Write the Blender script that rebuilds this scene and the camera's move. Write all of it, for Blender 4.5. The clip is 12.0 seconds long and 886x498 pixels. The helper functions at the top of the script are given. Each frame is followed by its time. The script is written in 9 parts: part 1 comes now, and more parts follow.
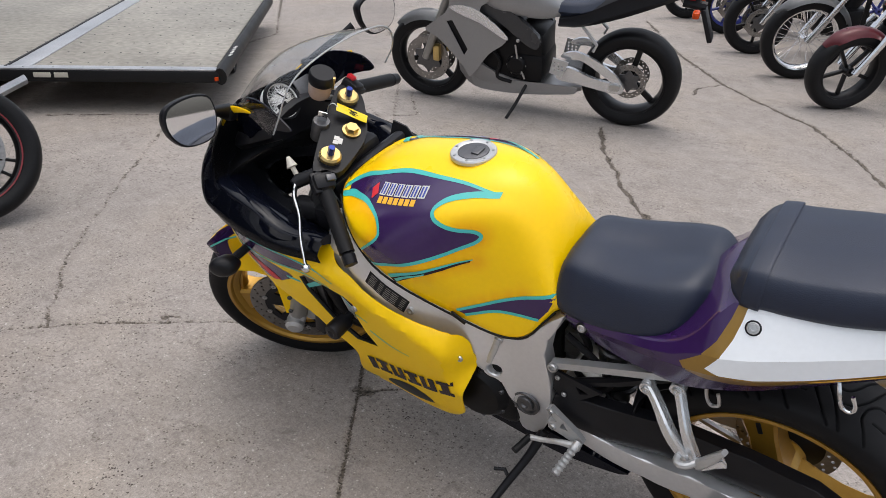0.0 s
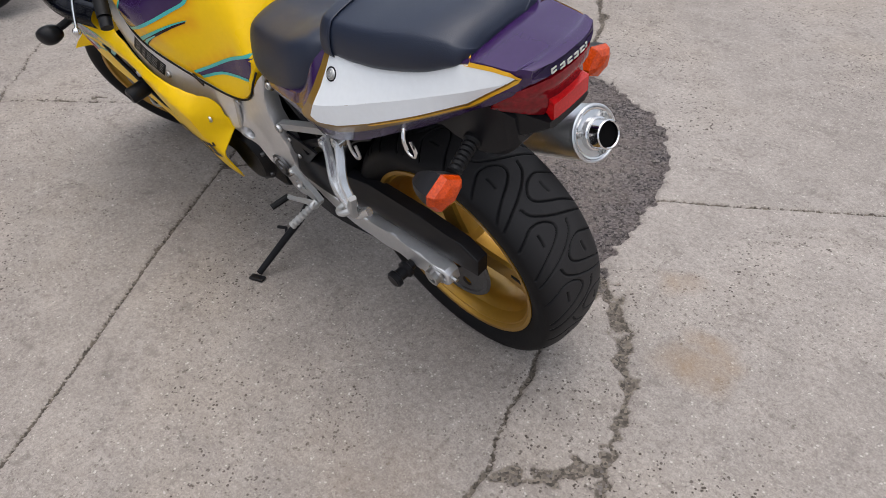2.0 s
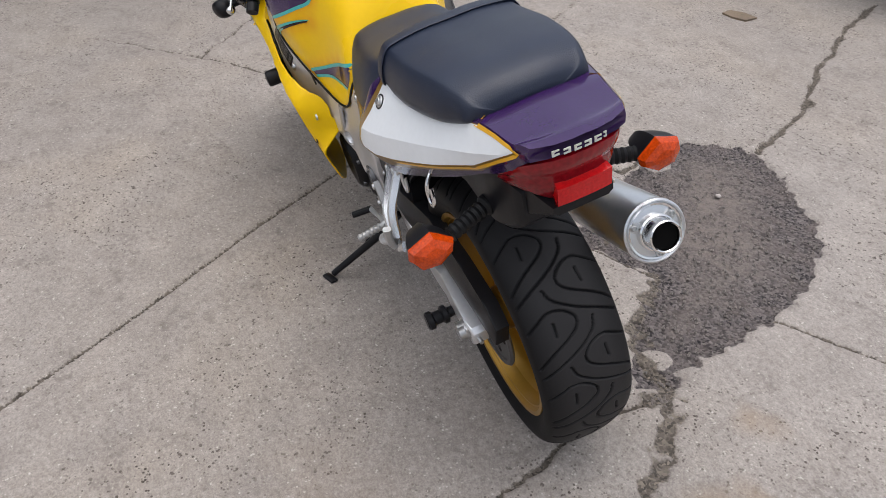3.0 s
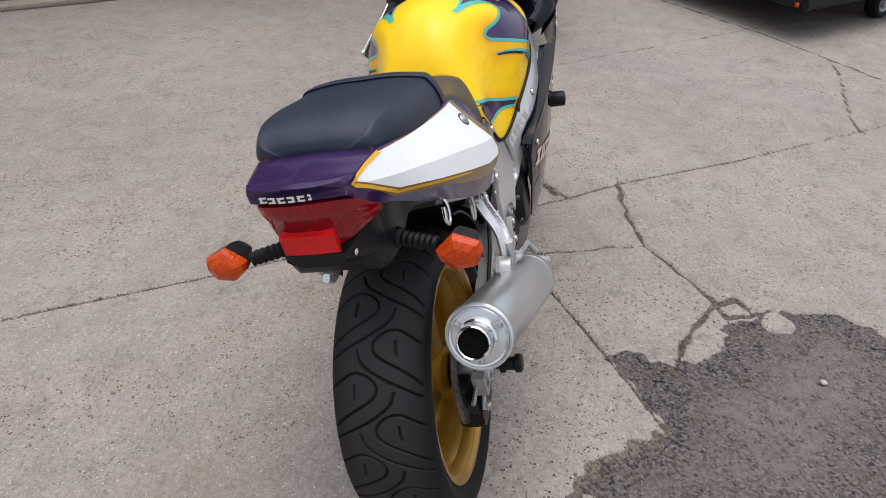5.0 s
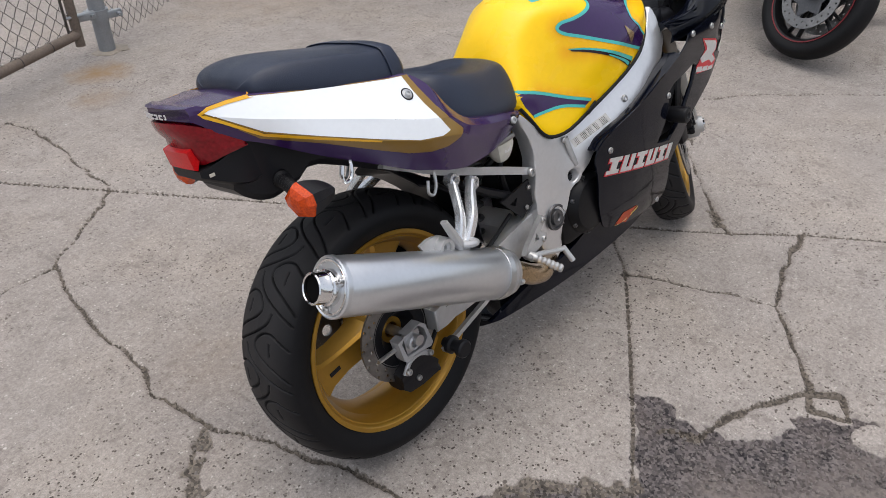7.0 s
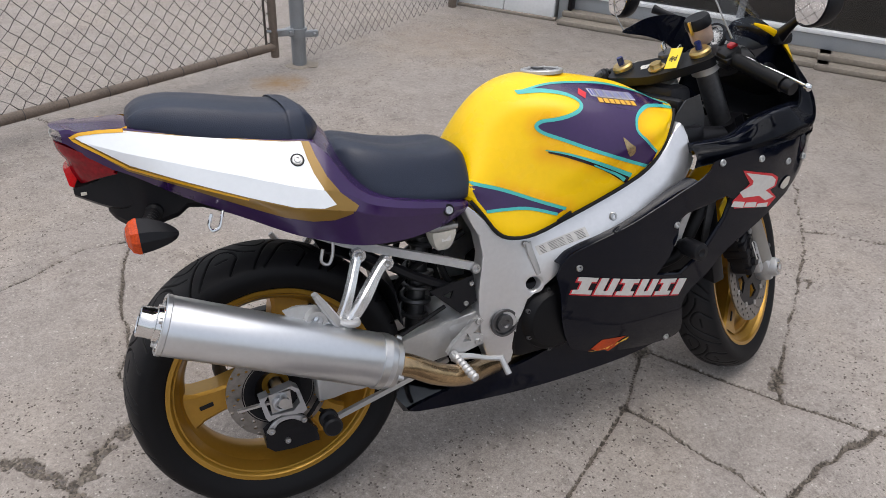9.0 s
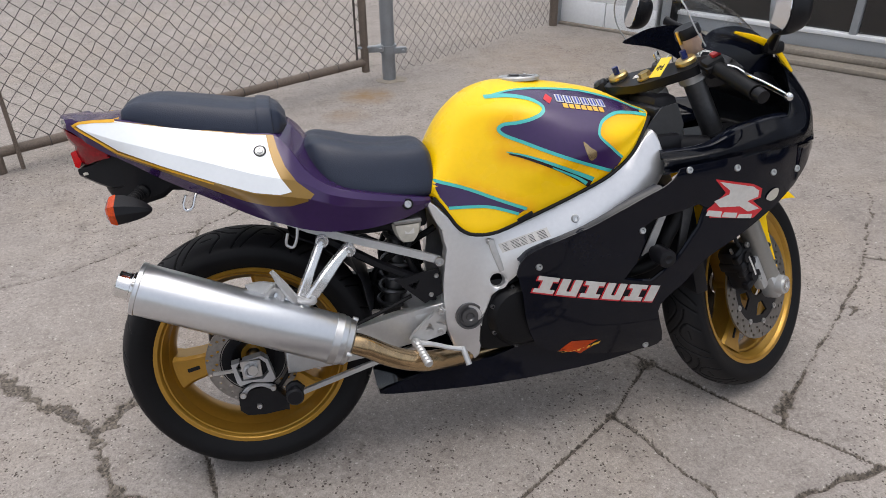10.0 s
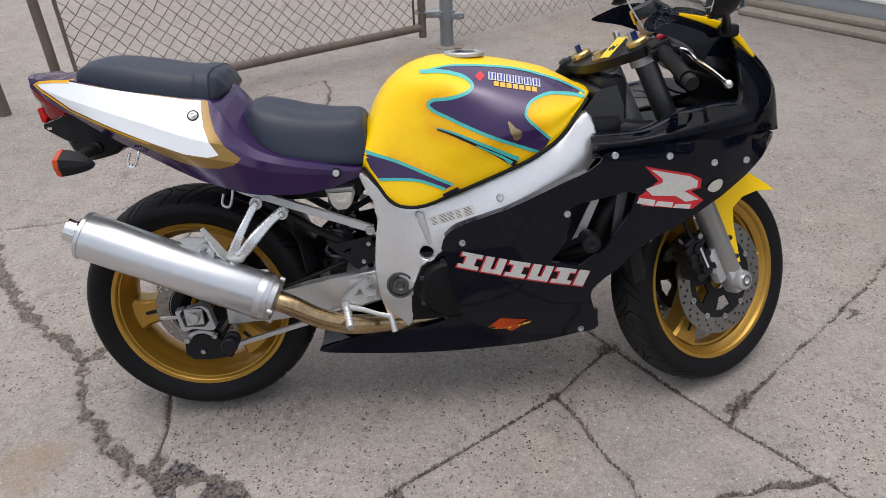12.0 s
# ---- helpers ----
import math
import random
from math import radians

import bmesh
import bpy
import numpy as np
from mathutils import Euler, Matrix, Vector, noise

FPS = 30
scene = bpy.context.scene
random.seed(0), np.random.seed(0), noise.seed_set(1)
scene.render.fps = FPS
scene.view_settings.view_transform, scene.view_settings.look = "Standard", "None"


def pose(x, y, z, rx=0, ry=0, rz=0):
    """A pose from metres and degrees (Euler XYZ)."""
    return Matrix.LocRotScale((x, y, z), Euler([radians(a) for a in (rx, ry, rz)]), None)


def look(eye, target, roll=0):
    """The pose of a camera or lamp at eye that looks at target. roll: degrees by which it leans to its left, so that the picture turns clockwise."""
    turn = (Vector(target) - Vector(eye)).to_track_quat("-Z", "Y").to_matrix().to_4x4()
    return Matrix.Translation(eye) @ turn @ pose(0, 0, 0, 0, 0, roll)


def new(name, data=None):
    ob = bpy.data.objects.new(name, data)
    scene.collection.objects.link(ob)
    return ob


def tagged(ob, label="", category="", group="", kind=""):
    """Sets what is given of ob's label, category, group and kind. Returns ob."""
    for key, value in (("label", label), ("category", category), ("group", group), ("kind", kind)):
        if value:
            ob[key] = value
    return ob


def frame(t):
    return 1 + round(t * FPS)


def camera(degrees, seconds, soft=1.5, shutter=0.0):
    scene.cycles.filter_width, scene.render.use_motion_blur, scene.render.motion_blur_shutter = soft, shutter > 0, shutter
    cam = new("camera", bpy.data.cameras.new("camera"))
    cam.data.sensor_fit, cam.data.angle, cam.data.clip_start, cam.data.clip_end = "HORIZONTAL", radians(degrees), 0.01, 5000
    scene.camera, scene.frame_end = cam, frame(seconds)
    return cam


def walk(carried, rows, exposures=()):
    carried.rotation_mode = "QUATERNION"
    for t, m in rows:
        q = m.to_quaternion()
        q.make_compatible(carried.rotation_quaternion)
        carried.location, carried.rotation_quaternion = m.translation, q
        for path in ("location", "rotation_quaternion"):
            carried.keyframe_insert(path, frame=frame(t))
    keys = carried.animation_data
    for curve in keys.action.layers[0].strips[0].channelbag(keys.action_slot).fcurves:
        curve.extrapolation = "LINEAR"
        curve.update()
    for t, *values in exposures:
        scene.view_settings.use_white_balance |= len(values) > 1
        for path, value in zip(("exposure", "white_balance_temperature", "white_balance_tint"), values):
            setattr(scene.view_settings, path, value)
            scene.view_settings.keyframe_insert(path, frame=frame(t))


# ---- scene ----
cam = camera(62.4, 12.0, soft=0.7)
PATH = [
    (0, (-0.058, 1.461, 1.408), (0.944, -0.011, 0.498), 2.3),
    (0.5, (-0.309, 1.44, 1.409), (0.844, 0.129, 0.432), -1.2),
    (1, (-0.54, 1.343, 1.387), (0.623, 0.156, 0.275), -2.0),
    (1.5, (-0.671, 1.148, 1.317), (0.323, -0.061, 0.073), -1.0),
    (2, (-0.895, 0.984, 1.343), (0.242, -0.04, 0.055), -2.7),
    (2.5, (-1.009, 0.847, 1.333), (0.279, 0.143, -0.026), -4.5),
    (3, (-0.982, 0.659, 1.336), (0.469, 0.061, 0.096), 1.1),
    (3.2, (-1.021, 0.589, 1.332), (0.485, 0.068, 0.124), -0.5),
    (4.8, (-1.071, -0.042, 1.354), (0.567, 0.124, 0.218), 2.8),
    (5, (-1.102, -0.138, 1.367), (0.541, 0.129, 0.258), 2.4),
    (5.5, (-1.14, -0.346, 1.39), (0.404, 0.171, 0.229), 1.1),
    (6, (-0.99, -0.504, 1.371), (0.502, -0.028, 0.128), 6.0),
    (6.5, (-0.863, -0.69, 1.346), (0.56, 0.031, 0.14), 1.1),
    (7, (-0.81, -0.887, 1.393), (0.397, 0.214, 0.241), 0.2),
    (7.5, (-0.631, -0.941, 1.386), (0.493, 0.257, 0.244), 5.2),
    (7.7, (-0.556, -0.959, 1.386), (0.479, 0.34, 0.273), 3.1),
    (9.3, (-0.085, -1.259, 1.451), (0.548, 0.325, 0.408), 3.5),
    (9.5, (-0.018, -1.297, 1.449), (0.535, 0.332, 0.43), 3.1),
    (10, (0.169, -1.447, 1.456), (0.528, 0.228, 0.424), -0.6),
    (10.5, (0.285, -1.391, 1.449), (0.663, 0.275, 0.409), 1.3),
    (11, (0.435, -1.397, 1.457), (0.594, 0.327, 0.455), -2.2),
    (11.5, (0.596, -1.484, 1.486), (0.691, 0.18, 0.38), -0.3),
    (12, (0.609, -1.536, 1.487), (0.648, 0.129, 0.379), -2.2),
]
walk(cam, [(t, look(eye, target, roll)) for t, eye, target, roll in PATH],
     [(0, 0.51), (1.5, 0.52), (3.0, 0.51), (5, 0.50), (7.5, 0.47), (9.5, 0.46), (12, 0.44)])

# ---- light: an overcast sky ----
world = bpy.data.worlds.new("world")
scene.world = world
world.use_nodes = True
wn, wl = world.node_tree.nodes, world.node_tree.links
wn.clear()
sky = wn.new("ShaderNodeTexSky")
sky.sky_type = 'NISHITA'
sky.sun_disc = False
sky.sun_elevation, sky.sun_rotation = radians(86), radians(184)
sky.air_density, sky.dust_density, sky.ozone_density = 1.0, 4.0, 1.0
grey = wn.new("ShaderNodeHueSaturation")
grey.inputs["Saturation"].default_value = 0.45
back = wn.new("ShaderNodeBackground")
back.inputs["Strength"].default_value = 0.148
wout = wn.new("ShaderNodeOutputWorld")
wl.new(sky.outputs["Color"], grey.inputs["Color"])
wl.new(grey.outputs["Color"], back.inputs["Color"])
wl.new(back.outputs["Background"], wout.inputs["Surface"])
sun = bpy.data.lights.new("sun", 'SUN')
sun.energy, sun.angle, sun.color = 0.85, radians(90), (1.0, 0.99, 0.975)
sun_ob = new("sun", sun)
sun_ob.matrix_world = look((0, 0, 10), (0.30, -1.5, 5.0))
scene.view_settings.exposure = 0.0

# ---- materials ----
def mat(name, color, rough=0.5, metal=0.0, coat=0.0, vary=0.12, scale=40.0, bump=0.0, bscale=300.0, wear=0.0, spec=0.5, alpha=1.0, rvary=0.1):
    """A procedural surface: colour with coarse and fine variation, uneven gloss, fine relief."""
    m = bpy.data.materials.new(name)
    m.use_nodes = True
    n, l = m.node_tree.nodes, m.node_tree.links
    p = n["Principled BSDF"]
    co = n.new("ShaderNodeTexCoord")
    big = n.new("ShaderNodeTexNoise")
    big.inputs["Scale"].default_value, big.inputs["Detail"].default_value = scale * 0.15, 4
    fine = n.new("ShaderNodeTexNoise")
    fine.inputs["Scale"].default_value, fine.inputs["Detail"].default_value = scale * 2.5, 5
    mix = n.new("ShaderNodeMath")
    mix.operation = 'ADD'
    for t in (big, fine):
        l.new(co.outputs["Object"], t.inputs["Vector"])
    l.new(big.outputs["Fac"], mix.inputs[0])
    l.new(fine.outputs["Fac"], mix.inputs[1])
    ramp = n.new("ShaderNodeMapRange")
    ramp.inputs[1].default_value, ramp.inputs[2].default_value = 0.6, 1.4
    ramp.inputs[3].default_value, ramp.inputs[4].default_value = 1.0 - vary, 1.0 + vary
    l.new(mix.outputs[0], ramp.inputs[0])
    hsv = n.new("ShaderNodeHueSaturation")
    hsv.inputs["Color"].default_value = (*color, 1)
    l.new(ramp.outputs[0], hsv.inputs["Value"])
    l.new(hsv.outputs["Color"], p.inputs["Base Color"])
    r2 = n.new("ShaderNodeMapRange")
    r2.inputs[1].default_value, r2.inputs[2].default_value = 0.3, 0.7
    r2.inputs[3].default_value, r2.inputs[4].default_value = max(0.02, rough * (1 - rvary)), min(1, rough * (1 + rvary))
    l.new(big.outputs["Fac"], r2.inputs[0])
    l.new(r2.outputs[0], p.inputs["Roughness"])
    p.inputs["Metallic"].default_value = metal
    p.inputs["Coat Weight"].default_value = coat
    p.inputs["Coat Roughness"].default_value = 0.05
    p.inputs["Specular IOR Level"].default_value = spec
    p.inputs["Alpha"].default_value = alpha
    if bump:
        g = n.new("ShaderNodeTexNoise")
        g.inputs["Scale"].default_value, g.inputs["Detail"].default_value = bscale, 3
        l.new(co.outputs["Object"], g.inputs["Vector"])
        b = n.new("ShaderNodeBump")
        b.inputs["Strength"].default_value, b.inputs["Distance"].default_value = bump, 0.002
        l.new(g.outputs["Fac"], b.inputs["Height"])
        l.new(b.outputs["Normal"], p.inputs["Normal"])
    return m


def fluted(m, freq):
    """Gives a lens the fine upright flutes of moulded plastic."""
    n, l = m.node_tree.nodes, m.node_tree.links
    co, w, b = n.new("ShaderNodeTexCoord"), n.new("ShaderNodeTexWave"), n.new("ShaderNodeBump")
    w.bands_direction = 'Y'
    w.inputs["Scale"].default_value, w.inputs["Distortion"].default_value = freq * 0.16, 0.6
    b.inputs["Strength"].default_value, b.inputs["Distance"].default_value = 0.16, 0.001
    l.new(co.outputs["Object"], w.inputs["Vector"])
    l.new(w.outputs["Fac"], b.inputs["Height"])
    l.new(b.outputs["Normal"], n["Principled BSDF"].inputs["Normal"])
    return m


def ground_material():
    """Worn concrete: broad stains, mottling, dark and pale aggregate; dirt in the cracks and coarse dark grit in the broken patch."""
    m = bpy.data.materials.new("worn_concrete")
    m.use_nodes = True
    n, l = m.node_tree.nodes, m.node_tree.links
    p = n["Principled BSDF"]
    co = n.new("ShaderNodeTexCoord")

    def noise_at(scale, detail=4, rough=0.6):
        t = n.new("ShaderNodeTexNoise")
        t.inputs["Scale"].default_value, t.inputs["Detail"].default_value, t.inputs["Roughness"].default_value = scale, detail, rough
        l.new(co.outputs["Object"], t.inputs["Vector"])
        return t.outputs["Fac"]

    def span(src, a, b, c, d):
        r = n.new("ShaderNodeMapRange")
        for k, v in enumerate((a, b, c, d)):
            r.inputs[k + 1].default_value = v
        l.new(src, r.inputs[0])
        return r.outputs[0]

    def op(kind, a, b):
        r = n.new("ShaderNodeMath")
        r.operation = kind
        for k, v in enumerate((a, b)):
            if isinstance(v, (int, float)):
                r.inputs[k].default_value = v
            else:
                l.new(v, r.inputs[k])
        return r.outputs[0]

    def attr(name):
        t = n.new("ShaderNodeAttribute")
        t.attribute_name = name
        return t.outputs["Fac"]

    def mix(f, a, b):
        r = n.new("ShaderNodeMix")
        r.data_type = 'RGBA'
        l.new(f, r.inputs[0])
        for k, v in ((6, a), (7, b)):
            if isinstance(v, tuple):
                r.inputs[k].default_value = (*v, 1)
            else:
                l.new(v, r.inputs[k])
        return r.outputs[2]

    def specks(scale, lo, hi, gate_scale, gate):
        v = n.new("ShaderNodeTexVoronoi")
        v.inputs["Scale"].default_value = scale
        l.new(co.outputs["Object"], v.inputs["Vector"])
        return op('MULTIPLY', span(v.outputs["Distance"], lo, hi, 1.0, 0.0), span(noise_at(gate_scale, 2), gate, gate + 0.05, 0.0, 1.0))

    broad = span(noise_at(0.8, 6, 0.65), 0.33, 0.68, 0.88, 1.10)
    mid = span(noise_at(8, 7, 0.75), 0.33, 0.68, 0.85, 1.12)
    fine = span(noise_at(200, 3, 0.85), 0.30, 0.70, 0.75, 1.24)
    grain = span(noise_at(75, 3, 0.75), 0.30, 0.70, 0.80, 1.20)
    total = op('MULTIPLY', op('MULTIPLY', broad, mid), op('MULTIPLY', fine, grain))
    base = mix(span(noise_at(1.6, 4), 0.46, 0.70, 0.0, 0.8), (0.298, 0.266, 0.243), (0.292, 0.252, 0.216))
    base = mix(span(noise_at(0.45, 3), 0.45, 0.65, 0.0, 0.6), base, (0.316, 0.287, 0.268))
    hsv = n.new("ShaderNodeHueSaturation")
    l.new(base, hsv.inputs["Color"])
    l.new(total, hsv.inputs["Value"])
    col = hsv.outputs["Color"]
    # worn areas show more of the stones than smooth ones
    worn = span(noise_at(1.7, 5, 0.65), 0.42, 0.58, 0.10, 1.0)
    pits = op('MULTIPLY', specks(105, 0.30, 0.37, 47, 0.53), worn)
    col = mix(op('MULTIPLY', specks(130, 0.26, 0.36, 71, 0.50), 0.26), col, (0.15, 0.125, 0.105))
    col = mix(op('MULTIPLY', pits, 0.95), col, (0.060, 0.048, 0.040))
    col = mix(op('MULTIPLY', op('MULTIPLY', specks(55, 0.22, 0.30, 37, 0.56), worn), 0.8), col, (0.075, 0.062, 0.052))
    col = mix(op('MULTIPLY', specks(95, 0.22, 0.30, 53, 0.56), 0.6), col, (0.56, 0.52, 0.47))
    col = mix(op('MULTIPLY', specks(38, 0.15, 0.20, 33, 0.64), 0.7), col, (0.60, 0.56, 0.52))
    col = mix(span(op('MULTIPLY', noise_at(6, 4, 0.7), noise_at(28, 4, 0.75)), 0.29, 0.38, 0.0, 0.45), col, (0.14, 0.12, 0.11))
    # stains
    col = mix(op('MULTIPLY', attr("stain"), span(noise_at(14, 4), 0.3, 0.7, 0.25, 0.75)), col, (0.255, 0.168, 0.092))
    # grit: coarse dark stones
    v = n.new("ShaderNodeTexVoronoi")
    v.inputs["Scale"].default_value = 150
    l.new(co.outputs["Object"], v.inputs["Vector"])
    stone = mix(span(v.outputs["Color"], 0.15, 0.95, 0.0, 1.0), (0.022, 0.020, 0.022), (0.185, 0.162, 0.158))
    stone = mix(span(noise_at(9, 5, 0.75), 0.42, 0.60, 0.0, 0.45), stone, (0.130, 0.108, 0.100))
    stone = mix(op('MULTIPLY', attr("core"), span(noise_at(26, 4, 0.7), 0.34, 0.60, 0.25, 0.9)), stone, (0.178, 0.152, 0.138))
    col = mix(span(op('ADD', attr("patch"), op('MULTIPLY', op('SUBTRACT', noise_at(45, 3), 0.5), 0.7)), 0.40, 0.60, 0.0, 1.0), col, stone)
    dust = mix(span(v.outputs["Color"], 0.2, 0.9, 0.0, 1.0), (0.05, 0.043, 0.036), (0.20, 0.17, 0.14))
    col = mix(span(op('ADD', attr("grit"), op('MULTIPLY', op('SUBTRACT', noise_at(70, 3), 0.5), 0.9)), 0.22, 0.60, 0.0, 0.92), col, dust)
    soil = mix(span(v.outputs["Color"], 0.2, 0.95, 0.0, 1.0), (0.030, 0.025, 0.020), (0.16, 0.135, 0.11))
    col = mix(span(op('ADD', attr("dirt"), op('MULTIPLY', op('SUBTRACT', noise_at(85, 3), 0.5), 1.3)), 0.32, 0.62, 0.0, 0.92), col, soil)
    l.new(col, p.inputs["Base Color"])
    p.inputs["Roughness"].default_value = 0.9
    p.inputs["Specular IOR Level"].default_value = 0.2
    b = n.new("ShaderNodeBump")
    b.inputs["Strength"].default_value, b.inputs["Distance"].default_value = 0.30, 0.003
    hgt = op('ADD', op('SUBTRACT', fine, op('MULTIPLY', pits, 0.8)), op('MULTIPLY', op('MULTIPLY', v.outputs["Distance"], op('ADD', attr("patch"), attr("grit"))), -2.5))
    l.new(hgt, b.inputs["Height"])
    l.new(b.outputs["Normal"], p.inputs["Normal"])
    return m


M_GROUND = ground_material()
M_STONE = mat("grey_gravel", (0.16, 0.14, 0.13), 0.85, vary=0.5, scale=60)
M_PEBBLE = mat("pale_pebble", (0.42, 0.38, 0.36), 0.8)
M_FLATPIECE = mat("mottled_brown", (0.16, 0.12, 0.085), 0.85, vary=0.4, scale=60)
M_RUBBER = mat("rubber", (0.007, 0.007, 0.008), 0.5, bump=0.12, spec=0.2, vary=0.25)


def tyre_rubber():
    """Tyre rubber: the worn, dusty tread face is greyer; the grooves' shade is painted in as darker rubber."""
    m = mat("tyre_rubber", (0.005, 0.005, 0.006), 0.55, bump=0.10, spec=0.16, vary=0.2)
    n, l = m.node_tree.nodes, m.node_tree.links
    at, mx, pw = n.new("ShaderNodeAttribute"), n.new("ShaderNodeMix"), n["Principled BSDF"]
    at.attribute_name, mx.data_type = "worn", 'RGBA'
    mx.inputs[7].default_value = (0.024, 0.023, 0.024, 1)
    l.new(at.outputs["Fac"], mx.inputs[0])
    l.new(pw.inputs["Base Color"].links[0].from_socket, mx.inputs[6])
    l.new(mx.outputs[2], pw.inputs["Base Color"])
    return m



M_GOLD = mat("gold_paint", (0.42, 0.23, 0.03), 0.35, 0.65, 0.3, 0.08)
M_YELLOW = mat("yellow_paint", (0.96, 0.60, 0.001), 0.36, 0.0, 0.0, 0.03, spec=0.28)


def tank_paint():
    """Yellow paint with orange airbrush, by an attribute of the mesh."""
    m = mat("yellow_airbrushed_paint", (0.96, 0.60, 0.001), 0.28, 0.0, 0.0, 0.03, spec=0.35)
    n, l = m.node_tree.nodes, m.node_tree.links
    at, mx, pw = n.new("ShaderNodeAttribute"), n.new("ShaderNodeMix"), n["Principled BSDF"]
    at.attribute_name, mx.data_type = "airbrush", 'RGBA'
    mx.inputs[7].default_value = (0.80, 0.24, 0.002, 1)
    k = n.new("ShaderNodeMath")
    k.operation = 'MULTIPLY'
    k.inputs[1].default_value = 0.62
    l.new(at.outputs["Fac"], k.inputs[0])
    l.new(k.outputs[0], mx.inputs[0])
    l.new(pw.inputs["Base Color"].links[0].from_socket, mx.inputs[6])
    l.new(mx.outputs[2], pw.inputs["Base Color"])
    return m


M_TANK = tank_paint()
M_BLACKP = mat("black_paint", (0.004, 0.005, 0.010), 0.05, 0.0, 0.0, 0.2, spec=0.24)
M_LINER = mat("black_liner", (0.022, 0.024, 0.030), 0.24, 0.0, 0.0, 0.2, spec=0.45)
M_BOREBLACK = mat("bore_black", (0.004, 0.004, 0.004), 0.9, spec=0.05)
M_POLISH = mat("polished_alloy", (0.72, 0.73, 0.74), 0.25, 0.75, 0.0, 0.06)
M_WHITE = mat("silver_white_paint", (0.80, 0.83, 0.86), 0.35, 0.05, 0.3, 0.03)
M_PURPLE = mat("purple_paint", (0.033, 0.010, 0.074), 0.20, 0.10, 0.35, 0.1)
M_CYAN = mat("turquoise_paint", (0.05, 0.45, 0.42), 0.35, 0.0, 0.4, 0.05)
M_POLARM = mat("polished_arm_alloy", (0.74, 0.74, 0.75), 0.30, 0.70, 0.0, 0.06)
M_ALU = mat("cast_aluminium", (0.50, 0.50, 0.50), 0.36, 0.55, 0.0, 0.09, bump=0.05)
M_FRAME = mat("satin_aluminium", (0.76, 0.76, 0.77), 0.36, 0.80, 0.0, 0.05, bump=0.03)
M_CAN = mat("brushed_aluminium", (0.64, 0.655, 0.68), 0.31, 0.90, 0.0, 0.05, bump=0.03)
M_STEEL = mat("brushed_steel", (0.55, 0.55, 0.55), 0.33, 0.95, 0.0, 0.08, bump=0.05)
M_DARK = mat("dark_plastic", (0.009, 0.009, 0.011), 0.38, bump=0.08, spec=0.22)
M_VINYL = mat("seat_vinyl", (0.015, 0.021, 0.040), 0.40, bump=0.25, bscale=500, spec=0.4)
M_ORANGE = fluted(mat("orange_lens", (0.50, 0.050, 0.003), 0.16, 0.0, 0.0, 0.5, scale=110, spec=0.35), 330)
M_RED = fluted(mat("red_lens", (0.20, 0.003, 0.008), 0.10, 0.0, 0.0, 0.5, scale=60, spec=0.4), 260)
M_REDL = fluted(mat("bright_red_lens", (0.55, 0.006, 0.008), 0.16, 0.0, 0.0, 0.25, scale=120, spec=0.35), 260)
M_REDP = mat("red_print", (0.6, 0.02, 0.03), 0.4)
M_CHROME = mat("chrome", (0.75, 0.75, 0.75), 0.12, 1.0, 0.0, 0.05)
M_BRONZE = mat("heat_tinted_steel", (0.42, 0.30, 0.17), 0.22, 0.95, 0.0, 0.35, scale=30)
M_GOLDS = mat("dull_gold_stripe", (0.26, 0.145, 0.02), 0.35, 0.3, 0.5, 0.06)
M_AMBER = mat("yellow_line_paint", (0.80, 0.42, 0.01), 0.35, 0.0, 0.5, 0.05)
M_PURPLED = mat("dark_purple_paint", (0.020, 0.008, 0.012), 0.25, 0.0, 0.0, 0.1, spec=0.3)
M_WHITEP = mat("off_white_print", (0.62, 0.60, 0.57), 0.45, vary=0.12)
M_BLUEP = mat("blue_print", (0.03, 0.05, 0.30), 0.35)
M_BRASS = mat("anodised_gold", (0.62, 0.45, 0.18), 0.3, 0.9)
M_BLUEA = mat("anodised_blue", (0.03, 0.05, 0.25), 0.3, 0.8)
M_ENGINE = mat("engine_black", (0.005, 0.005, 0.006), 0.40, 0.1, bump=0.2, spec=0.22)
M_IRON = mat("dark_steel", (0.12, 0.12, 0.125), 0.4, 0.8, vary=0.2, bump=0.1)
M_DISC = mat("disc_steel", (0.26, 0.25, 0.24), 0.34, 0.95, vary=0.25)
M_MIRROR = mat("mirror_glass", (0.85, 0.85, 0.86), 0.02, 1.0, vary=0.0)
M_DIAL = mat("dial_white", (0.75, 0.75, 0.74), 0.4)
M_FLUID = mat("fluid_pot", (0.55, 0.40, 0.32), 0.25, 0.0, 0.3, 0.1)
M_TAG = mat("yellow_tag", (0.85, 0.62, 0.01), 0.4, vary=0.03)
M_GREY = mat("fork_grey", (0.30, 0.29, 0.27), 0.4, 0.5, 0.2, 0.06)
M_PALE = mat("pale_plastic", (0.55, 0.52, 0.45), 0.5)


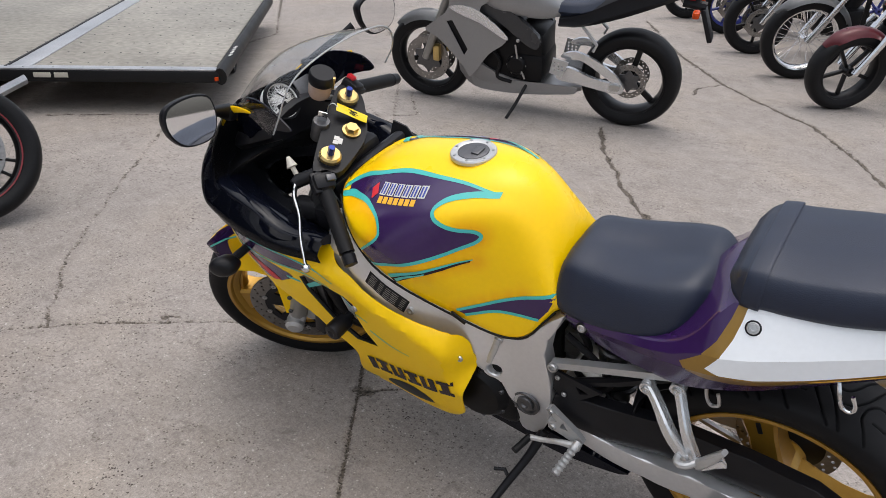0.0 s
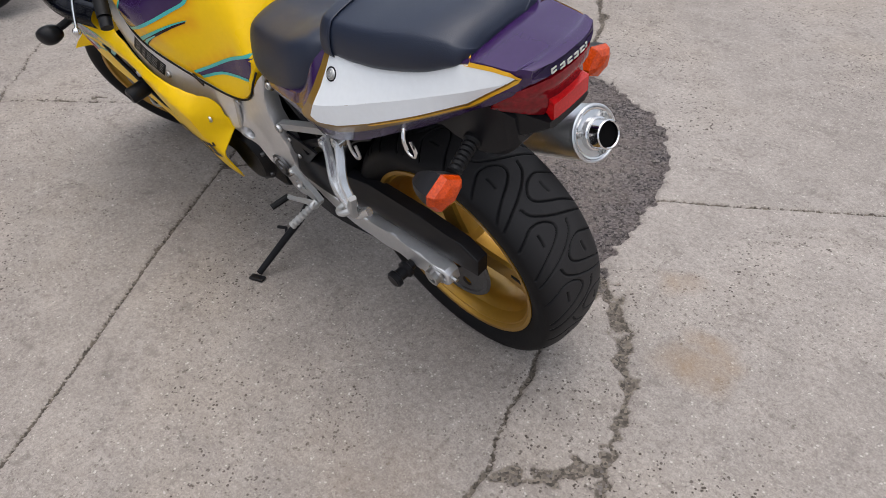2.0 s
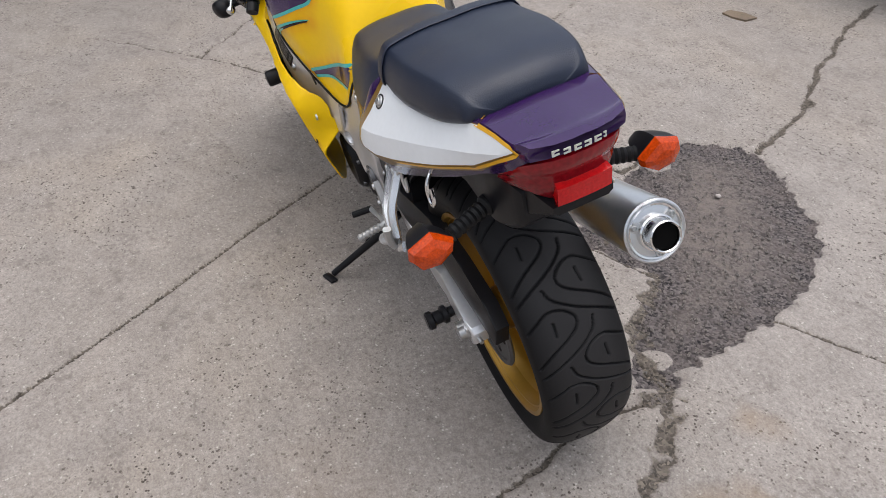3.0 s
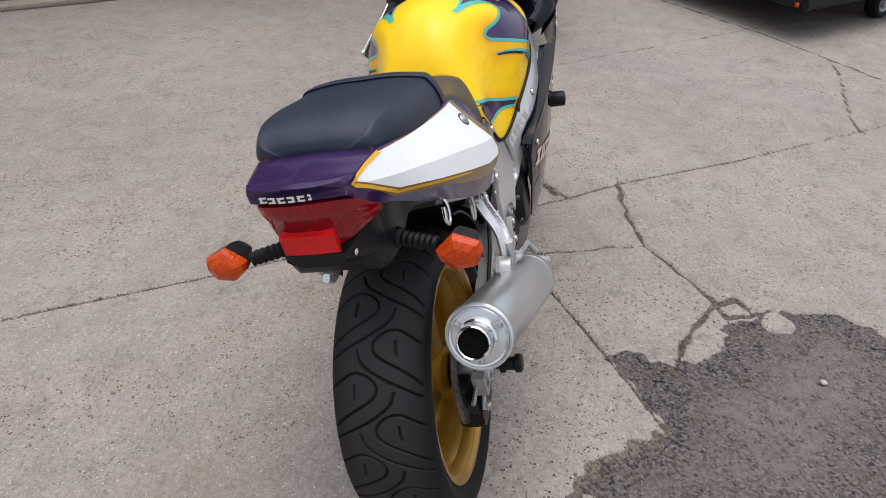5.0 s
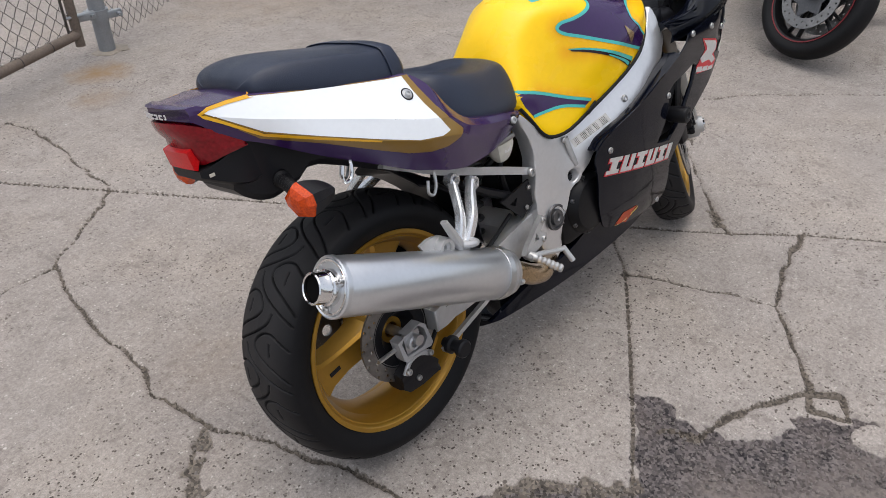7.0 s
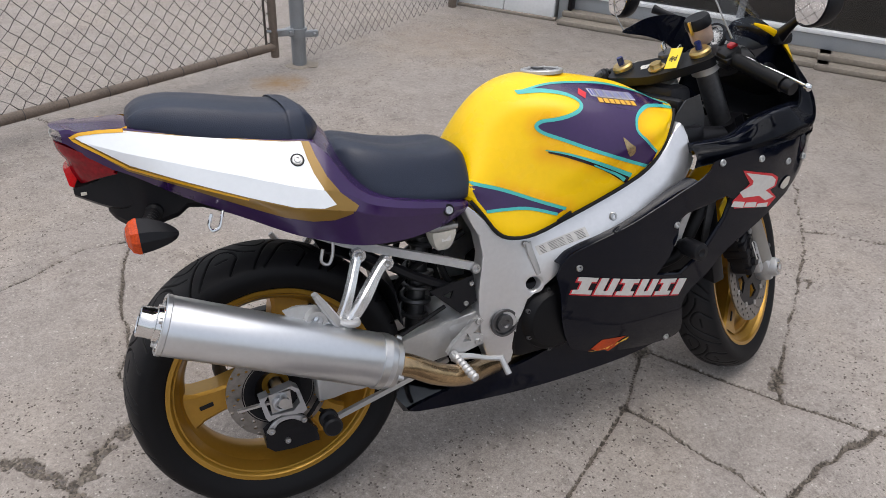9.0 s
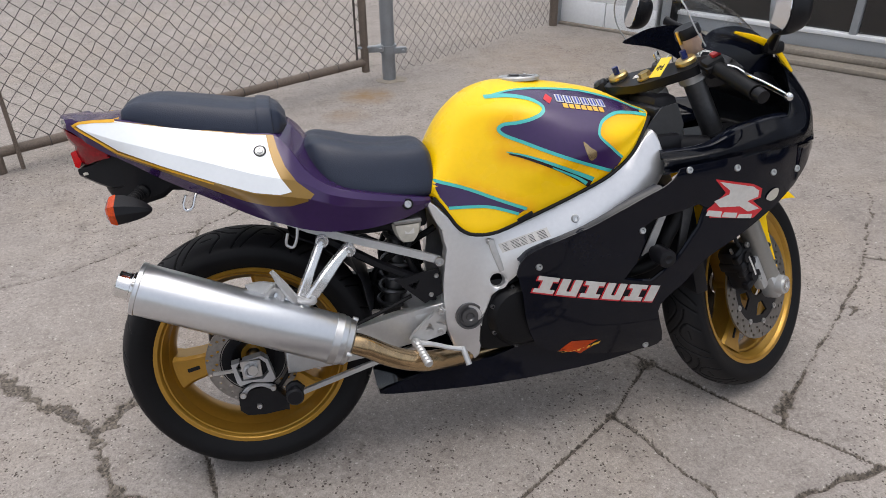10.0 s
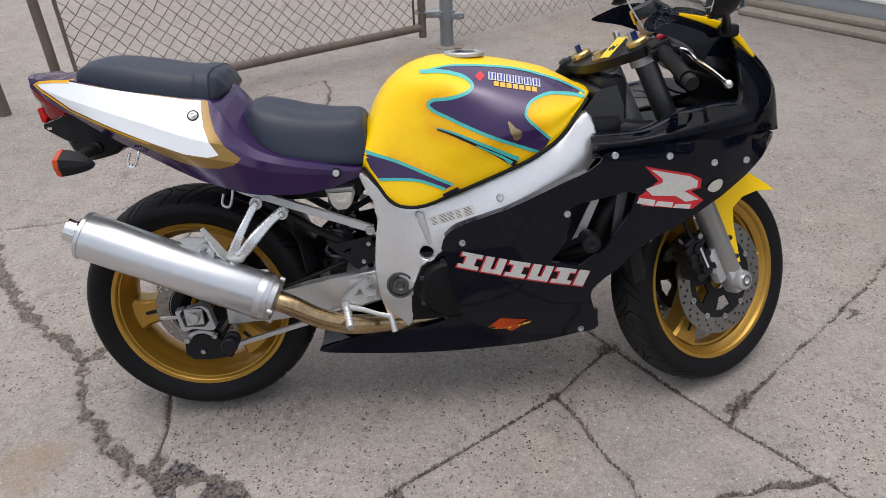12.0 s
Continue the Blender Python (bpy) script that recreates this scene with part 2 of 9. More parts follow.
def glass(name, color, rough=0.02, ior=1.45):
    """A thin clear pane: mostly see-through, with a real gloss that grows towards grazing."""
    m = bpy.data.materials.new(name)
    m.use_nodes = True
    n, l = m.node_tree.nodes, m.node_tree.links
    n.remove(n["Principled BSDF"])
    tr, gl = n.new("ShaderNodeBsdfTransparent"), n.new("ShaderNodeBsdfGlossy")
    tr.inputs["Color"].default_value = (*color, 1)
    gl.inputs["Roughness"].default_value = rough
    fr, pw, rg = n.new("ShaderNodeLayerWeight"), n.new("ShaderNodeMath"), n.new("ShaderNodeMapRange")
    fr.inputs["Blend"].default_value = 0.5
    pw.operation, pw.inputs[1].default_value = 'POWER', 5.0
    rg.inputs[3].default_value, rg.inputs[4].default_value = ((ior - 1) / (ior + 1)) ** 2, 1.0
    l.new(fr.outputs["Facing"], pw.inputs[0])
    l.new(pw.outputs[0], rg.inputs[0])
    mx = n.new("ShaderNodeMixShader")
    l.new(rg.outputs[0], mx.inputs[0])
    l.new(tr.outputs[0], mx.inputs[1])
    l.new(gl.outputs[0], mx.inputs[2])
    l.new(mx.outputs[0], n["Material Output"].inputs["Surface"])
    return m


M_SCREEN = glass("clear_screen", (0.965, 0.97, 0.975), 0.06, 1.40)
M_SCREENEDGE = mat("screen_edge", (0.36, 0.37, 0.38), 0.2, 0.0, 0.5)
M_SILVER = mat("silver_paint", (0.27, 0.27, 0.275), 0.32, 0.5, 0.2, 0.06)
M_RIMB = mat("black_rim", (0.008, 0.008, 0.009), 0.35, 0.1, 0.0, spec=0.3)
M_BLUE = mat("blue_rim_paint", (0.03, 0.04, 0.22), 0.35, 0.2, 0.5)
M_MAROON = mat("maroon_paint", (0.16, 0.02, 0.03), 0.3, 0.1, 0.6)
M_NAVY = mat("navy_paint", (0.015, 0.02, 0.07), 0.25, 0.1, 0.7)
M_DECK = mat("weathered_plywood", (0.265, 0.250, 0.222), 0.85, vary=0.40, scale=9, bump=0.3, bscale=60)
M_BLKSTEEL = mat("black_steel", (0.008, 0.008, 0.009), 0.5, 0.0, vary=0.3, spec=0.25)
M_EDGE = mat("worn_aluminium_edge", (0.42, 0.43, 0.45), 0.45, 0.7, vary=0.2)
M_GALV = mat("galvanised_steel", (0.30, 0.32, 0.34), 0.5, 0.6, vary=0.18, scale=60)
M_RUST = mat("rusty_pipe", (0.17, 0.135, 0.11), 0.75, 0.2, vary=0.35, scale=50, bump=0.2)
M_WIRE = mat("dull_wire", (0.085, 0.075, 0.068), 0.6, 0.4, vary=0.3)
M_BLOCK = mat("white_painted_block", (0.82, 0.83, 0.84), 0.7, vary=0.06, scale=20, bump=0.3, bscale=120)
M_MORTAR = mat("painted_mortar", (0.52, 0.53, 0.54), 0.85, vary=0.12, bump=0.2)
M_PANELG = mat("grey_panel", (0.36, 0.38, 0.40), 0.5, vary=0.08)
M_KERB = mat("kerb_concrete", (0.27, 0.235, 0.195), 0.9, vary=0.25, scale=20, bump=0.4, bscale=120)
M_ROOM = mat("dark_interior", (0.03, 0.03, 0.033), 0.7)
M_PANE = glass("window_pane", (0.45, 0.47, 0.48), 0.01, 1.75)
M_LAMP = mat("headlight_glass", (0.35, 0.36, 0.38), 0.08, 0.2, 0.8)

M_CASTGREY = mat("grey_cast_alloy", (0.46, 0.46, 0.47), 0.42, 0.55, vary=0.12, bump=0.06)
M_DARKRED = mat("dark_red_stripe", (0.16, 0.006, 0.010), 0.4)
M_COVER = mat("semi_gloss_black_plastic", (0.030, 0.031, 0.034), 0.26, vary=0.15, bump=0.05, spec=0.5)

# ---- tools for shapes ----
from mathutils.geometry import delaunay_2d_cdt as delaunay
from mathutils.bvhtree import BVHTree


def link(name, bm, material, smooth=True, angle=35.0):
    """A bmesh as one mesh object, smooth but for its sharp edges."""
    me = bpy.data.meshes.new(name)
    bmesh.ops.recalc_face_normals(bm, faces=bm.faces)
    if smooth:
        for fc in bm.faces:
            fc.smooth = True
        lim = radians(angle)
        for e in bm.edges:
            if len(e.link_faces) == 2 and e.calc_face_angle(0) > lim:
                e.smooth = False
    bm.to_mesh(me)
    bm.free()
    for m in (material if isinstance(material, (list, tuple)) else [material]):
        me.materials.append(m)
    return new(name, me)


def part(name, bm, material, parent, label="", smooth=True, angle=35.0):
    ob = link(name, bm, material, smooth, angle)
    ob.parent = parent
    if label:
        tagged(ob, label=label)
    return ob


def part_each(name, bm, material, parent, label="", near=0.011):
    """Links each separate piece of a bmesh as a part of its own; pieces that sit on one another stay together."""
    seen, groups = set(), []
    bm.verts.index_update()
    bm.faces.index_update()
    for v in bm.verts:
        if v.index in seen:
            continue
        stack, isl = [v], []
        seen.add(v.index)
        while stack:
            a = stack.pop()
            isl.append(a)
            for e in a.link_edges:
                b = e.other_vert(a)
                if b.index not in seen:
                    seen.add(b.index)
                    stack.append(b)
        mid = sum((a.co for a in isl), Vector()) / len(isl)
        for grp in groups:
            if (grp[0] - mid).length < near * 0.8:
                grp[1].extend(isl)
                break
        else:
            groups.append((mid, isl))
    obs = []
    for mid, isl in groups:
        keep = {a.index: k for k, a in enumerate(isl)}
        b2 = bmesh.new()
        vs = [b2.verts.new(a.co) for a in isl]
        done = set()
        for a in isl:
            for f in a.link_faces:
                if f.index not in done:
                    done.add(f.index)
                    b2.faces.new([vs[keep[w.index]] for w in f.verts])
        obs.append(part(name, b2, material, parent, label))
    bm.free()
    return obs


def thing(name, m, label, category, group="", kind=""):
    ob = new(name)
    ob.matrix_world = m
    return tagged(ob, label, category, group, kind)


def lathe(profile, seg=48, axis="y", bm=None, at=(0, 0, 0), closed=False):
    """Turns a profile of (r, a) round an axis; a runs along it."""
    bm = bm or bmesh.new()
    rings = []
    for k in range(seg):
        w = 2 * math.pi * k / seg
        c, s = math.cos(w), math.sin(w)
        ring = []
        for r, a in profile:
            v = {"y": (r * c, a, r * s), "z": (r * c, r * s, a), "x": (a, r * c, r * s)}[axis]
            ring.append(bm.verts.new(Vector(v) + Vector(at)))
        rings.append(ring)
    n = len(profile)
    for k in range(seg):
        p, q = rings[k], rings[(k + 1) % seg]
        for j in range(n if closed else n - 1):
            bm.faces.new((p[j], p[(j + 1) % n], q[(j + 1) % n], q[j]))
    if not closed:
        for j in (0, n - 1):
            if profile[j][0] > 1e-6:
                try:
                    bm.faces.new([rings[k][j] for k in range(seg)])
                except ValueError:
                    pass
    bmesh.ops.remove_doubles(bm, verts=bm.verts, dist=1e-6)
    return bm


def box(size, at=(0, 0, 0), bm=None, bevel=0.0, turn=None, seg=2):
    bm2 = bmesh.new()
    bmesh.ops.create_cube(bm2, size=1)
    bmesh.ops.scale(bm2, vec=size, verts=bm2.verts)
    if bevel:
        bmesh.ops.bevel(bm2, geom=bm2.edges[:], offset=bevel, segments=seg, profile=0.5, affect='EDGES')
    m = Matrix.Translation(at) @ (turn or Matrix())
    bmesh.ops.transform(bm2, matrix=m, verts=bm2.verts)
    return merge(bm, bm2)


def merge(bm, other):
    if bm is None:
        return other
    me = bpy.data.meshes.new("tmp")
    other.to_mesh(me)
    other.free()
    bm.from_mesh(me)
    bpy.data.meshes.remove(me)
    return bm


def smooth_line(pts, n=8, closed=False):
    """Catmull-Rom through points of any size, n steps a piece."""
    P = [Vector(p) for p in pts]
    out = []
    k = len(P)
    for i in range(k if closed else k - 1):
        a = P[(i - 1) % k] if closed or i else P[0] * 2 - P[1]
        b, c = P[i], P[(i + 1) % k]
        d = P[(i + 2) % k] if closed or i + 2 < k else P[-1] * 2 - P[-2]
        for j in range(n):
            t = j / n
            out.append(0.5 * ((2 * b) + (c - a) * t + (2 * a - 5 * b + 4 * c - d) * t * t + (3 * b - a - 3 * c + d) * t ** 3))
    if not closed:
        out.append(P[-1])
    return out


def tube(pts, r, seg=12, bm=None, smooth=0, flat=1.0, cap=True, radii=None, up=None):
    """A round bar along points; radii gives each point its own."""
    bm = bm or bmesh.new()
    P = [Vector(p) for p in pts]
    R = list(radii) if radii else [r] * len(P)
    if smooth:
        Q = smooth_line([(*p, q) for p, q in zip(P, R)], smooth)
        P, R = [Vector(q[:3]) for q in Q], [q[3] for q in Q]
    rings, nrm = [], None
    for i, p in enumerate(P):
        d = (P[min(i + 1, len(P) - 1)] - P[max(i - 1, 0)]).normalized()
        if nrm is None:
            nrm = Vector(up) if up else (Vector((0, 0, 1)) if abs(d.z) < 0.9 else Vector((1, 0, 0)))
        nrm = (nrm - d * nrm.dot(d)).normalized()
        b = d.cross(nrm)
        rings.append([bm.verts.new(p + (nrm * math.cos(w) + b * math.sin(w) * flat) * R[i]) for w in (2 * math.pi * k / seg for k in range(seg))])
    for a, c in zip(rings, rings[1:]):
        for k in range(seg):
            bm.faces.new((a[k], a[(k + 1) % seg], c[(k + 1) % seg], c[k]))
    if cap:
        bm.faces.new(rings[0][::-1])
        bm.faces.new(rings[-1])
    return bm


def flat_bar(pts, widths, thick, face, bm=None, smooth=4, edge=0.25):
    """A flat bar with chamfered edges along points; face: the way its flat side looks; widths: one for each point."""
    bm = bm or bmesh.new()
    Q = smooth_line([(*p, w) for p, w in zip(pts, widths)], smooth)
    P, W = [Vector(q[:3]) for q in Q], [q[3] for q in Q]
    rings, n0 = [], Vector(face).normalized()
    for i, p in enumerate(P):
        d = (P[min(i + 1, len(P) - 1)] - P[max(i - 1, 0)]).normalized()
        n1 = (n0 - d * n0.dot(d)).normalized()
        b = d.cross(n1)
        h, t = W[i] / 2, thick / 2
        c = min(h, t) * edge * 2
        rings.append([bm.verts.new(p + b * u + n1 * v) for u, v in ((h, t - c), (h - c, t), (-h + c, t), (-h, t - c), (-h, -t + c), (-h + c, -t), (h - c, -t), (h, -t + c))])
    for a, c in zip(rings, rings[1:]):
        for k in range(8):
            bm.faces.new((a[k], a[(k + 1) % 8], c[(k + 1) % 8], c[k]))
    bm.faces.new(rings[0][::-1])
    bm.faces.new(rings[-1])
    return bm


def loft(sections, n=6, m=4, closed=True, cap=True, bm=None):
    """A smooth skin over sections: loops of points, alike in number; n steps between sections, m between points."""
    bm = bm or bmesh.new()
    loops = [smooth_line(s, m, closed) for s in sections]
    k = len(loops[0])
    cols = [smooth_line([lp[j] for lp in loops], n) for j in range(k)]
    rows = [[bm.verts.new(cols[j][i]) for j in range(k)] for i in range(len(cols[0]))]
    for a, c in zip(rows, rows[1:]):
        for j in range(k if closed else k - 1):
            bm.faces.new((a[j], a[(j + 1) % k], c[(j + 1) % k], c[j]))
    if cap and closed:
        for r in (rows[0], rows[-1]):
            try:
                bm.faces.new(r)
            except ValueError:
                pass
    return bm


def plate(outline, thick, to3d, bm=None, bevel=0.0, holes=(), step=0.05):
    """A flat plate: an outline in two coordinates, made thick; to3d(u, v, w) lays it into space."""
    bm2 = bmesh.new()
    vs, fs = fill2d(outline, holes, step)
    low = [bm2.verts.new((v[0], v[1], -thick / 2)) for v in vs]
    top = [bm2.verts.new((v[0], v[1], thick / 2)) for v in vs]
    count = {}
    for f in fs:
        bm2.faces.new([low[i] for i in f][::-1])
        bm2.faces.new([top[i] for i in f])
        for a, b in zip(f, (*f[1:], f[0])):
            count[(a, b)] = 1
    for a, b in list(count):
        if (b, a) not in count:
            bm2.faces.new((low[a], low[b], top[b], top[a]))
    if bevel:
        rim = [e for e in bm2.edges if len(e.link_faces) == 2 and e.calc_face_angle(0) > 0.9 and abs(e.verts[0].co.z - e.verts[1].co.z) < 1e-6]
        bmesh.ops.bevel(bm2, geom=rim, offset=bevel, segments=2, profile=0.5, affect='EDGES')
    for v in bm2.verts:
        v.co = Vector(to3d(*v.co))
    return merge(bm, bm2)




def circle(cx, cy, r, n=24, a0=0.0):
    return [(cx + r * math.cos(a0 + 2 * math.pi * k / n), cy + r * math.sin(a0 + 2 * math.pi * k / n)) for k in range(n)]


def inside(p, poly):
    x, y = p
    hit = False
    for (x1, y1), (x2, y2) in zip(poly, (*poly[1:], poly[0])):
        if (y1 > y) != (y2 > y) and x < (x2 - x1) * (y - y1) / (y2 - y1) + x1:
            hit = not hit
    return hit


def dense(poly, step, closed=True):
    out = []
    n = len(poly)
    for i in range(n if closed else n - 1):
        a, b = Vector(poly[i]), Vector(poly[(i + 1) % n])
        k = max(1, int((b - a).length / step))
        out += [tuple(a.lerp(b, j / k)) for j in range(k)]
    if not closed:
        out.append(tuple(poly[-1]))
    return out


def fill2d(poly, holes=(), step=0.012):
    """Triangles that fill an outline with holes, with points inside so that it can be bent."""
    poly = dense([tuple(p) for p in poly], step)
    holes = [dense([tuple(p) for p in h], step) for h in holes]
    pts, edges = [], []
    for lp in (poly, *holes):
        s = len(pts)
        pts += lp
        edges += [(s + i, s + (i + 1) % len(lp)) for i in range(len(lp))]
    xs, ys = [p[0] for p in poly], [p[1] for p in poly]
    y, k = min(ys) + step / 2, 0
    while y < max(ys):
        x = min(xs) + step * (0.5 + 0.5 * (k % 2))
        while x < max(xs):
            if inside((x, y), poly) and not any(inside((x, y), h) for h in holes):
                pts.append((x, y))
            x += step
        y += step * 0.87
        k += 1
    r = delaunay([Vector(p) for p in pts], edges, [], 0, 1e-6)
    vs = [tuple(v) for v in r[0]]
    fs = []
    for f in r[2]:
        c = (sum(vs[i][0] for i in f) / 3, sum(vs[i][1] for i in f) / 3)
        if inside(c, poly) and not any(inside(c, h) for h in holes):
            fs.append(tuple(f))
    return vs, fs


def shell(poly, holes, yfun, thick, side=1, step=0.02, bm=None, edge=0.0):
    """A bent panel with thickness: outline in x and z, its outer face at y = side * yfun(x, z)."""
    bm = bm or bmesh.new()
    vs, fs = fill2d(poly, holes, step)
    out = [bm.verts.new((x, side * yfun(x, z), z)) for x, z in vs]
    inn = [bm.verts.new((x, side * (yfun(x, z) - thick), z)) for x, z in vs]
    rim = {}
    for f in fs:
        bm.faces.new([out[i] for i in f])
        bm.faces.new([inn[i] for i in f][::-1])
        for a, b in zip(f, (*f[1:], f[0])):
            rim[(a, b)] = 1
    sides = []
    for a, b in rim:
        if (b, a) not in rim:
            bm.faces.new((out[b], out[a], inn[a], inn[b]))
            e = bm.edges.get((out[a], out[b]))
            sides.append(e)
    if edge:
        bmesh.ops.bevel(bm, geom=sides, offset=edge, segments=3, profile=0.5, affect='EDGES')
    return bm


def bvh_of(ob):
    bm = bmesh.new()
    bm.from_mesh(ob.data)
    t = BVHTree.FromBMesh(bm)
    bm.free()
    return t


def decal(tree, poly, side, lift=0.0008, step=0.008, axis="y", bm=None):
    """A thin painted or stuck-on shape laid onto a surface; poly in x and z (or x and y from above)."""
    bm = bm or bmesh.new()
    vs, fs = fill2d(poly, (), step)
    made = []
    for u, v in vs:
        if axis == "y":
            o, d = Vector((u, side * 0.8, v)), Vector((0, -side, 0))
        elif axis == "x":
            o, d = Vector((side * 2.0, u, v)), Vector((-side, 0, 0))
        else:
            o, d = Vector((u, v, 2.0)), Vector((0, 0, -1))
        p, nrm, _, _ = tree.ray_cast(o, d)
        if p is None:
            p2 = tree.find_nearest(o + d * 0.6)
            p, nrm = p2[0], p2[1]
        if nrm.dot(d) > 0:
            nrm = -nrm
        made.append(bm.verts.new(p + nrm * lift))
    for f in fs:
        try:
            bm.faces.new([made[i] for i in f])
        except ValueError:
            pass
    return bm


def band(line, width, closed=False):
    """The outline of a stripe of even width along a line; width may be a pair (start, end)."""
    P = [Vector((p[0], p[1])) for p in line]
    a, b = [], []
    n = len(P)
    for i, p in enumerate(P):
        d = (P[min(i + 1, n - 1)] - P[max(i - 1, 0)]).normalized()
        w = width if not isinstance(width, (tuple, list)) else width[0] + (width[1] - width[0]) * i / (n - 1)
        q = Vector((-d.y, d.x)) * w / 2
        a.append(tuple(p + q))
        b.append(tuple(p - q))
    return a + b[::-1]


def interp(x, pts):
    if x <= pts[0][0]:
        return pts[0][1]
    for (x0, y0), (x1, y1) in zip(pts, pts[1:]):
        if x <= x1:
            t = (x - x0) / (x1 - x0)
            return y0 + (y1 - y0) * t
    return pts[-1][1]


def mirrored(pts):
    return [(p[0], -p[1], p[2]) for p in pts]


def bolt(at, axis, r=0.009, h=0.005, bm=None):
    """A socket screw: a low round head with a hollow."""
    m = Matrix.Translation(at) @ Vector(axis).to_track_quat('Z', 'Y').to_matrix().to_4x4()
    b2 = lathe([(0, h * 0.3), (r * 0.45, h * 0.3), (r * 0.5, h), (r * 0.85, h), (r, h * 0.6), (r, 0)], 14, "z")
    bmesh.ops.transform(b2, matrix=m, verts=b2.verts)
    return merge(bm, b2)


def disc_mesh(R, r, thick, holes=(), seg=60, hole_r=0.004, axis="y"):
    """A brake disc: a flat ring with drilled holes."""
    vs, fs = fill2d(circle(0, 0, R, seg), [circle(0, 0, r, 40)] + [circle(x, z, hole_r, 8) for x, z in holes], 0.014)
    bm = bmesh.new()
    a = [bm.verts.new((x, thick / 2, z)) for x, z in vs]
    b = [bm.verts.new((x, -thick / 2, z)) for x, z in vs]
    rim = {}
    for f in fs:
        bm.faces.new([a[i] for i in f])
        bm.faces.new([b[i] for i in f][::-1])
        for p, q in zip(f, (*f[1:], f[0])):
            rim[(p, q)] = 1
    for p, q in rim:
        if (q, p) not in rim:
            bm.faces.new((a[q], a[p], b[p], b[q]))
    return bm


def moved(bm, m):
    bmesh.ops.transform(bm, matrix=m, verts=bm.verts)
    return bm

# ---- the yellow motorcycle: x ahead from the rear wheel's foot, y to its left, z up its leaning plane ----
LEAN = 13.3
BIKE = thing("motorcycle", pose(0, 0, 0, -LEAN) @ pose(0.006, 0, -0.0245, 0, -1.03, 0.65), "yellow, purple, white and black sport motorcycle leaning on its side stand", "motorcycle")
RW = Vector((0.008, -0.001, 0.341))
# steering: stem top, turned to the left about the raked axis
STEER, RAKE = radians(29), radians(24)
AX = Vector((-math.sin(RAKE), 0, math.cos(RAKE)))
E1 = Vector((math.cos(RAKE), 0, math.sin(RAKE))) * math.cos(STEER) + Vector((0, 1, 0)) * math.sin(STEER)
E2 = AX.cross(E1)
FORK = Matrix(((E1.x, E2.x, AX.x, 1.074), (E1.y, E2.y, AX.y, 0.005), (E1.z, E2.z, AX.z, 0.888), (0, 0, 0, 1)))
FWC = Vector((0.025, 0.002, -0.668))


def tyre_profile(R, W, rim, n=60):
    """Points (radius, across) from bead over the crown to the other bead, evenly spaced."""
    h = R - rim
    side = [(rim - 0.002, W * 0.36), (rim + 0.010, W * 0.425), (rim + h * 0.38, W * 0.49), (rim + h * 0.56, W * 0.5), (rim + h * 0.74, W * 0.462), (rim + h * 0.88, W * 0.355), (rim + h * 0.965, W * 0.2), (R, 0.0)]
    half = [tuple(p) for p in smooth_line(side, 6)]
    line = half + [(r, -a) for r, a in reversed(half[:-1])]
    d = [0.0]
    for p, q in zip(line, line[1:]):
        d.append(d[-1] + math.hypot(q[0] - p[0], q[1] - p[1]))
    out = []
    for k in range(n + 1):
        t = d[-1] * k / n
        j = max(i for i in range(len(d)) if d[i] <= t + 1e-12)
        j = min(j, len(line) - 2)
        u = (t - d[j]) / max(d[j + 1] - d[j], 1e-9)
        out.append((line[j][0] + (line[j + 1][0] - line[j][0]) * u, line[j][1] + (line[j + 1][1] - line[j][1]) * u))
    return out, d[-1]


def tread_lines(pitch):
    """Groove lines of one pitch: along, across (metres on the tread, across from the crown)."""
    loop = smooth_line([(0.062, 0.086), (0.047, 0.068), (0.032, 0.045), (0.016, 0.016), (0.001, -0.001), (-0.015, -0.002), (-0.032, 0.016), (-0.037, 0.040), (-0.027, 0.060), (-0.011, 0.086)], 6)
    sweep = smooth_line([(-0.002, -0.033), (0.0175, -0.026), (0.035, -0.006), (0.051, 0.021), (0.065, 0.050), (0.084, 0.086)], 6)
    slit = [Vector((-0.016, 0.038)), Vector((0.008, 0.039))]
    return [[(p[0], p[1]) for p in ln] for ln in (loop, sweep, slit)]


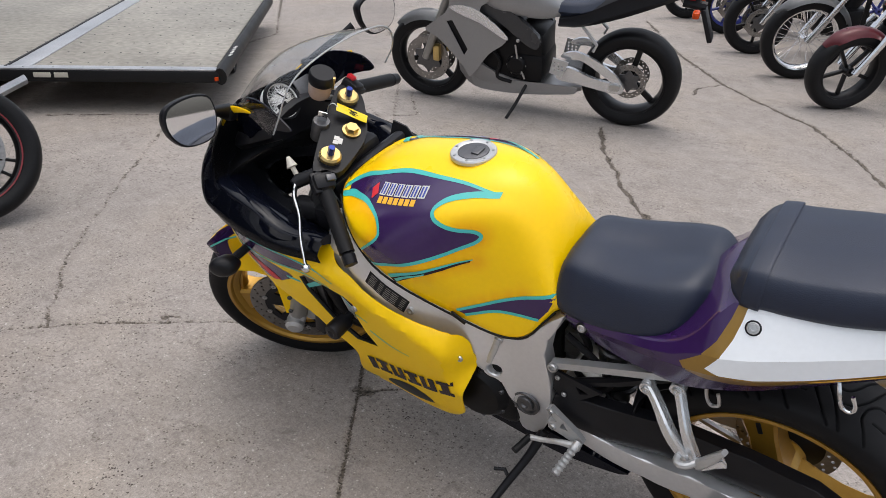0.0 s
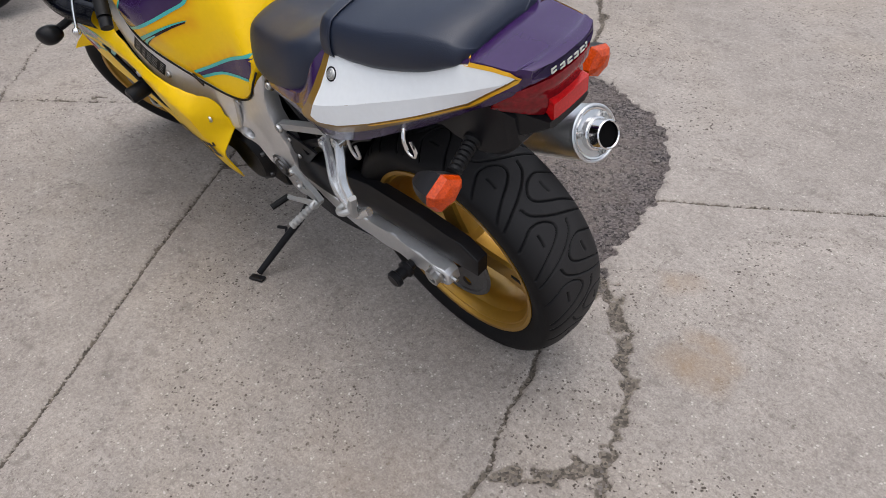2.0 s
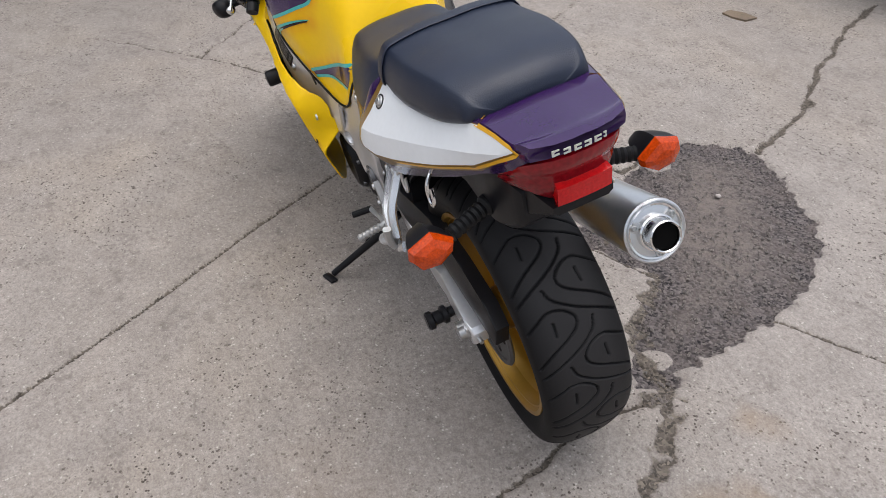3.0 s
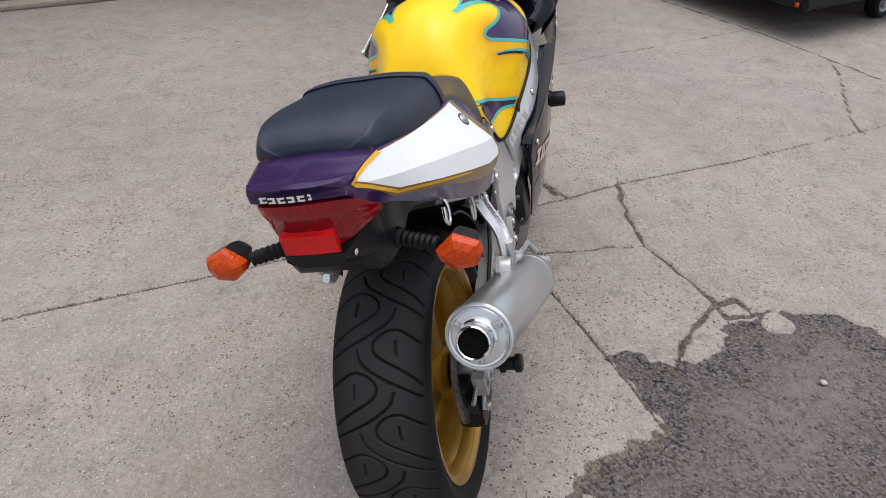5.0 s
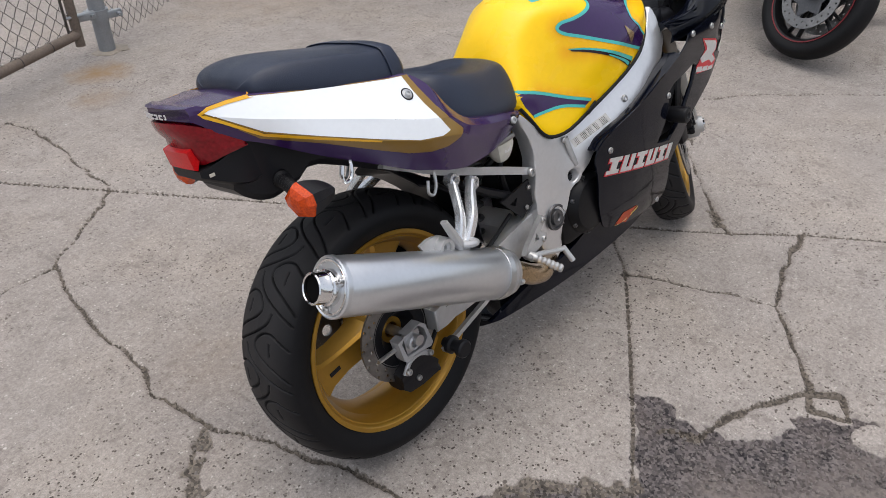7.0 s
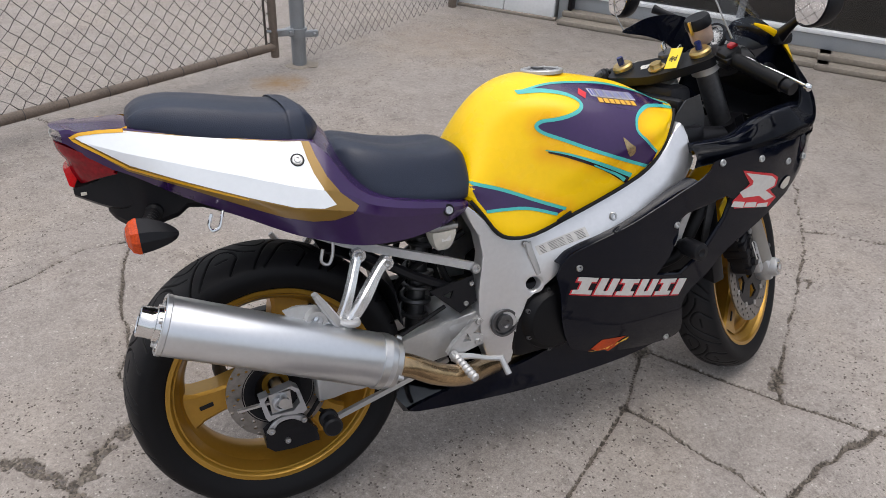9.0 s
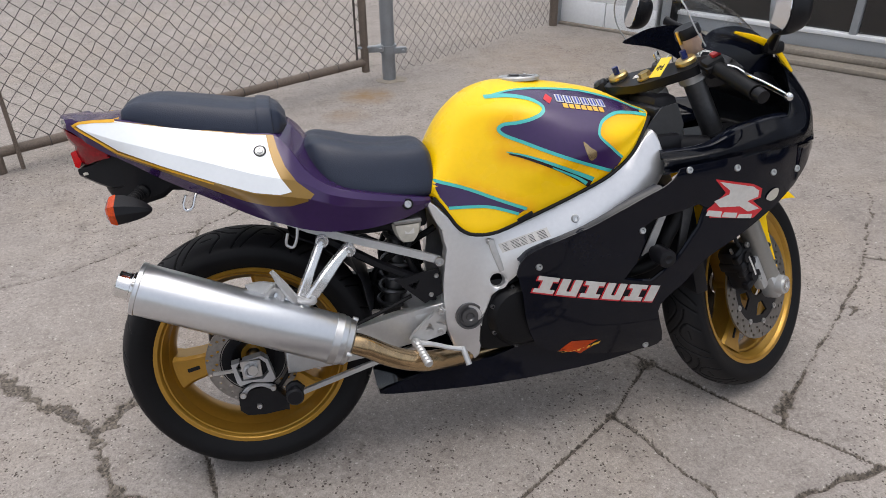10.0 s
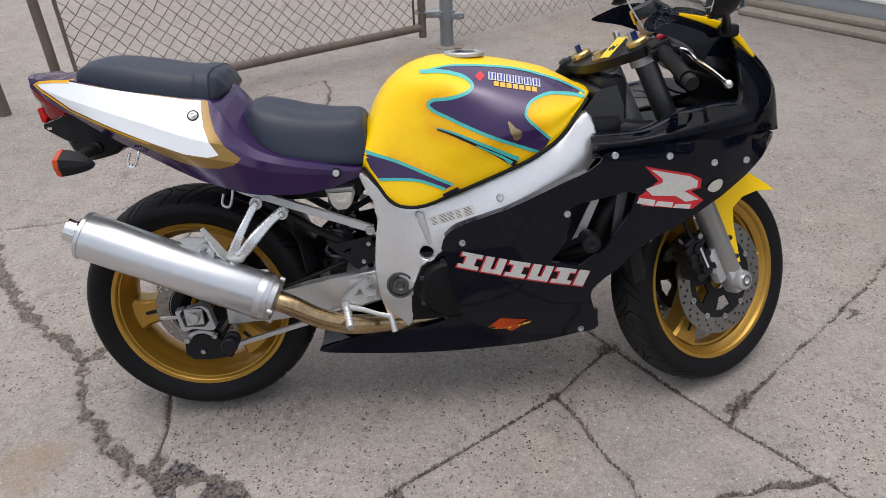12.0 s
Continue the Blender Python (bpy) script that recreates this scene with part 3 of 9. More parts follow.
def tyre_mesh(R, W, rim, pitches, nu, nv, depth, half):
    """A tyre with moulded grooves, as one grid bent round the axle."""
    prof, length = tyre_profile(R, W, rim, nv)
    circ = 2 * math.pi * R
    pitch = circ / pitches
    s = np.arange(nu) * circ / nu
    w = np.linspace(length / 2, -length / 2, nv + 1)
    S, Wg = np.meshgrid(s, w, indexing="ij")
    dist = np.full(S.shape, 1.0)
    for sgn, off in ((1, 0.23), (-1, 0.73)):
        for line in tread_lines(pitch):
            k = pitch / 0.147
            for (a0, b0), (a1, b1) in zip(line, line[1:]):
                a0, a1 = a0 * k, a1 * k
                dx, dy = a1 - a0, (b1 - b0) * half * sgn
                px = (S - off * pitch - a0 + pitch * 0.5) % pitch - pitch * 0.5
                py = Wg - b0 * half * sgn
                t = np.clip((px * dx + py * dy) / (dx * dx + dy * dy + 1e-12), 0, 1)
                dist = np.minimum(dist, np.hypot(px - t * dx, py - t * dy))
    cut = depth * np.clip(1.0 - (dist - 0.0013) / 0.0012, 0, 1)
    cut *= np.clip((0.094 * half - np.abs(Wg)) / (0.012 * half), 0, 1)
    pr = np.array(prof)
    tang = np.gradient(pr, axis=0)
    nrm = np.stack([-tang[:, 1], tang[:, 0]], 1)
    nrm /= np.linalg.norm(nrm, axis=1)[:, None]
    if nrm[len(nrm) // 2, 0] < 0:
        nrm = -nrm
    rad = pr[None, :, 0] - cut * nrm[None, :, 0]
    acr = pr[None, :, 1] - cut * nrm[None, :, 1]
    ang = (s / R)[:, None]
    verts = np.stack([rad * np.cos(ang), acr, rad * np.sin(ang)], -1).reshape(-1, 3)
    i = np.arange(nu)[:, None]
    j = np.arange(nv)[None, :]
    a, b = i * (nv + 1) + j, ((i + 1) % nu) * (nv + 1) + j
    faces = np.stack([a, a + 1, b + 1, b], -1).reshape(-1, 4)
    me = bpy.data.meshes.new("tyre")
    me.from_pydata(verts.tolist(), [], faces.tolist())
    me.polygons.foreach_set("use_smooth", [True] * len(me.polygons))
    # greys the tread face, fading to the shoulders; groove shade painted into the colour
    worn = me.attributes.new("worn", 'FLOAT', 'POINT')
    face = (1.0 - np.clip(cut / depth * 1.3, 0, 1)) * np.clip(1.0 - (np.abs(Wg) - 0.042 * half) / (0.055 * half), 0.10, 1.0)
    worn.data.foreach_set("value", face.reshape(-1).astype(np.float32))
    me.materials.append(M_TYRE)
    return me


def rim_mesh(hw, spokes, r_out=0.234, hub_w=0.05, hub_r=0.048):
    prof = [(r_out, hw), (r_out, hw - 0.006), (r_out - 0.018, hw - 0.010), (r_out - 0.030, hw * 0.6), (r_out - 0.033, 0), (r_out - 0.030, -hw * 0.6), (r_out - 0.018, -hw + 0.010), (r_out, -hw + 0.006), (r_out, -hw),
            (r_out - 0.009, -hw + 0.0005), (r_out - 0.012, -hw + 0.003), (r_out - 0.016, -hw + 0.012), (r_out - 0.026, -hw + 0.028), (r_out - 0.037, -hw * 0.42), (r_out - 0.043, -hw * 0.2), (r_out - 0.045, 0), (r_out - 0.043, hw * 0.2), (r_out - 0.037, hw * 0.42), (r_out - 0.026, hw - 0.028), (r_out - 0.016, hw - 0.012), (r_out - 0.012, hw - 0.003), (r_out - 0.009, hw - 0.0005)]
    bm = lathe(prof, 84, closed=True)
    hub = lathe([(0.018, hub_w), (hub_r * 0.8, hub_w), (hub_r, hub_w * 0.8), (hub_r, -hub_w * 0.8), (hub_r * 0.8, -hub_w), (0.018, -hub_w)], 32, closed=True)
    arms = []
    for a in spokes:
        secs = []
        for r, w, t in ((0.030, 0.036, 0.040), (0.070, 0.030, 0.036), (0.120, 0.030, 0.032), (0.165, 0.036, 0.032), (0.196, 0.050, 0.036)):
            secs.append([(r, t, -w * 0.8), (r, t * 0.8, -w), (r, -t * 0.8, -w), (r, -t, -w * 0.8), (r, -t, w * 0.8), (r, -t * 0.8, w), (r, t * 0.8, w), (r, t, w * 0.8)])
        b2 = bmesh.new()
        rows = [[b2.verts.new(p) for p in sct] for sct in secs]
        for p, q in zip(rows, rows[1:]):
            for j in range(8):
                b2.faces.new((p[j], p[(j + 1) % 8], q[(j + 1) % 8], q[j]))
        bmesh.ops.transform(b2, matrix=Matrix.Rotation(-radians(a), 4, 'Y'), verts=b2.verts)
        bmesh.ops.recalc_face_normals(b2, faces=b2.faces[:])
        arms.append(b2)
    return bm, hub, arms


def cast_wheel(name, m, *args):
    rim, hub, arms = rim_mesh(*args)
    ob = link(name, rim, M_GOLD)
    ob.parent, ob.matrix_basis = BIKE, m
    part("hub", hub, M_GOLD, ob)
    for b in arms:
        part("spoke", b, M_GOLD, ob)
    return ob


def spoke_slots(bmr, spokes, y):
    bm = bmesh.new()
    for a in spokes:
        for sgn in (1, -1):
            b2 = box((0.030, 0.004, 0.010), (0.150, sgn * y, 0), bevel=0.0018)
            bmesh.ops.transform(b2, matrix=Matrix.Rotation(-radians(a), 4, 'Y'), verts=b2.verts)
            merge(bm, b2)
    return bm


def at_wheel(ob, m, parent):
    ob.parent = parent
    ob.matrix_basis = m
    return ob


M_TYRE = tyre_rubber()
REAR_M = Matrix.Translation(RW)
FRONT_M = FORK @ Matrix.Translation(FWC)
R_SPOKES, F_SPOKES = (190, 70, 310), (212, 92, 332)
drill = [(r * math.cos(a), r * math.sin(a)) for k in range(16) for r, a in ((0.085, 0.39 * k), (0.096, 0.39 * k + 0.13), (0.106, 0.39 * k + 0.26))]
# rear wheel
rear = cast_wheel("rear_wheel", REAR_M, 0.078, R_SPOKES, 0.228, 0.06)
tagged(rear, "gold three-spoke cast rear wheel")
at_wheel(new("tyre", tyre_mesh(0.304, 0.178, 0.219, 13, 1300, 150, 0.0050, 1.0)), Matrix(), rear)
part_each("spoke_slot", spoke_slots(None, R_SPOKES, 0.0322), M_DARK, rear)
part("brake_disc", moved(disc_mesh(0.110, 0.074, 0.005, drill), Matrix.Translation((0, -0.088, 0))), M_DISC, rear, "drilled steel rear brake disc", smooth=False)
part("disc_carrier", lathe([(0.03, -0.06), (0.05, -0.085), (0.078, -0.091), (0.078, -0.086), (0.05, -0.07)], 40, closed=True), M_DARK, rear)
teeth = [((0.110 if k % 2 else 0.104) * math.cos(2 * math.pi * k / 86), (0.110 if k % 2 else 0.104) * math.sin(2 * math.pi * k / 86)) for k in range(86)]
part("sprocket", plate(teeth, 0.006, lambda u, v, w: (u, 0.078 + w, v), holes=[circle(0, 0, 0.035, 24)] + [circle(0.074 * math.cos(a), 0.074 * math.sin(a), 0.014, 12) for a in (0, 1.05, 2.09, 3.14, 4.19, 5.24)]), M_IRON, rear, smooth=False)
part("axle", lathe([(0.0, 0.15), (0.012, 0.15), (0.012, -0.15), (0.0, -0.15)], 20), M_STEEL, rear)
# front wheel
front = cast_wheel("front_wheel", FRONT_M, 0.052, F_SPOKES, 0.228, 0.05)
tagged(front, "gold three-spoke cast front wheel turned left")
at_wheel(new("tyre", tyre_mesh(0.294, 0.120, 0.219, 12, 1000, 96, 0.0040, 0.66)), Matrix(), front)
part_each("spoke_slot", spoke_slots(None, F_SPOKES, 0.0322), M_DARK, front)
fdrill = [(r * math.cos(a), r * math.sin(a)) for k in range(20) for r, a in ((0.124, 0.314 * k), (0.135, 0.314 * k + 0.1), (0.146, 0.314 * k + 0.2))]
for s in (1, -1):
    part("brake_disc", moved(disc_mesh(0.155, 0.112, 0.005, fdrill), Matrix.Translation((0, s * 0.066, 0))), M_DISC, front, "drilled steel front brake disc", smooth=False)
    wins = [[(r * math.cos(2 * math.pi * (k + 0.5) / 5 + d), r * math.sin(2 * math.pi * (k + 0.5) / 5 + d)) for r, d in ((0.092, -0.32), (0.094, 0.0), (0.092, 0.32), (0.056, 0.22), (0.056, -0.22))] for k in range(5)]
    part("disc_carrier", plate(circle(0, 0, 0.113, 60), 0.006, lambda u, v, w: (u, s * 0.064 + w, v), holes=[circle(0, 0, 0.034, 24)] + wins, step=0.02), M_DARK, front, "black disc carrier", smooth=False)
    bm = bmesh.new()
    for k in range(10):
        a = 2 * math.pi * k / 10
        lathe([(0.003, -0.004), (0.008, -0.004), (0.008, 0.004), (0.003, 0.004)], 12, bm=bm, at=(0.112 * math.cos(a), s * 0.066, 0.112 * math.sin(a)), closed=True)
    part_each("disc_button", bm, M_STEEL, front)


def in_fork(bm):
    return moved(bm, FORK)


# ---- fork, yokes, bars ----
for s in (1, -1):
    leg = part("fork_leg", in_fork(tube([(0.03, s * 0.104, -0.20), (0.03, s * 0.104, -0.36), (0.03, s * 0.104, -0.365), (0.03, s * 0.104, -0.64)], 0, 20, radii=[0.026, 0.026, 0.030, 0.029])), M_GREY, BIKE, "grey front fork lower leg")
    b2 = in_fork(tube([(0.03, s * 0.104, -0.20), (0.03, s * 0.104, 0.012)], 0.0265, 20))
    part("fork_tube", b2, M_IRON, BIKE)
    foot = box((0.05, 0.05, 0.075), (0.028, s * 0.106, -0.667), bevel=0.012)
    lathe([(0.010, -0.02), (0.024, -0.02), (0.027, -0.012), (0.027, 0.018), (0.018, 0.026), (0.010, 0.026)], 24, bm=foot, at=(0.03, s * 0.125, -0.671))
    box((0.03, 0.03, 0.10), (-0.012, s * 0.104, -0.60), bm=foot, bevel=0.008)
    part("axle_clamp", in_fork(foot), M_ALU, leg)
    part("axle_end", in_fork(lathe([(0.009, s * 0.150), (0.016, s * 0.150), (0.017, s * 0.128), (0.009, s * 0.128)], 24, at=(0.03, 0, -0.671), closed=True)), M_CHROME, leg)
    cap = lathe([(0.0, 0.012), (0.022, 0.012), (0.026, 0.014), (0.026, 0.022), (0.022, 0.027), (0.009, 0.027), (0.009, 0.026)], 24, "z", at=(0.03, s * 0.104, 0))
    cap_ob = part("fork_cap", in_fork(cap), M_BRASS, BIKE, "gold anodised fork cap")
    part("adjuster", in_fork(tube([(0.03, s * 0.104, 0.026), (0.03, s * 0.104, 0.046)], 0.008, 6)), M_BLUEA, cap_ob, "blue preload adjuster")
    # brake calliper behind the leg
    cal = box((0.062, 0.062, 0.125), (-0.055, s * 0.088, -0.545), bevel=0.014)
    box((0.03, 0.07, 0.03), (-0.075, s * 0.09, -0.53), bm=cal, bevel=0.008)
    for u in (-0.575, -0.545, -0.515):
        lathe([(0.0, s * 0.128), (0.015, s * 0.128), (0.017, s * 0.118)], 16, bm=cal, at=(-0.055, 0, u))
    for u in (-0.590, -0.548, -0.506):
        box((0.074, 0.020, 0.022), (-0.055, s * 0.112, u), bm=cal, bevel=0.005)
    calob = part("brake_caliper", in_fork(cal), M_DARK, BIKE, "black six-piston front brake caliper")
    part("caliper_writing", in_fork(box((0.006, 0.0012, 0.060), (-0.052, s * 0.1288, -0.545))), M_WHITEP, calob)
    part("bleed_nipple", in_fork(tube([(-0.080, s * 0.105, -0.485), (-0.088, s * 0.110, -0.468)], 0.004, 8)), M_STEEL, calob)
    bb = None
    for u in (-0.60, -0.49):
        bb = bolt((-0.035, s * 0.121, u), (0, s, 0), 0.008, 0.006, bb)
    part_each("caliper_bolt", in_fork(bb), M_STEEL, calob)
    part("brake_hose", in_fork(tube([(-0.05, s * 0.11, -0.49), (-0.045, s * 0.10, -0.40), (-0.02, s * 0.08, -0.28), (0.0, s * 0.03, -0.19)], 0.005, 8, smooth=6)), M_DARK, BIKE)
    # clip-on bar, switch block, grip, lever
    dirv = Vector((-0.08, s * 0.120, -0.043)).normalized()
    p0 = Vector((0.03, s * 0.115, -0.006))
    g0, g1 = Vector((0.018, s * 0.185, -0.014)), Vector((-0.060, s * 0.302, -0.056))
    clip = in_fork(merge(tube([p0, g0], 0.011, 14), lathe([(0.0275, -0.035), (0.034, -0.033), (0.034, -0.008), (0.0275, -0.006)], 24, "z", at=(0.03, s * 0.104, 0), closed=True)))
    bar = part("handlebar", clip, M_DARK if s > 0 else M_ALU, BIKE, "black clip-on handlebar")
    gd = (g1 - g0).normalized()
    pts, rad = [g0 - gd * 0.005], [0.0205]
    for k in range(22):
        t = k / 21
        pts += [g0 + (g1 - g0) * t]
        rad += [0.0178 if k % 2 else 0.0168]
    part("grip", in_fork(tube(pts, 0, 16, radii=rad)), M_RUBBER, bar, "ribbed black rubber grip")
    part("bar_end", in_fork(tube([g1, g1 + gd * 0.006, g1 + gd * 0.028], 0, 16, radii=[0.012, 0.016, 0.015])), M_DARK, bar)
    sw = box((0.050, 0.040, 0.048), (0, 0, 0), bevel=0.010)
    box((0.03, 0.05, 0.016), (0.012, 0, 0.006), bm=sw, bevel=0.004)
    tm = Matrix.Translation(g0 + gd * -0.022) @ gd.to_track_quat('Y', 'Z').to_matrix().to_4x4()
    swo = part("switch_block", in_fork(moved(sw, tm)), M_DARK, bar)
    part("switch", in_fork(moved(box((0.022, 0.016, 0.012), (-0.012, 0.0, 0.026), bevel=0.003), tm)), M_REDP if s < 0 else M_IRON, swo, "red kill switch" if s < 0 else "")
    perch = tube([(0.045, s * 0.135, -0.012), (0.086, s * 0.150, -0.038), (0.092, s * 0.160, -0.043)], 0, 12, radii=[0.016, 0.0155, 0.013])
    part("lever_perch", in_fork(perch), M_DARK, bar)
    lev = [(0.088, s * 0.150, -0.040), (0.085, s * 0.185, -0.050), (0.062, s * 0.225, -0.066), (0.046, s * 0.270, -0.088), (0.020, s * 0.322, -0.112)]
    lv = tube(lev, 0, 10, smooth=5, radii=[0.011, 0.0095, 0.008, 0.007, 0.006], flat=0.6)
    bmesh.ops.create_uvsphere(lv, u_segments=12, v_segments=8, radius=0.0105, matrix=Matrix.Translation((0.018, s * 0.326, -0.114)))
    part("lever", in_fork(lv), M_CHROME, bar, "polished alloy brake lever" if s < 0 else "polished alloy clutch lever")
    if s > 0:
        part("cable_adjuster", in_fork(tube([(0.090, 0.138, -0.038), (0.105, 0.125, -0.028), (0.107, 0.124, -0.027), (0.122, 0.108, -0.016)], 0, 12, radii=[0.006, 0.006, 0.013, 0.004])), M_PALE, bar)

yoke = [(0.062, 0.132), (0.064, -0.132), (0.030, -0.140), (-0.002, -0.132), (-0.030, -0.045), (-0.036, 0.0), (-0.030, 0.045), (-0.002, 0.132), (0.030, 0.140)]
yoke = [tuple(p) for p in smooth_line(yoke, 4, True)]
top_yoke = part("top_yoke", in_fork(plate(yoke, 0.022, lambda u, v, w: (u, v, w - 0.002), bevel=0.004, holes=[circle(0.03, 0.104, 0.0262, 20), circle(0.03, -0.104, 0.0262, 20)])), M_DARK, BIKE, "black top fork yoke")
part("stem_nut", in_fork(tube([(0, 0, 0.008), (0, 0, 0.014), (0, 0, 0.026)], 0, 6, radii=[0.020, 0.016, 0.015])), M_BRASS, top_yoke, "gold hexagonal steering nut")
part("stem_washer", in_fork(lathe([(0.008, 0.010), (0.022, 0.010), (0.022, 0.014), (0.008, 0.014)], 24, "z", closed=True)), M_BRASS, top_yoke)
for k, (x, y, w, h) in enumerate(((0.028, 0.048, 0.012, 0.012), (0.028, 0.034, 0.012, 0.012), (0.018, 0.041, 0.010, 0.018))):
    part("emblem", in_fork(box((w, h, 0.0008), (x, y, 0.0097))), M_WHITEP, top_yoke)
part("steering_head", box((0.07, 0.15, 0.17), (1.085, 0, 0.775), bevel=0.02, turn=None), M_DARK, BIKE, "black steering head")
part("airbox_front", box((0.030, 0.27, 0.11), (1.035, 0, 0.785), bevel=0.012), M_DARK, BIKE, "black airbox front")
part("lower_yoke", in_fork(plate([(p[0], p[1]) for p in yoke], 0.035, lambda u, v, w: (u, v, w - 0.195), bevel=0.006)), M_DARK, BIKE)
ign = in_fork(lathe([(0.0, 0.012), (0.019, 0.012), (0.021, 0.008), (0.021, -0.04), (0.0, -0.04)], 24, "z", at=(0.072, 0.0, 0.006)))
ign_ob = part("ignition_lock", ign, M_IRON, BIKE)
part("key", in_fork(box((0.022, 0.004, 0.03), (0.072, 0, 0.03), bevel=0.001)), M_CHROME, ign_ob)
tag_y = (Vector((1.114, -0.014, 0.940)) - Vector((1.070, -0.046, 0.906))).normalized()
tag_z = Vector((-0.55, -0.25, 0.8))
tag_z = (tag_z - tag_y * tag_z.dot(tag_y)).normalized()
tag_x = tag_y.cross(tag_z)
tag_m = Matrix(((tag_x.x, tag_y.x, tag_z.x, 1.092), (tag_x.y, tag_y.y, tag_z.y, -0.030), (tag_x.z, tag_y.z, tag_z.z, 0.923), (0, 0, 0, 1)))
tag = part("paper_tag", moved(box((0.030, 0.078, 0.0012), bevel=0.0004), tag_m), M_TAG, BIKE, "yellow tag hung on the ignition key")
tb = None
for k in range(6):
    tb = box((0.0022, 0.010 + 0.006 * (k % 3), 0.0003), (-0.008 + 0.003 * k, -0.005 + 0.004 * (k % 2), 0.0009), bm=tb)
part("tag_writing", moved(tb, tag_m), M_DARK, tag)
part("tag_ring", tube([(1.116, -0.012, 0.942), (1.126, -0.010, 0.950), (1.136, -0.004, 0.946), (1.142, 0.0, 0.930)], 0.0012, 6, smooth=5), M_STEEL, tag)
res = in_fork(lathe([(0.0, 0.010), (0.024, 0.010), (0.027, 0.016), (0.029, 0.052), (0.0, 0.052)], 28, "z", at=(0.098, -0.090, 0.004)))
res_ob = part("brake_reservoir", res, M_FLUID, BIKE, "translucent brake fluid reservoir")
part("reservoir_cap", in_fork(lathe([(0.0, 0.052), (0.031, 0.052), (0.032, 0.056), (0.031, 0.074), (0.028, 0.078), (0.0, 0.078)], 28, "z", at=(0.098, -0.090, 0.004))), M_DARK, res_ob)
part("reservoir_clip", in_fork(box((0.006, 0.008, 0.034), (0.068, -0.082, 0.066), bevel=0.001)), M_BRASS, res_ob)
part("reservoir_bracket", in_fork(tube([(0.088, -0.090, 0.008), (0.075, -0.118, -0.010), (0.06, -0.13, -0.02)], 0.007, 8, smooth=4)), M_ALU, res_ob)

# ---- front mudguard, on the fork ----
def guard(bm, a0, a1, rr, hw, n=26, drop=0.055):
    rows = []
    for k in range(n + 1):
        t = k / n
        a = radians(a0 + (a1 - a0) * t)
        w = hw * (0.35 + 0.65 * min(1.0, math.sin(math.pi * min(max(t, 0.0), 1.0)) * 1.7 + 0.12))
        row = []
        for j in range(-8, 9):
            u = j / 8
            r = rr - drop * abs(u) ** 2.6
            row.append(bm.verts.new((r * math.cos(a), w * u, r * math.sin(a))))
        rows.append(row)
    fs = []
    for p, q in zip(rows, rows[1:]):
        for j in range(16):
            fs.append(bm.faces.new((p[j], p[j + 1], q[j + 1], q[j])))
    bmesh.ops.solidify(bm, geom=fs, thickness=0.003)
    return bm


gm = FORK @ Matrix.Translation(FWC)
mud = part("front_mudguard", moved(guard(bmesh.new(), 22, 138, 0.322, 0.074), gm), M_YELLOW, BIKE, "yellow front mudguard with purple nose")
nose = guard(bmesh.new(), 20, 60, 0.3245, 0.064, 12, 0.052)
bmesh.ops.delete(nose, geom=[f for f in nose.faces if f.calc_center_median().y < 0.004], context='FACES')
part("mudguard_nose", moved(nose, gm), M_PURPLE, mud)
for s in (1, -1):
    legp = [(-0.10, 0.285), (0.045, 0.292), (0.140, 0.265), (0.205, 0.205), (0.240, 0.150), (0.254, 0.120), (0.235, 0.132), (0.200, 0.152), (0.146, 0.166), (0.100, 0.160), (0.074, 0.120), (0.036, 0.032), (0.016, 0.040), (0.028, 0.127), (0.036, 0.190), (0.0, 0.215), (-0.06, 0.228), (-0.11, 0.24)]
    part("mudguard_leg", moved(plate(legp, 0.004, lambda u, v, w: (u, s * (0.080 + 0.05 * max(0.0, 0.27 - v) / 0.27 * 0.9) + w, v), step=0.03), gm), M_YELLOW, mud)
    bb = bolt((0.024, s * 0.128, 0.06), (0, s, 0), 0.007, 0.005)
    bb = bolt((0.035, s * 0.119, 0.11), (0, s, 0), 0.007, 0.005, bb)
    part_each("mudguard_bolt", moved(bb, gm), M_IRON, mud)
    if s > 0:
        part("mudguard_stripe", moved(tube([(0.325 * math.cos(radians(a)), s * 0.045, 0.3 * math.sin(radians(a)) + 0.005) for a in (30, 42, 54)], 0.003, 6, flat=0.4), gm), M_CYAN, mud)

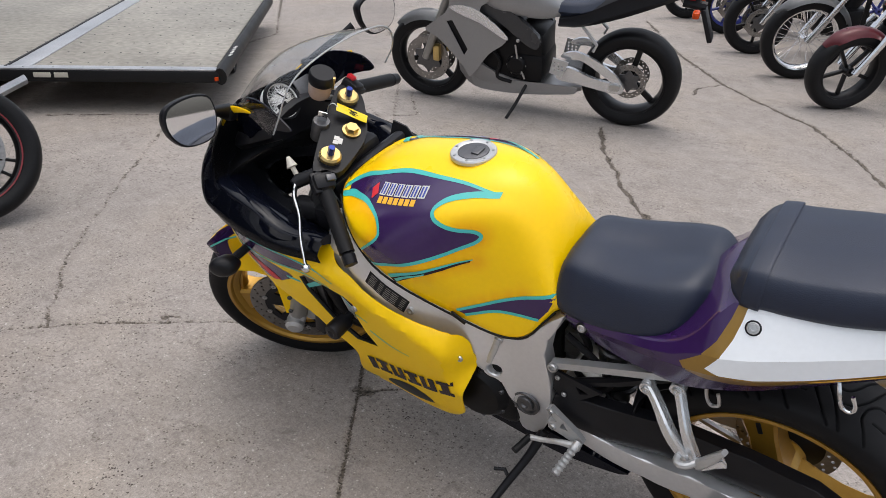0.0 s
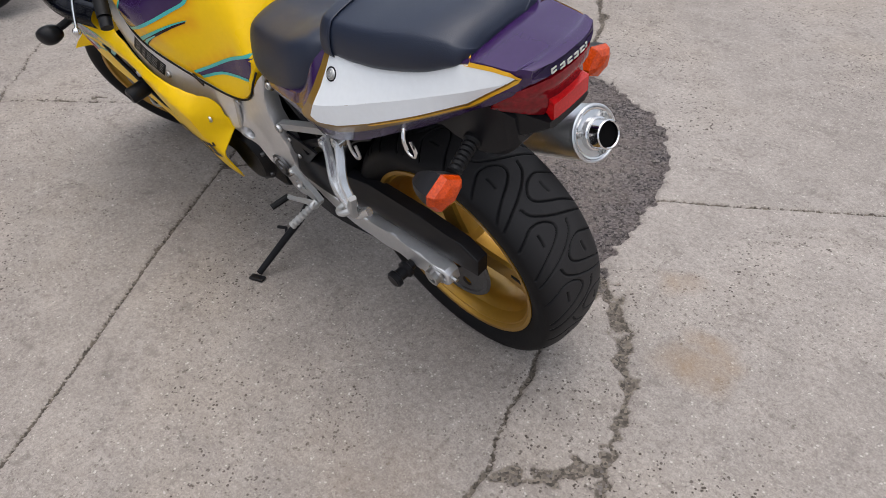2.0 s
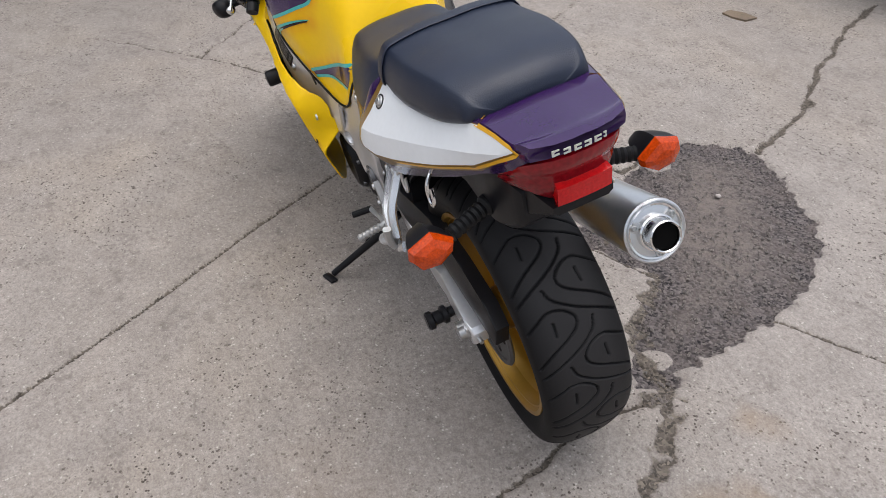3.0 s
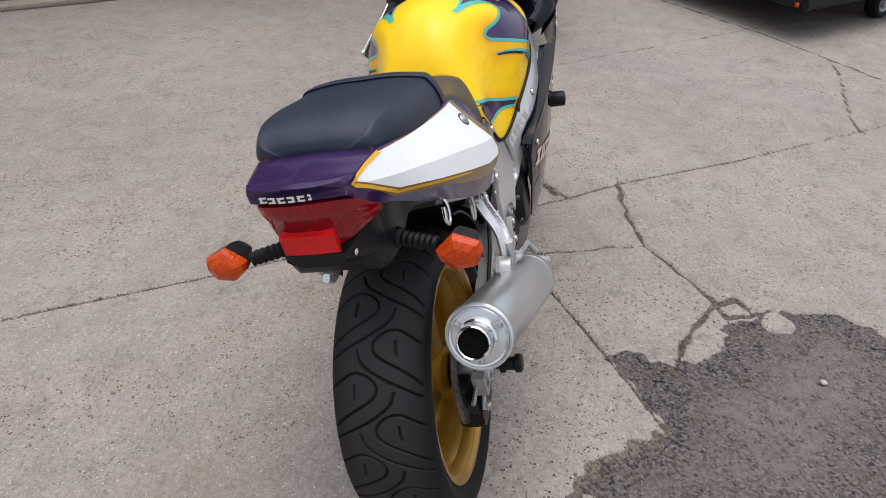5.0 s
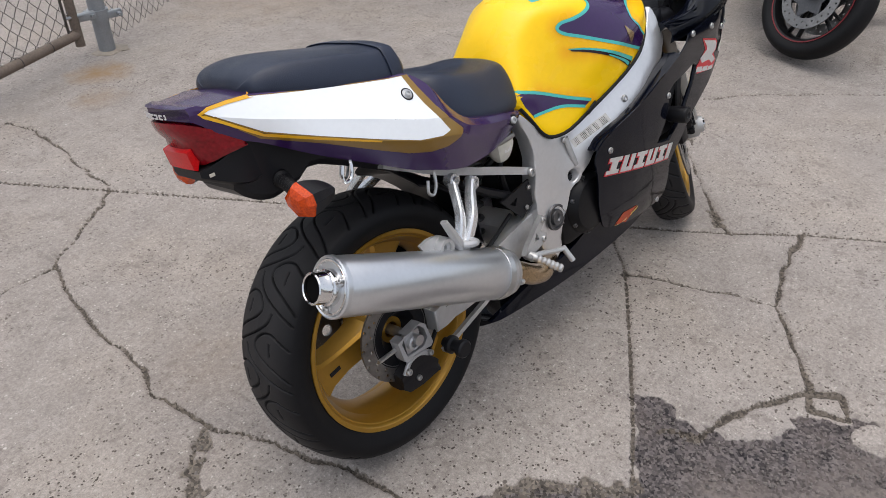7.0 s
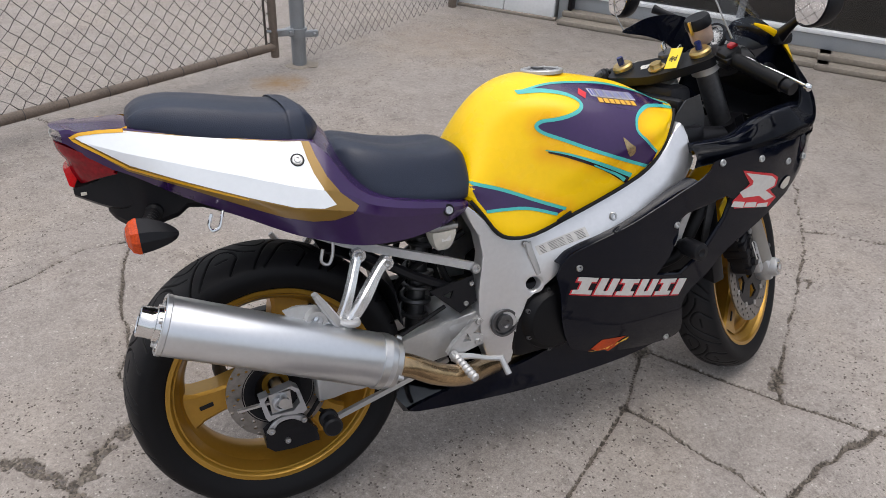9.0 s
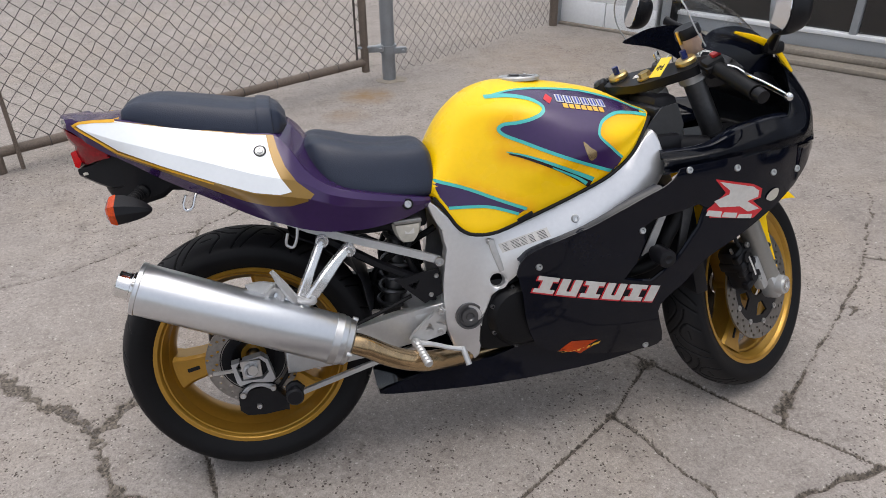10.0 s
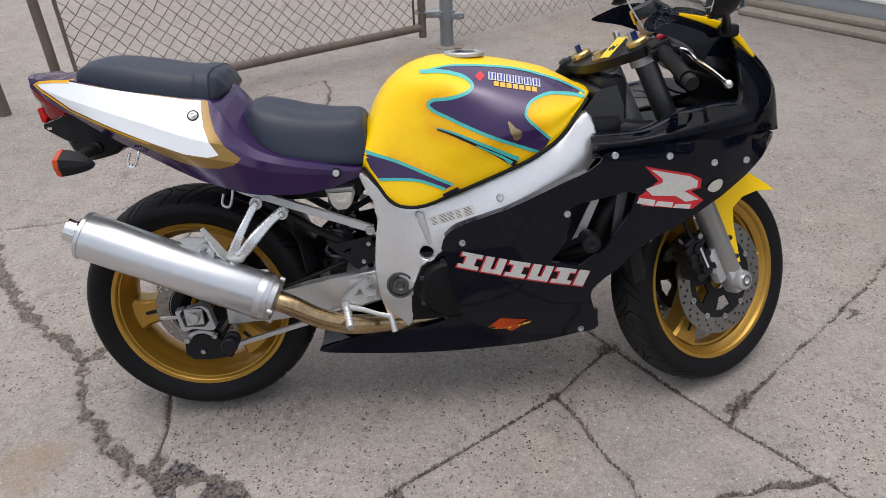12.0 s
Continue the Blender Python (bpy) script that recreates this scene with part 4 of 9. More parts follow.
# ---- fuel tank ----
TANK = [
    # x, bottom z, bottom y, middle z, middle y, shoulder z, shoulder y, crown z
    (0.450, 0.672, 0.085, 0.680, 0.085, 0.690, 0.060, 0.700),
    (0.472, 0.690, 0.122, 0.715, 0.122, 0.745, 0.085, 0.765),
    (0.505, 0.640, 0.138, 0.720, 0.130, 0.795, 0.088, 0.836),
    (0.545, 0.603, 0.149, 0.715, 0.133, 0.835, 0.090, 0.884),
    (0.595, 0.597, 0.158, 0.715, 0.142, 0.868, 0.102, 0.916),
    (0.650, 0.617, 0.172, 0.725, 0.163, 0.874, 0.128, 0.930),
    (0.705, 0.641, 0.187, 0.745, 0.195, 0.872, 0.150, 0.929),
    (0.775, 0.671, 0.203, 0.768, 0.213, 0.867, 0.156, 0.920),
    (0.850, 0.704, 0.209, 0.785, 0.213, 0.858, 0.151, 0.905),
    (0.920, 0.746, 0.201, 0.800, 0.198, 0.848, 0.138, 0.886),
    (0.970, 0.793, 0.172, 0.818, 0.168, 0.838, 0.120, 0.862),
    (1.005, 0.822, 0.128, 0.832, 0.122, 0.838, 0.085, 0.842),
    (1.026, 0.826, 0.070, 0.829, 0.066, 0.832, 0.045, 0.834),
]


def tank_section(row):
    x, zb, yb, zm, ym, zs, ys, zt = row
    right = [(x, yb * 0.5, zb - 0.003), (x, yb * 0.93, zb - 0.002), (x, yb, zb + 0.006), (x, (yb + ym) / 2 + 0.001, (zb + zm) / 2), (x, ym, zm), (x, ym * 0.62 + ys * 0.38, zm * 0.45 + zs * 0.55), (x, ys, zs), (x, ys * 0.62, zs * 0.38 + zt * 0.62), (x, ys * 0.3, zs * 0.08 + zt * 0.92)]
    return [(x, 0, zb - 0.003)] + right + [(x, 0, zt)] + mirrored(right)[::-1]


tank = part("fuel_tank", loft([tank_section(r) for r in TANK], 9, 7), M_TANK, BIKE, "yellow fuel tank with purple and turquoise graphics", angle=50)
tank_tree = bvh_of(tank)
FLAME = [(0.618, 0.901), (0.685, 0.911), (0.760, 0.907), (0.850, 0.893), (0.935, 0.866), (0.985, 0.842), (1.002, 0.833)]
BAY = [(0.997, 0.827), (0.958, 0.836), (0.910, 0.842), (0.868, 0.832), (0.851, 0.812), (0.853, 0.797), (0.876, 0.774), (0.904, 0.748)]
LOW = [(0.886, 0.720), (0.866, 0.724), (0.790, 0.754), (0.730, 0.779), (0.680, 0.802), (0.645, 0.818), (0.633, 0.832), (0.645, 0.842), (0.673, 0.845), (0.702, 0.851), (0.728, 0.861), (0.735, 0.875), (0.713, 0.891), (0.668, 0.901), (0.618, 0.901)]
WTOP = [(0.470, 0.731), (0.540, 0.707), (0.620, 0.672), (0.678, 0.649)]
WLOW = [(0.660, 0.638), (0.602, 0.656), (0.550, 0.661), (0.503, 0.663)]
flame = [tuple(p) for p in smooth_line(FLAME, 4)] + [tuple(p) for p in smooth_line(BAY, 4)] + [tuple(p) for p in smooth_line(LOW, 4)][:-1]
wedge = [tuple(p) for p in smooth_line(WTOP, 4)] + [tuple(p) for p in smooth_line(WLOW, 4)] + [(0.485, 0.690)]
# soft orange airbrush round the graphics, as an attribute of the paint
spray = tank.data.attributes.new("airbrush", 'FLOAT', 'POINT')
edges = [[tuple(p) for p in smooth_line(ln, 3)] for ln in (LOW[1:9], BAY[1:7], [(0.64, 0.776), (0.70, 0.760), (0.80, 0.720)], WTOP[1:])]
for v in tank.data.vertices:
    d = min((math.hypot(v.co.x - q[0], v.co.z - q[1]) for ln in edges for q in ln), default=1)
    spray.data[v.index].value = max(0.0, 1.0 - d / 0.034) ** 1.3
for s in (1, -1):
    part("tank_flame", decal(tank_tree, flame, s, 0.0006, 0.010), M_PURPLE, tank)
    bm = bmesh.new()
    for line, w in ((FLAME, (0.003, 0.005)), (BAY, 0.006), (LOW, 0.0075)):
        decal(tank_tree, band([tuple(p) for p in smooth_line(line, 8)], w), s, 0.0012, 0.010, bm=bm)
    part("tank_pinstripe", bm, M_CYAN, tank, "turquoise pinstripe")
    part("tank_flash", decal(tank_tree, band([tuple(p) for p in smooth_line([(0.650, 0.777), (0.69, 0.766), (0.758, 0.737), (0.824, 0.697)], 6)], (0.004, 0.018)), s, 0.0016, 0.010), M_PURPLED, tank)
    part("tank_flash", decal(tank_tree, band([tuple(p) for p in smooth_line([(0.645, 0.781), (0.69, 0.770), (0.758, 0.742), (0.830, 0.707)], 6)], (0.002, 0.010)), s, 0.0022, 0.010), M_CYAN, tank)
    part("tank_flash", decal(tank_tree, band([tuple(p) for p in smooth_line([(0.735, 0.744), (0.790, 0.716), (0.814, 0.699)], 6)], (0.003, 0.009)), s, 0.0020, 0.010), M_CYAN, tank)
    part("tank_pinstripe", decal(tank_tree, band([tuple(p) for p in smooth_line(WTOP, 6)], 0.0075), s, 0.0014, 0.010), M_CYAN, tank)
    part("tank_pinstripe", decal(tank_tree, band([tuple(p) for p in smooth_line(WLOW, 6)], 0.0070), s, 0.0014, 0.010), M_CYAN, tank)
    part("tank_wedge", decal(tank_tree, wedge, s, 0.0006, 0.010), M_PURPLE, tank)
    # plain blocks where the maker's mark is
    line_z = lambda x: 0.864 + 0.208 * (0.885 - x)
    mark, mark2, sub = bmesh.new(), bmesh.new(), bmesh.new()
    x0 = 0.878 if s > 0 else 0.783
    for k in range(6):
        x = x0 - s * 0.0205 * k
        for bmk, a, b, lift, off in ((mark, 0.0088, 0.0070, 0.0016, 0.0), (mark2, 0.0022, 0.0058, 0.0024, -0.0038), (mark2, 0.0022, 0.0058, 0.0024, 0.0038)):
            x = x0 - s * 0.0205 * k + off
            z = line_z(x)
            decal(tank_tree, [(x - a, z - b + 0.2 * a), (x + a, z - b - 0.2 * a), (x + a + 0.003, z + b - 0.2 * a), (x - a + 0.003, z + b + 0.2 * a)], s, lift, 0.012, bm=bmk)
    for k in range(7):
        x = (0.876 if s > 0 else 0.790) - s * 0.0145 * k
        z = line_z(x) - 0.0130
        decal(tank_tree, [(x - 0.0058, z - 0.0032), (x + 0.0058, z - 0.0055), (x + 0.0075, z + 0.0028), (x - 0.0040, z + 0.0052)], s, 0.0016, 0.012, bm=sub)
    part_each("tank_mark", mark, M_WHITEP, tank)
    part_each("tank_mark", mark2, M_BLUEP, tank)
    part_each("tank_mark", sub, M_AMBER, tank)
    xq = 0.904 if s > 0 else 0.756
    zq = line_z(xq) - 0.003
    part("tank_mark", decal(tank_tree, [(xq - 0.012, zq), (xq - 0.002, zq - 0.010), (xq + 0.012, zq - 0.001), (xq + 0.002, zq + 0.009)], s, 0.0016, 0.012), M_REDP, tank)
part("tank_sticker", decal(tank_tree, [tuple(p) for p in smooth_line([(0.822, 0.752), (0.836, 0.758), (0.836, 0.772), (0.824, 0.780), (0.808, 0.795), (0.812, 0.772)], 3, True)], -1, 0.0018, 0.012), M_BRONZE, tank, "small worn gold sticker")
# filler cap
capm = Matrix.Translation((0.730, 0, 0.9285)) @ Euler((0, radians(2), 0)).to_matrix().to_4x4()
fc = part("filler_cap", moved(lathe([(0.034, 0.0), (0.034, 0.004), (0.0365, 0.0055), (0.048, 0.0055), (0.050, 0.003), (0.050, -0.004)], 48, "z"), capm), M_ALU, tank, "silver fuel filler ring with dark lid")
part("filler_lid", moved(lathe([(0.0, 0.0065), (0.026, 0.0065), (0.033, 0.005), (0.0335, 0.002)], 40, "z"), capm), M_IRON, fc)
part("filler_latch", moved(box((0.018, 0.030, 0.004), (-0.012, 0.0, 0.008), bevel=0.0015), capm), M_IRON, fc)
bb = None
for k in range(7):
    a = 2 * math.pi * k / 7
    bb = bolt((0.042 * math.cos(a), 0.042 * math.sin(a), 0.0055), (0, 0, 1), 0.0035, 0.002, bb)
part_each("filler_screw", moved(bb, capm), M_STEEL, fc)

# ---- seats ----
def seat_section(x, zb, yb, zm, ym, zt, yt, dip=0.0):
    right = [(x, yb * 0.6, zb), (x, yb, zb + 0.004), (x, ym, zm), (x, (ym + yt) * 0.51, (zm + zt * 2) / 3), (x, yt, zt - 0.006), (x, yt * 0.5, zt - dip * 0.5)]
    return [(x, 0, zb)] + right + [(x, 0, zt - dip)] + mirrored(right)[::-1]


rider = [seat_section(*r) for r in (
    (0.182, 0.800, 0.045, 0.812, 0.048, 0.825, 0.035), (0.192, 0.780, 0.090, 0.810, 0.092, 0.841, 0.062), (0.222, 0.752, 0.128, 0.796, 0.126, 0.852, 0.085, 0.004), (0.270, 0.726, 0.146, 0.778, 0.140, 0.842, 0.095, 0.010), (0.330, 0.710, 0.146, 0.764, 0.138, 0.826, 0.095, 0.010),
    (0.400, 0.700, 0.138, 0.754, 0.127, 0.815, 0.086, 0.005), (0.455, 0.694, 0.124, 0.748, 0.117, 0.811, 0.080), (0.476, 0.702, 0.112, 0.748, 0.108, 0.800, 0.070), (0.483, 0.720, 0.09, 0.750, 0.085, 0.780, 0.05))]
rider_seat = part("rider_seat", loft(rider, 5, 4), M_VINYL, BIKE, "black vinyl rider seat", angle=60)
pill = [seat_section(*r) for r in (
    (-0.178, 0.930, 0.060, 0.936, 0.062, 0.944, 0.050), (-0.170, 0.926, 0.088, 0.940, 0.091, 0.958, 0.070), (-0.147, 0.916, 0.098, 0.941, 0.103, 0.971, 0.079), (-0.10, 0.901, 0.113, 0.932, 0.119, 0.974, 0.089), (-0.02, 0.884, 0.126, 0.916, 0.130, 0.961, 0.099),
    (0.05, 0.873, 0.129, 0.904, 0.131, 0.947, 0.099), (0.100, 0.866, 0.127, 0.898, 0.129, 0.940, 0.097), (0.103, 0.864, 0.131, 0.898, 0.133, 0.944, 0.100), (0.131, 0.862, 0.128, 0.896, 0.130, 0.940, 0.097), (0.134, 0.864, 0.124, 0.894, 0.126, 0.936, 0.093), (0.150, 0.870, 0.110, 0.892, 0.114, 0.926, 0.080), (0.164, 0.884, 0.086, 0.893, 0.088, 0.904, 0.060))]
pill_seat = part("passenger_seat", loft(pill, 4, 4), M_VINYL, BIKE, "black vinyl passenger seat with strap", angle=50)

# ---- tail fairing ----
TAIL = [
    # x; upper fold, crease, edge under the panel and bottom as (y, z); height of the crown
    (-0.306, (0.068, 0.944), (0.070, 0.938), (0.071, 0.933), (0.069, 0.922), 0.949),
    (-0.287, (0.074, 0.944), (0.077, 0.936), (0.076, 0.927), (0.071, 0.912), 0.949),
    (-0.270, (0.077, 0.940), (0.081, 0.929), (0.080, 0.916), (0.073, 0.902), 0.947),
    (-0.225, (0.083, 0.939), (0.096, 0.910), (0.094, 0.892), (0.085, 0.872), 0.944),
    (-0.185, (0.090, 0.937), (0.111, 0.895), (0.109, 0.871), (0.097, 0.852), 0.941),
    (-0.100, (0.110, 0.918), (0.141, 0.868), (0.147, 0.835), (0.120, 0.800), 0.923),
    (0.000, (0.124, 0.899), (0.170, 0.836), (0.178, 0.795), (0.142, 0.746), 0.905),
    (0.080, (0.130, 0.884), (0.188, 0.807), (0.195, 0.766), (0.156, 0.703), 0.898),
    (0.130, (0.131, 0.877), (0.195, 0.793), (0.202, 0.757), (0.163, 0.684), 0.902),
    (0.160, (0.155, 0.848), (0.192, 0.785), (0.201, 0.750), (0.165, 0.672), 0.898),
    (0.190, (0.168, 0.798), (0.188, 0.770), (0.196, 0.741), (0.164, 0.662), 0.872),
    (0.220, (0.171, 0.767), (0.184, 0.749), (0.186, 0.727), (0.160, 0.654), 0.820),
    (0.260, (0.166, 0.746), (0.176, 0.732), (0.174, 0.711), (0.152, 0.648), 0.765),
    (0.320, (0.158, 0.728), (0.164, 0.714), (0.160, 0.697), (0.142, 0.644), 0.742),
    (0.390, (0.148, 0.711), (0.151, 0.699), (0.148, 0.687), (0.132, 0.652), 0.718),
    (0.440, (0.133, 0.698), (0.136, 0.690), (0.134, 0.682), (0.124, 0.666), 0.704),
    (0.463, (0.119, 0.693), (0.122, 0.688), (0.122, 0.682), (0.118, 0.674), 0.699),
]


def tail_section(x, t, c, e, b, crown):
    """Flat facets with narrow folds between them."""
    def run_to(p, q, cuts=(0.0, 0.05, 0.35, 0.65, 0.95)):
        return [(x, p[0] + (q[0] - p[0]) * k, p[1] + (q[1] - p[1]) * k) for k in cuts]
    right = [(x, b[0] * 0.7, b[1] + 0.004)] + run_to(b, e) + run_to(e, c) + run_to(c, t) + run_to(t, (0.0, crown), (0.0, 0.06, 0.4, 0.75))
    return [(x, 0, b[1] + 0.006)] + right + [(x, 0, crown)] + mirrored(right)[::-1]


def tail_bow(x, y):
    """How far the rear edge of the tail comes forward towards its corners."""
    return 0.024 * min(1.2, abs(y) / 0.074) ** 2.4 * min(1.0, max(0.0, (-0.252 - x) / 0.05))


shape = loft([tail_section(*r) for r in TAIL], 6, 1)
for v in shape.verts:
    v.co.x += tail_bow(v.co.x, v.co.y)
tail = part("tail_fairing", moved(shape, Matrix.Translation((0, -0.008, 0))), M_PURPLE, BIKE, "purple tail fairing with silver-white side panels and gold lines", angle=50)
tail_tree = bvh_of(tail)
WHITE = [(-0.266, 0.932), (-0.225, 0.934), (-0.185, 0.933), (-0.10, 0.915), (0.0, 0.896), (0.080, 0.881), (0.117, 0.876), (0.119, 0.850), (0.124, 0.822), (0.135, 0.794), (0.154, 0.762), (0.130, 0.759), (0.077, 0.769), (0.0, 0.798), (-0.10, 0.838), (-0.185, 0.874)]
GOLDL = [(-0.272, 0.931), (-0.225, 0.9350), (-0.185, 0.9340), (-0.10, 0.917), (0.0, 0.898), (0.080, 0.883), (0.132, 0.875), (0.137, 0.848), (0.148, 0.812), (0.168, 0.780), (0.200, 0.749), (0.186, 0.737), (0.150, 0.730), (0.110, 0.733), (0.060, 0.748), (0.0, 0.776), (-0.10, 0.825), (-0.190, 0.863)]
FOLD, BROW = [(row[0], row[2][1]) for row in TAIL], [(row[0], row[3][1]) for row in TAIL]


def above_fold(poly, side, line=FOLD):
    """The part of an outline over (side 1) or under (-1) a fold of the tail."""
    pts = dense(poly, 0.005)
    keep = [side * (z - interp(x, line)) > 0 for x, z in pts]
    k = next(i for i in range(len(pts)) if keep[i] and not keep[i - 1])
    pts, keep = pts[k:] + pts[:k], keep[k:] + keep[:k]
    run_ = [p for p, on in zip(pts, keep) if on]
    a, b = run_[-1][0], run_[0][0]
    return run_ + [(x, interp(x, line)) for x in (a + (b - a) * j / 40 for j in range(41))]


for s in (1, -1):
    gold = bmesh.new()
    for piece in (above_fold(GOLDL, 1), above_fold(above_fold(GOLDL, -1), 1, BROW), above_fold(GOLDL, -1, BROW)):
        decal(tail_tree, piece, s, 0.0008, 0.008, bm=gold)
    part("gold_line", gold, M_GOLDS, tail, "dull gold line round the side panel")
    edge = [tuple(p) for p in dense([(-0.178, 0.9330), (-0.225, 0.9352), (-0.256, 0.9345), (-0.2705, 0.9295), (-0.225, 0.8965), (-0.187, 0.8695), (-0.100, 0.8340), (0.0, 0.7945)], 0.008, False)]
    part("yellow_line", decal(tail_tree, band(edge, (0.0065, 0.0012)), s, 0.0024, 0.008), M_AMBER, tail)
    pan = bmesh.new()
    for k in (1, -1):
        decal(tail_tree, above_fold(WHITE, k), s, 0.0016, 0.010, bm=pan)
    pnl = part("side_panel", pan, M_WHITE, tail, "silver-white tail side panel", angle=60)
    spot, nrm_, _, _ = tail_tree.ray_cast(Vector((0.1005, s * 0.8, 0.847)), Vector((0, -s, 0)))
    out_ = Vector((0, s, 0.72)).normalized()
    part("panel_bolt", bolt(spot + out_ * 0.0045, out_, 0.0070, 0.004, bolt(spot + out_ * 0.0010, out_, 0.0105, 0.0038)), M_STEEL, tail)
    part("bolt_washer", moved(lathe([(0.0, 0.0), (0.0128, 0.0), (0.0132, 0.0015), (0.0, 0.0020)], 24, "z"), Matrix.Translation(spot + out_ * 0.0012) @ out_.to_track_quat('Z', 'Y').to_matrix().to_4x4()), M_DARK, tail)
    spot, nrm_, _, _ = tail_tree.ray_cast(Vector((0.405, s * 0.8, 0.690)), Vector((0, -s, 0)))
    part("bolt_pad", lathe([(0.0, 0.0), (0.013, 0.0), (0.013, 0.003), (0.0, 0.003)], 20, at=spot - Vector((0, 0.0005 if s > 0 else 0.0025, 0))), M_DARK, tail)
    part("seat_bolt", bolt(spot + Vector((0, s * 0.002, 0)), (0, s, 0.2), 0.009, 0.005), M_STEEL, tail)
    part("helmet_hook", tube([(-0.035, s * 0.120, 0.790), (-0.047, s * 0.142, 0.765), (-0.056, s * 0.146, 0.742), (-0.070, s * 0.146, 0.737), (-0.074, s * 0.144, 0.748), (-0.066, s * 0.142, 0.768)], 0.0035, 8, smooth=5), M_CHROME, tail, "bent chrome luggage hook")
    part("luggage_loop", tube([(0.155, s * 0.138, 0.665), (0.150, s * 0.142, 0.640), (0.140, s * 0.142, 0.622), (0.126, s * 0.142, 0.630), (0.132, s * 0.140, 0.655)], 0.0035, 8, smooth=5), M_STEEL, tail)
# plain blocks of the mark over the tail lamp
for k, (w_, gap) in enumerate(((0.0100, 0), (0.0098, 0), (0.0098, 0), (0.0098, 0), (0.0098, 0), (0.0040, 0.003))):
    y = 0.040 - 0.0142 * k + gap
    bars = None
    for dy, dz, by, bz in ((0, 0.0030, w_, 0.0024), (0, -0.0030, w_, 0.0024), (w_ * 0.32 * (-1) ** k, 0, w_ * 0.34, 0.0080)):
        bars = box((0.0012, by, bz), (-0.3066 + tail_bow(-0.306, y + dy), y + dy - 0.008, 0.9335 + dz), bm=bars)
    part("tail_mark", bars, M_WHITEP, tail)


# tail lamp: two bowed lenses, one over the other
def lens_skin(rows, n=14, thick=0.008, centre=0.0):
    bm = bmesh.new()
    grid = []
    for z, xr, w, bow in rows:
        grid.append([bm.verts.new((xr + bow * abs(u) ** 2.4, centre + w * u, z)) for u in (-1 + 2 * k / n for k in range(n + 1))])
    for a, b in zip(grid, grid[1:]):
        for k in range(n):
            bm.faces.new((a[k], a[k + 1], b[k + 1], b[k]))
    bmesh.ops.recalc_face_normals(bm, faces=bm.faces[:])
    if bm.faces[len(bm.faces) // 2].normal.x < 0:
        bmesh.ops.reverse_faces(bm, faces=bm.faces[:])
    bmesh.ops.solidify(bm, geom=bm.faces[:], thickness=-thick)
    return bm


LAMP = [
    # half breadth; upper edge, crease and lower edge as (x, z)
    (0.000, (-0.304, 0.922), (-0.2900, 0.884), (-0.278, 0.840)),
    (0.022, (-0.303, 0.922), (-0.2895, 0.884), (-0.278, 0.840)),
    (0.042, (-0.299, 0.921), (-0.2850, 0.884), (-0.273, 0.841)),
    (0.056, (-0.290, 0.918), (-0.2740, 0.882), (-0.260, 0.845)),
    (0.070, (-0.272, 0.909), (-0.2570, 0.878), (-0.243, 0.851)),
    (0.081, (-0.246, 0.894), (-0.2360, 0.872), (-0.227, 0.855)),
    (0.088, (-0.214, 0.872), (-0.2120, 0.864), (-0.210, 0.858)),
]
lens = bmesh.new()
cols = []
for y, up, mid_, low_ in [(-r[0], *r[1:]) for r in LAMP[:0:-1]] + LAMP:
    row = []
    for k in range(9):
        a, b, q = (up, mid_, k / 4) if k <= 4 else (mid_, low_, (k - 4) / 4)
        bulge = 0.004 * math.sin(math.pi * q)
        row.append(lens.verts.new((a[0] + (b[0] - a[0]) * q - bulge, y - 0.008, a[1] + (b[1] - a[1]) * q)))
    cols.append(row)
for a, b in zip(cols, cols[1:]):
    for k in range(8):
        lens.faces.new((a[k], a[k + 1], b[k + 1], b[k]))
bmesh.ops.recalc_face_normals(lens, faces=lens.faces[:])
if sum(f.normal.x for f in lens.faces) > 0:
    bmesh.ops.reverse_faces(lens, faces=lens.faces[:])
bmesh.ops.solidify(lens, geom=lens.faces[:], thickness=0.008)
light = part("tail_light", lens, M_RED, BIKE, "dark red tail light lens", angle=40)
part("lower_lens", lens_skin([(0.876, -0.2820, 0.038, 0.002), (0.870, -0.2985, 0.041, 0.002), (0.839, -0.2950, 0.041, 0.002), (0.835, -0.2880, 0.040, 0.002)], thick=0.026, centre=-0.008), M_REDL, light, "brighter red lower lens", angle=30)
part("lamp_housing", loft([[(x, w - 0.008, z1), (x, w - 0.008, z0 + 0.006), (x, w - 0.016, z0), (x, -w, z0), (x, -w - 0.008, z0 + 0.006), (x, -w - 0.008, z1)] for x, w, z0, z1 in ((-0.288, 0.046, 0.818, 0.834), (-0.270, 0.052, 0.808, 0.838), (-0.245, 0.060, 0.795, 0.845), (-0.215, 0.070, 0.785, 0.862), (-0.185, 0.074, 0.790, 0.868))], 3, 1), M_DARK, light, "black housing under the lens", angle=40)
part("plate_clip", box((0.010, 0.003, 0.006), (-0.272, -0.0625, 0.824), bevel=0.001), M_PALE, light)
under = [[(x, w, z1), (x, w * 0.97, z0 + 0.012), (x, w * 0.85, z0), (x, -w * 0.85, z0), (x, -w * 0.97, z0 + 0.012), (x, -w, z1), (x, 0, z1)] for x, w, z0, z1 in ((-0.238, 0.060, 0.780, 0.836), (-0.226, 0.070, 0.764, 0.850), (-0.206, 0.078, 0.750, 0.858), (-0.185, 0.085, 0.744, 0.862), (-0.165, 0.089, 0.746, 0.86), (-0.120, 0.091, 0.756, 0.84), (-0.075, 0.098, 0.768, 0.81), (0.10, 0.105, 0.68, 0.74))]
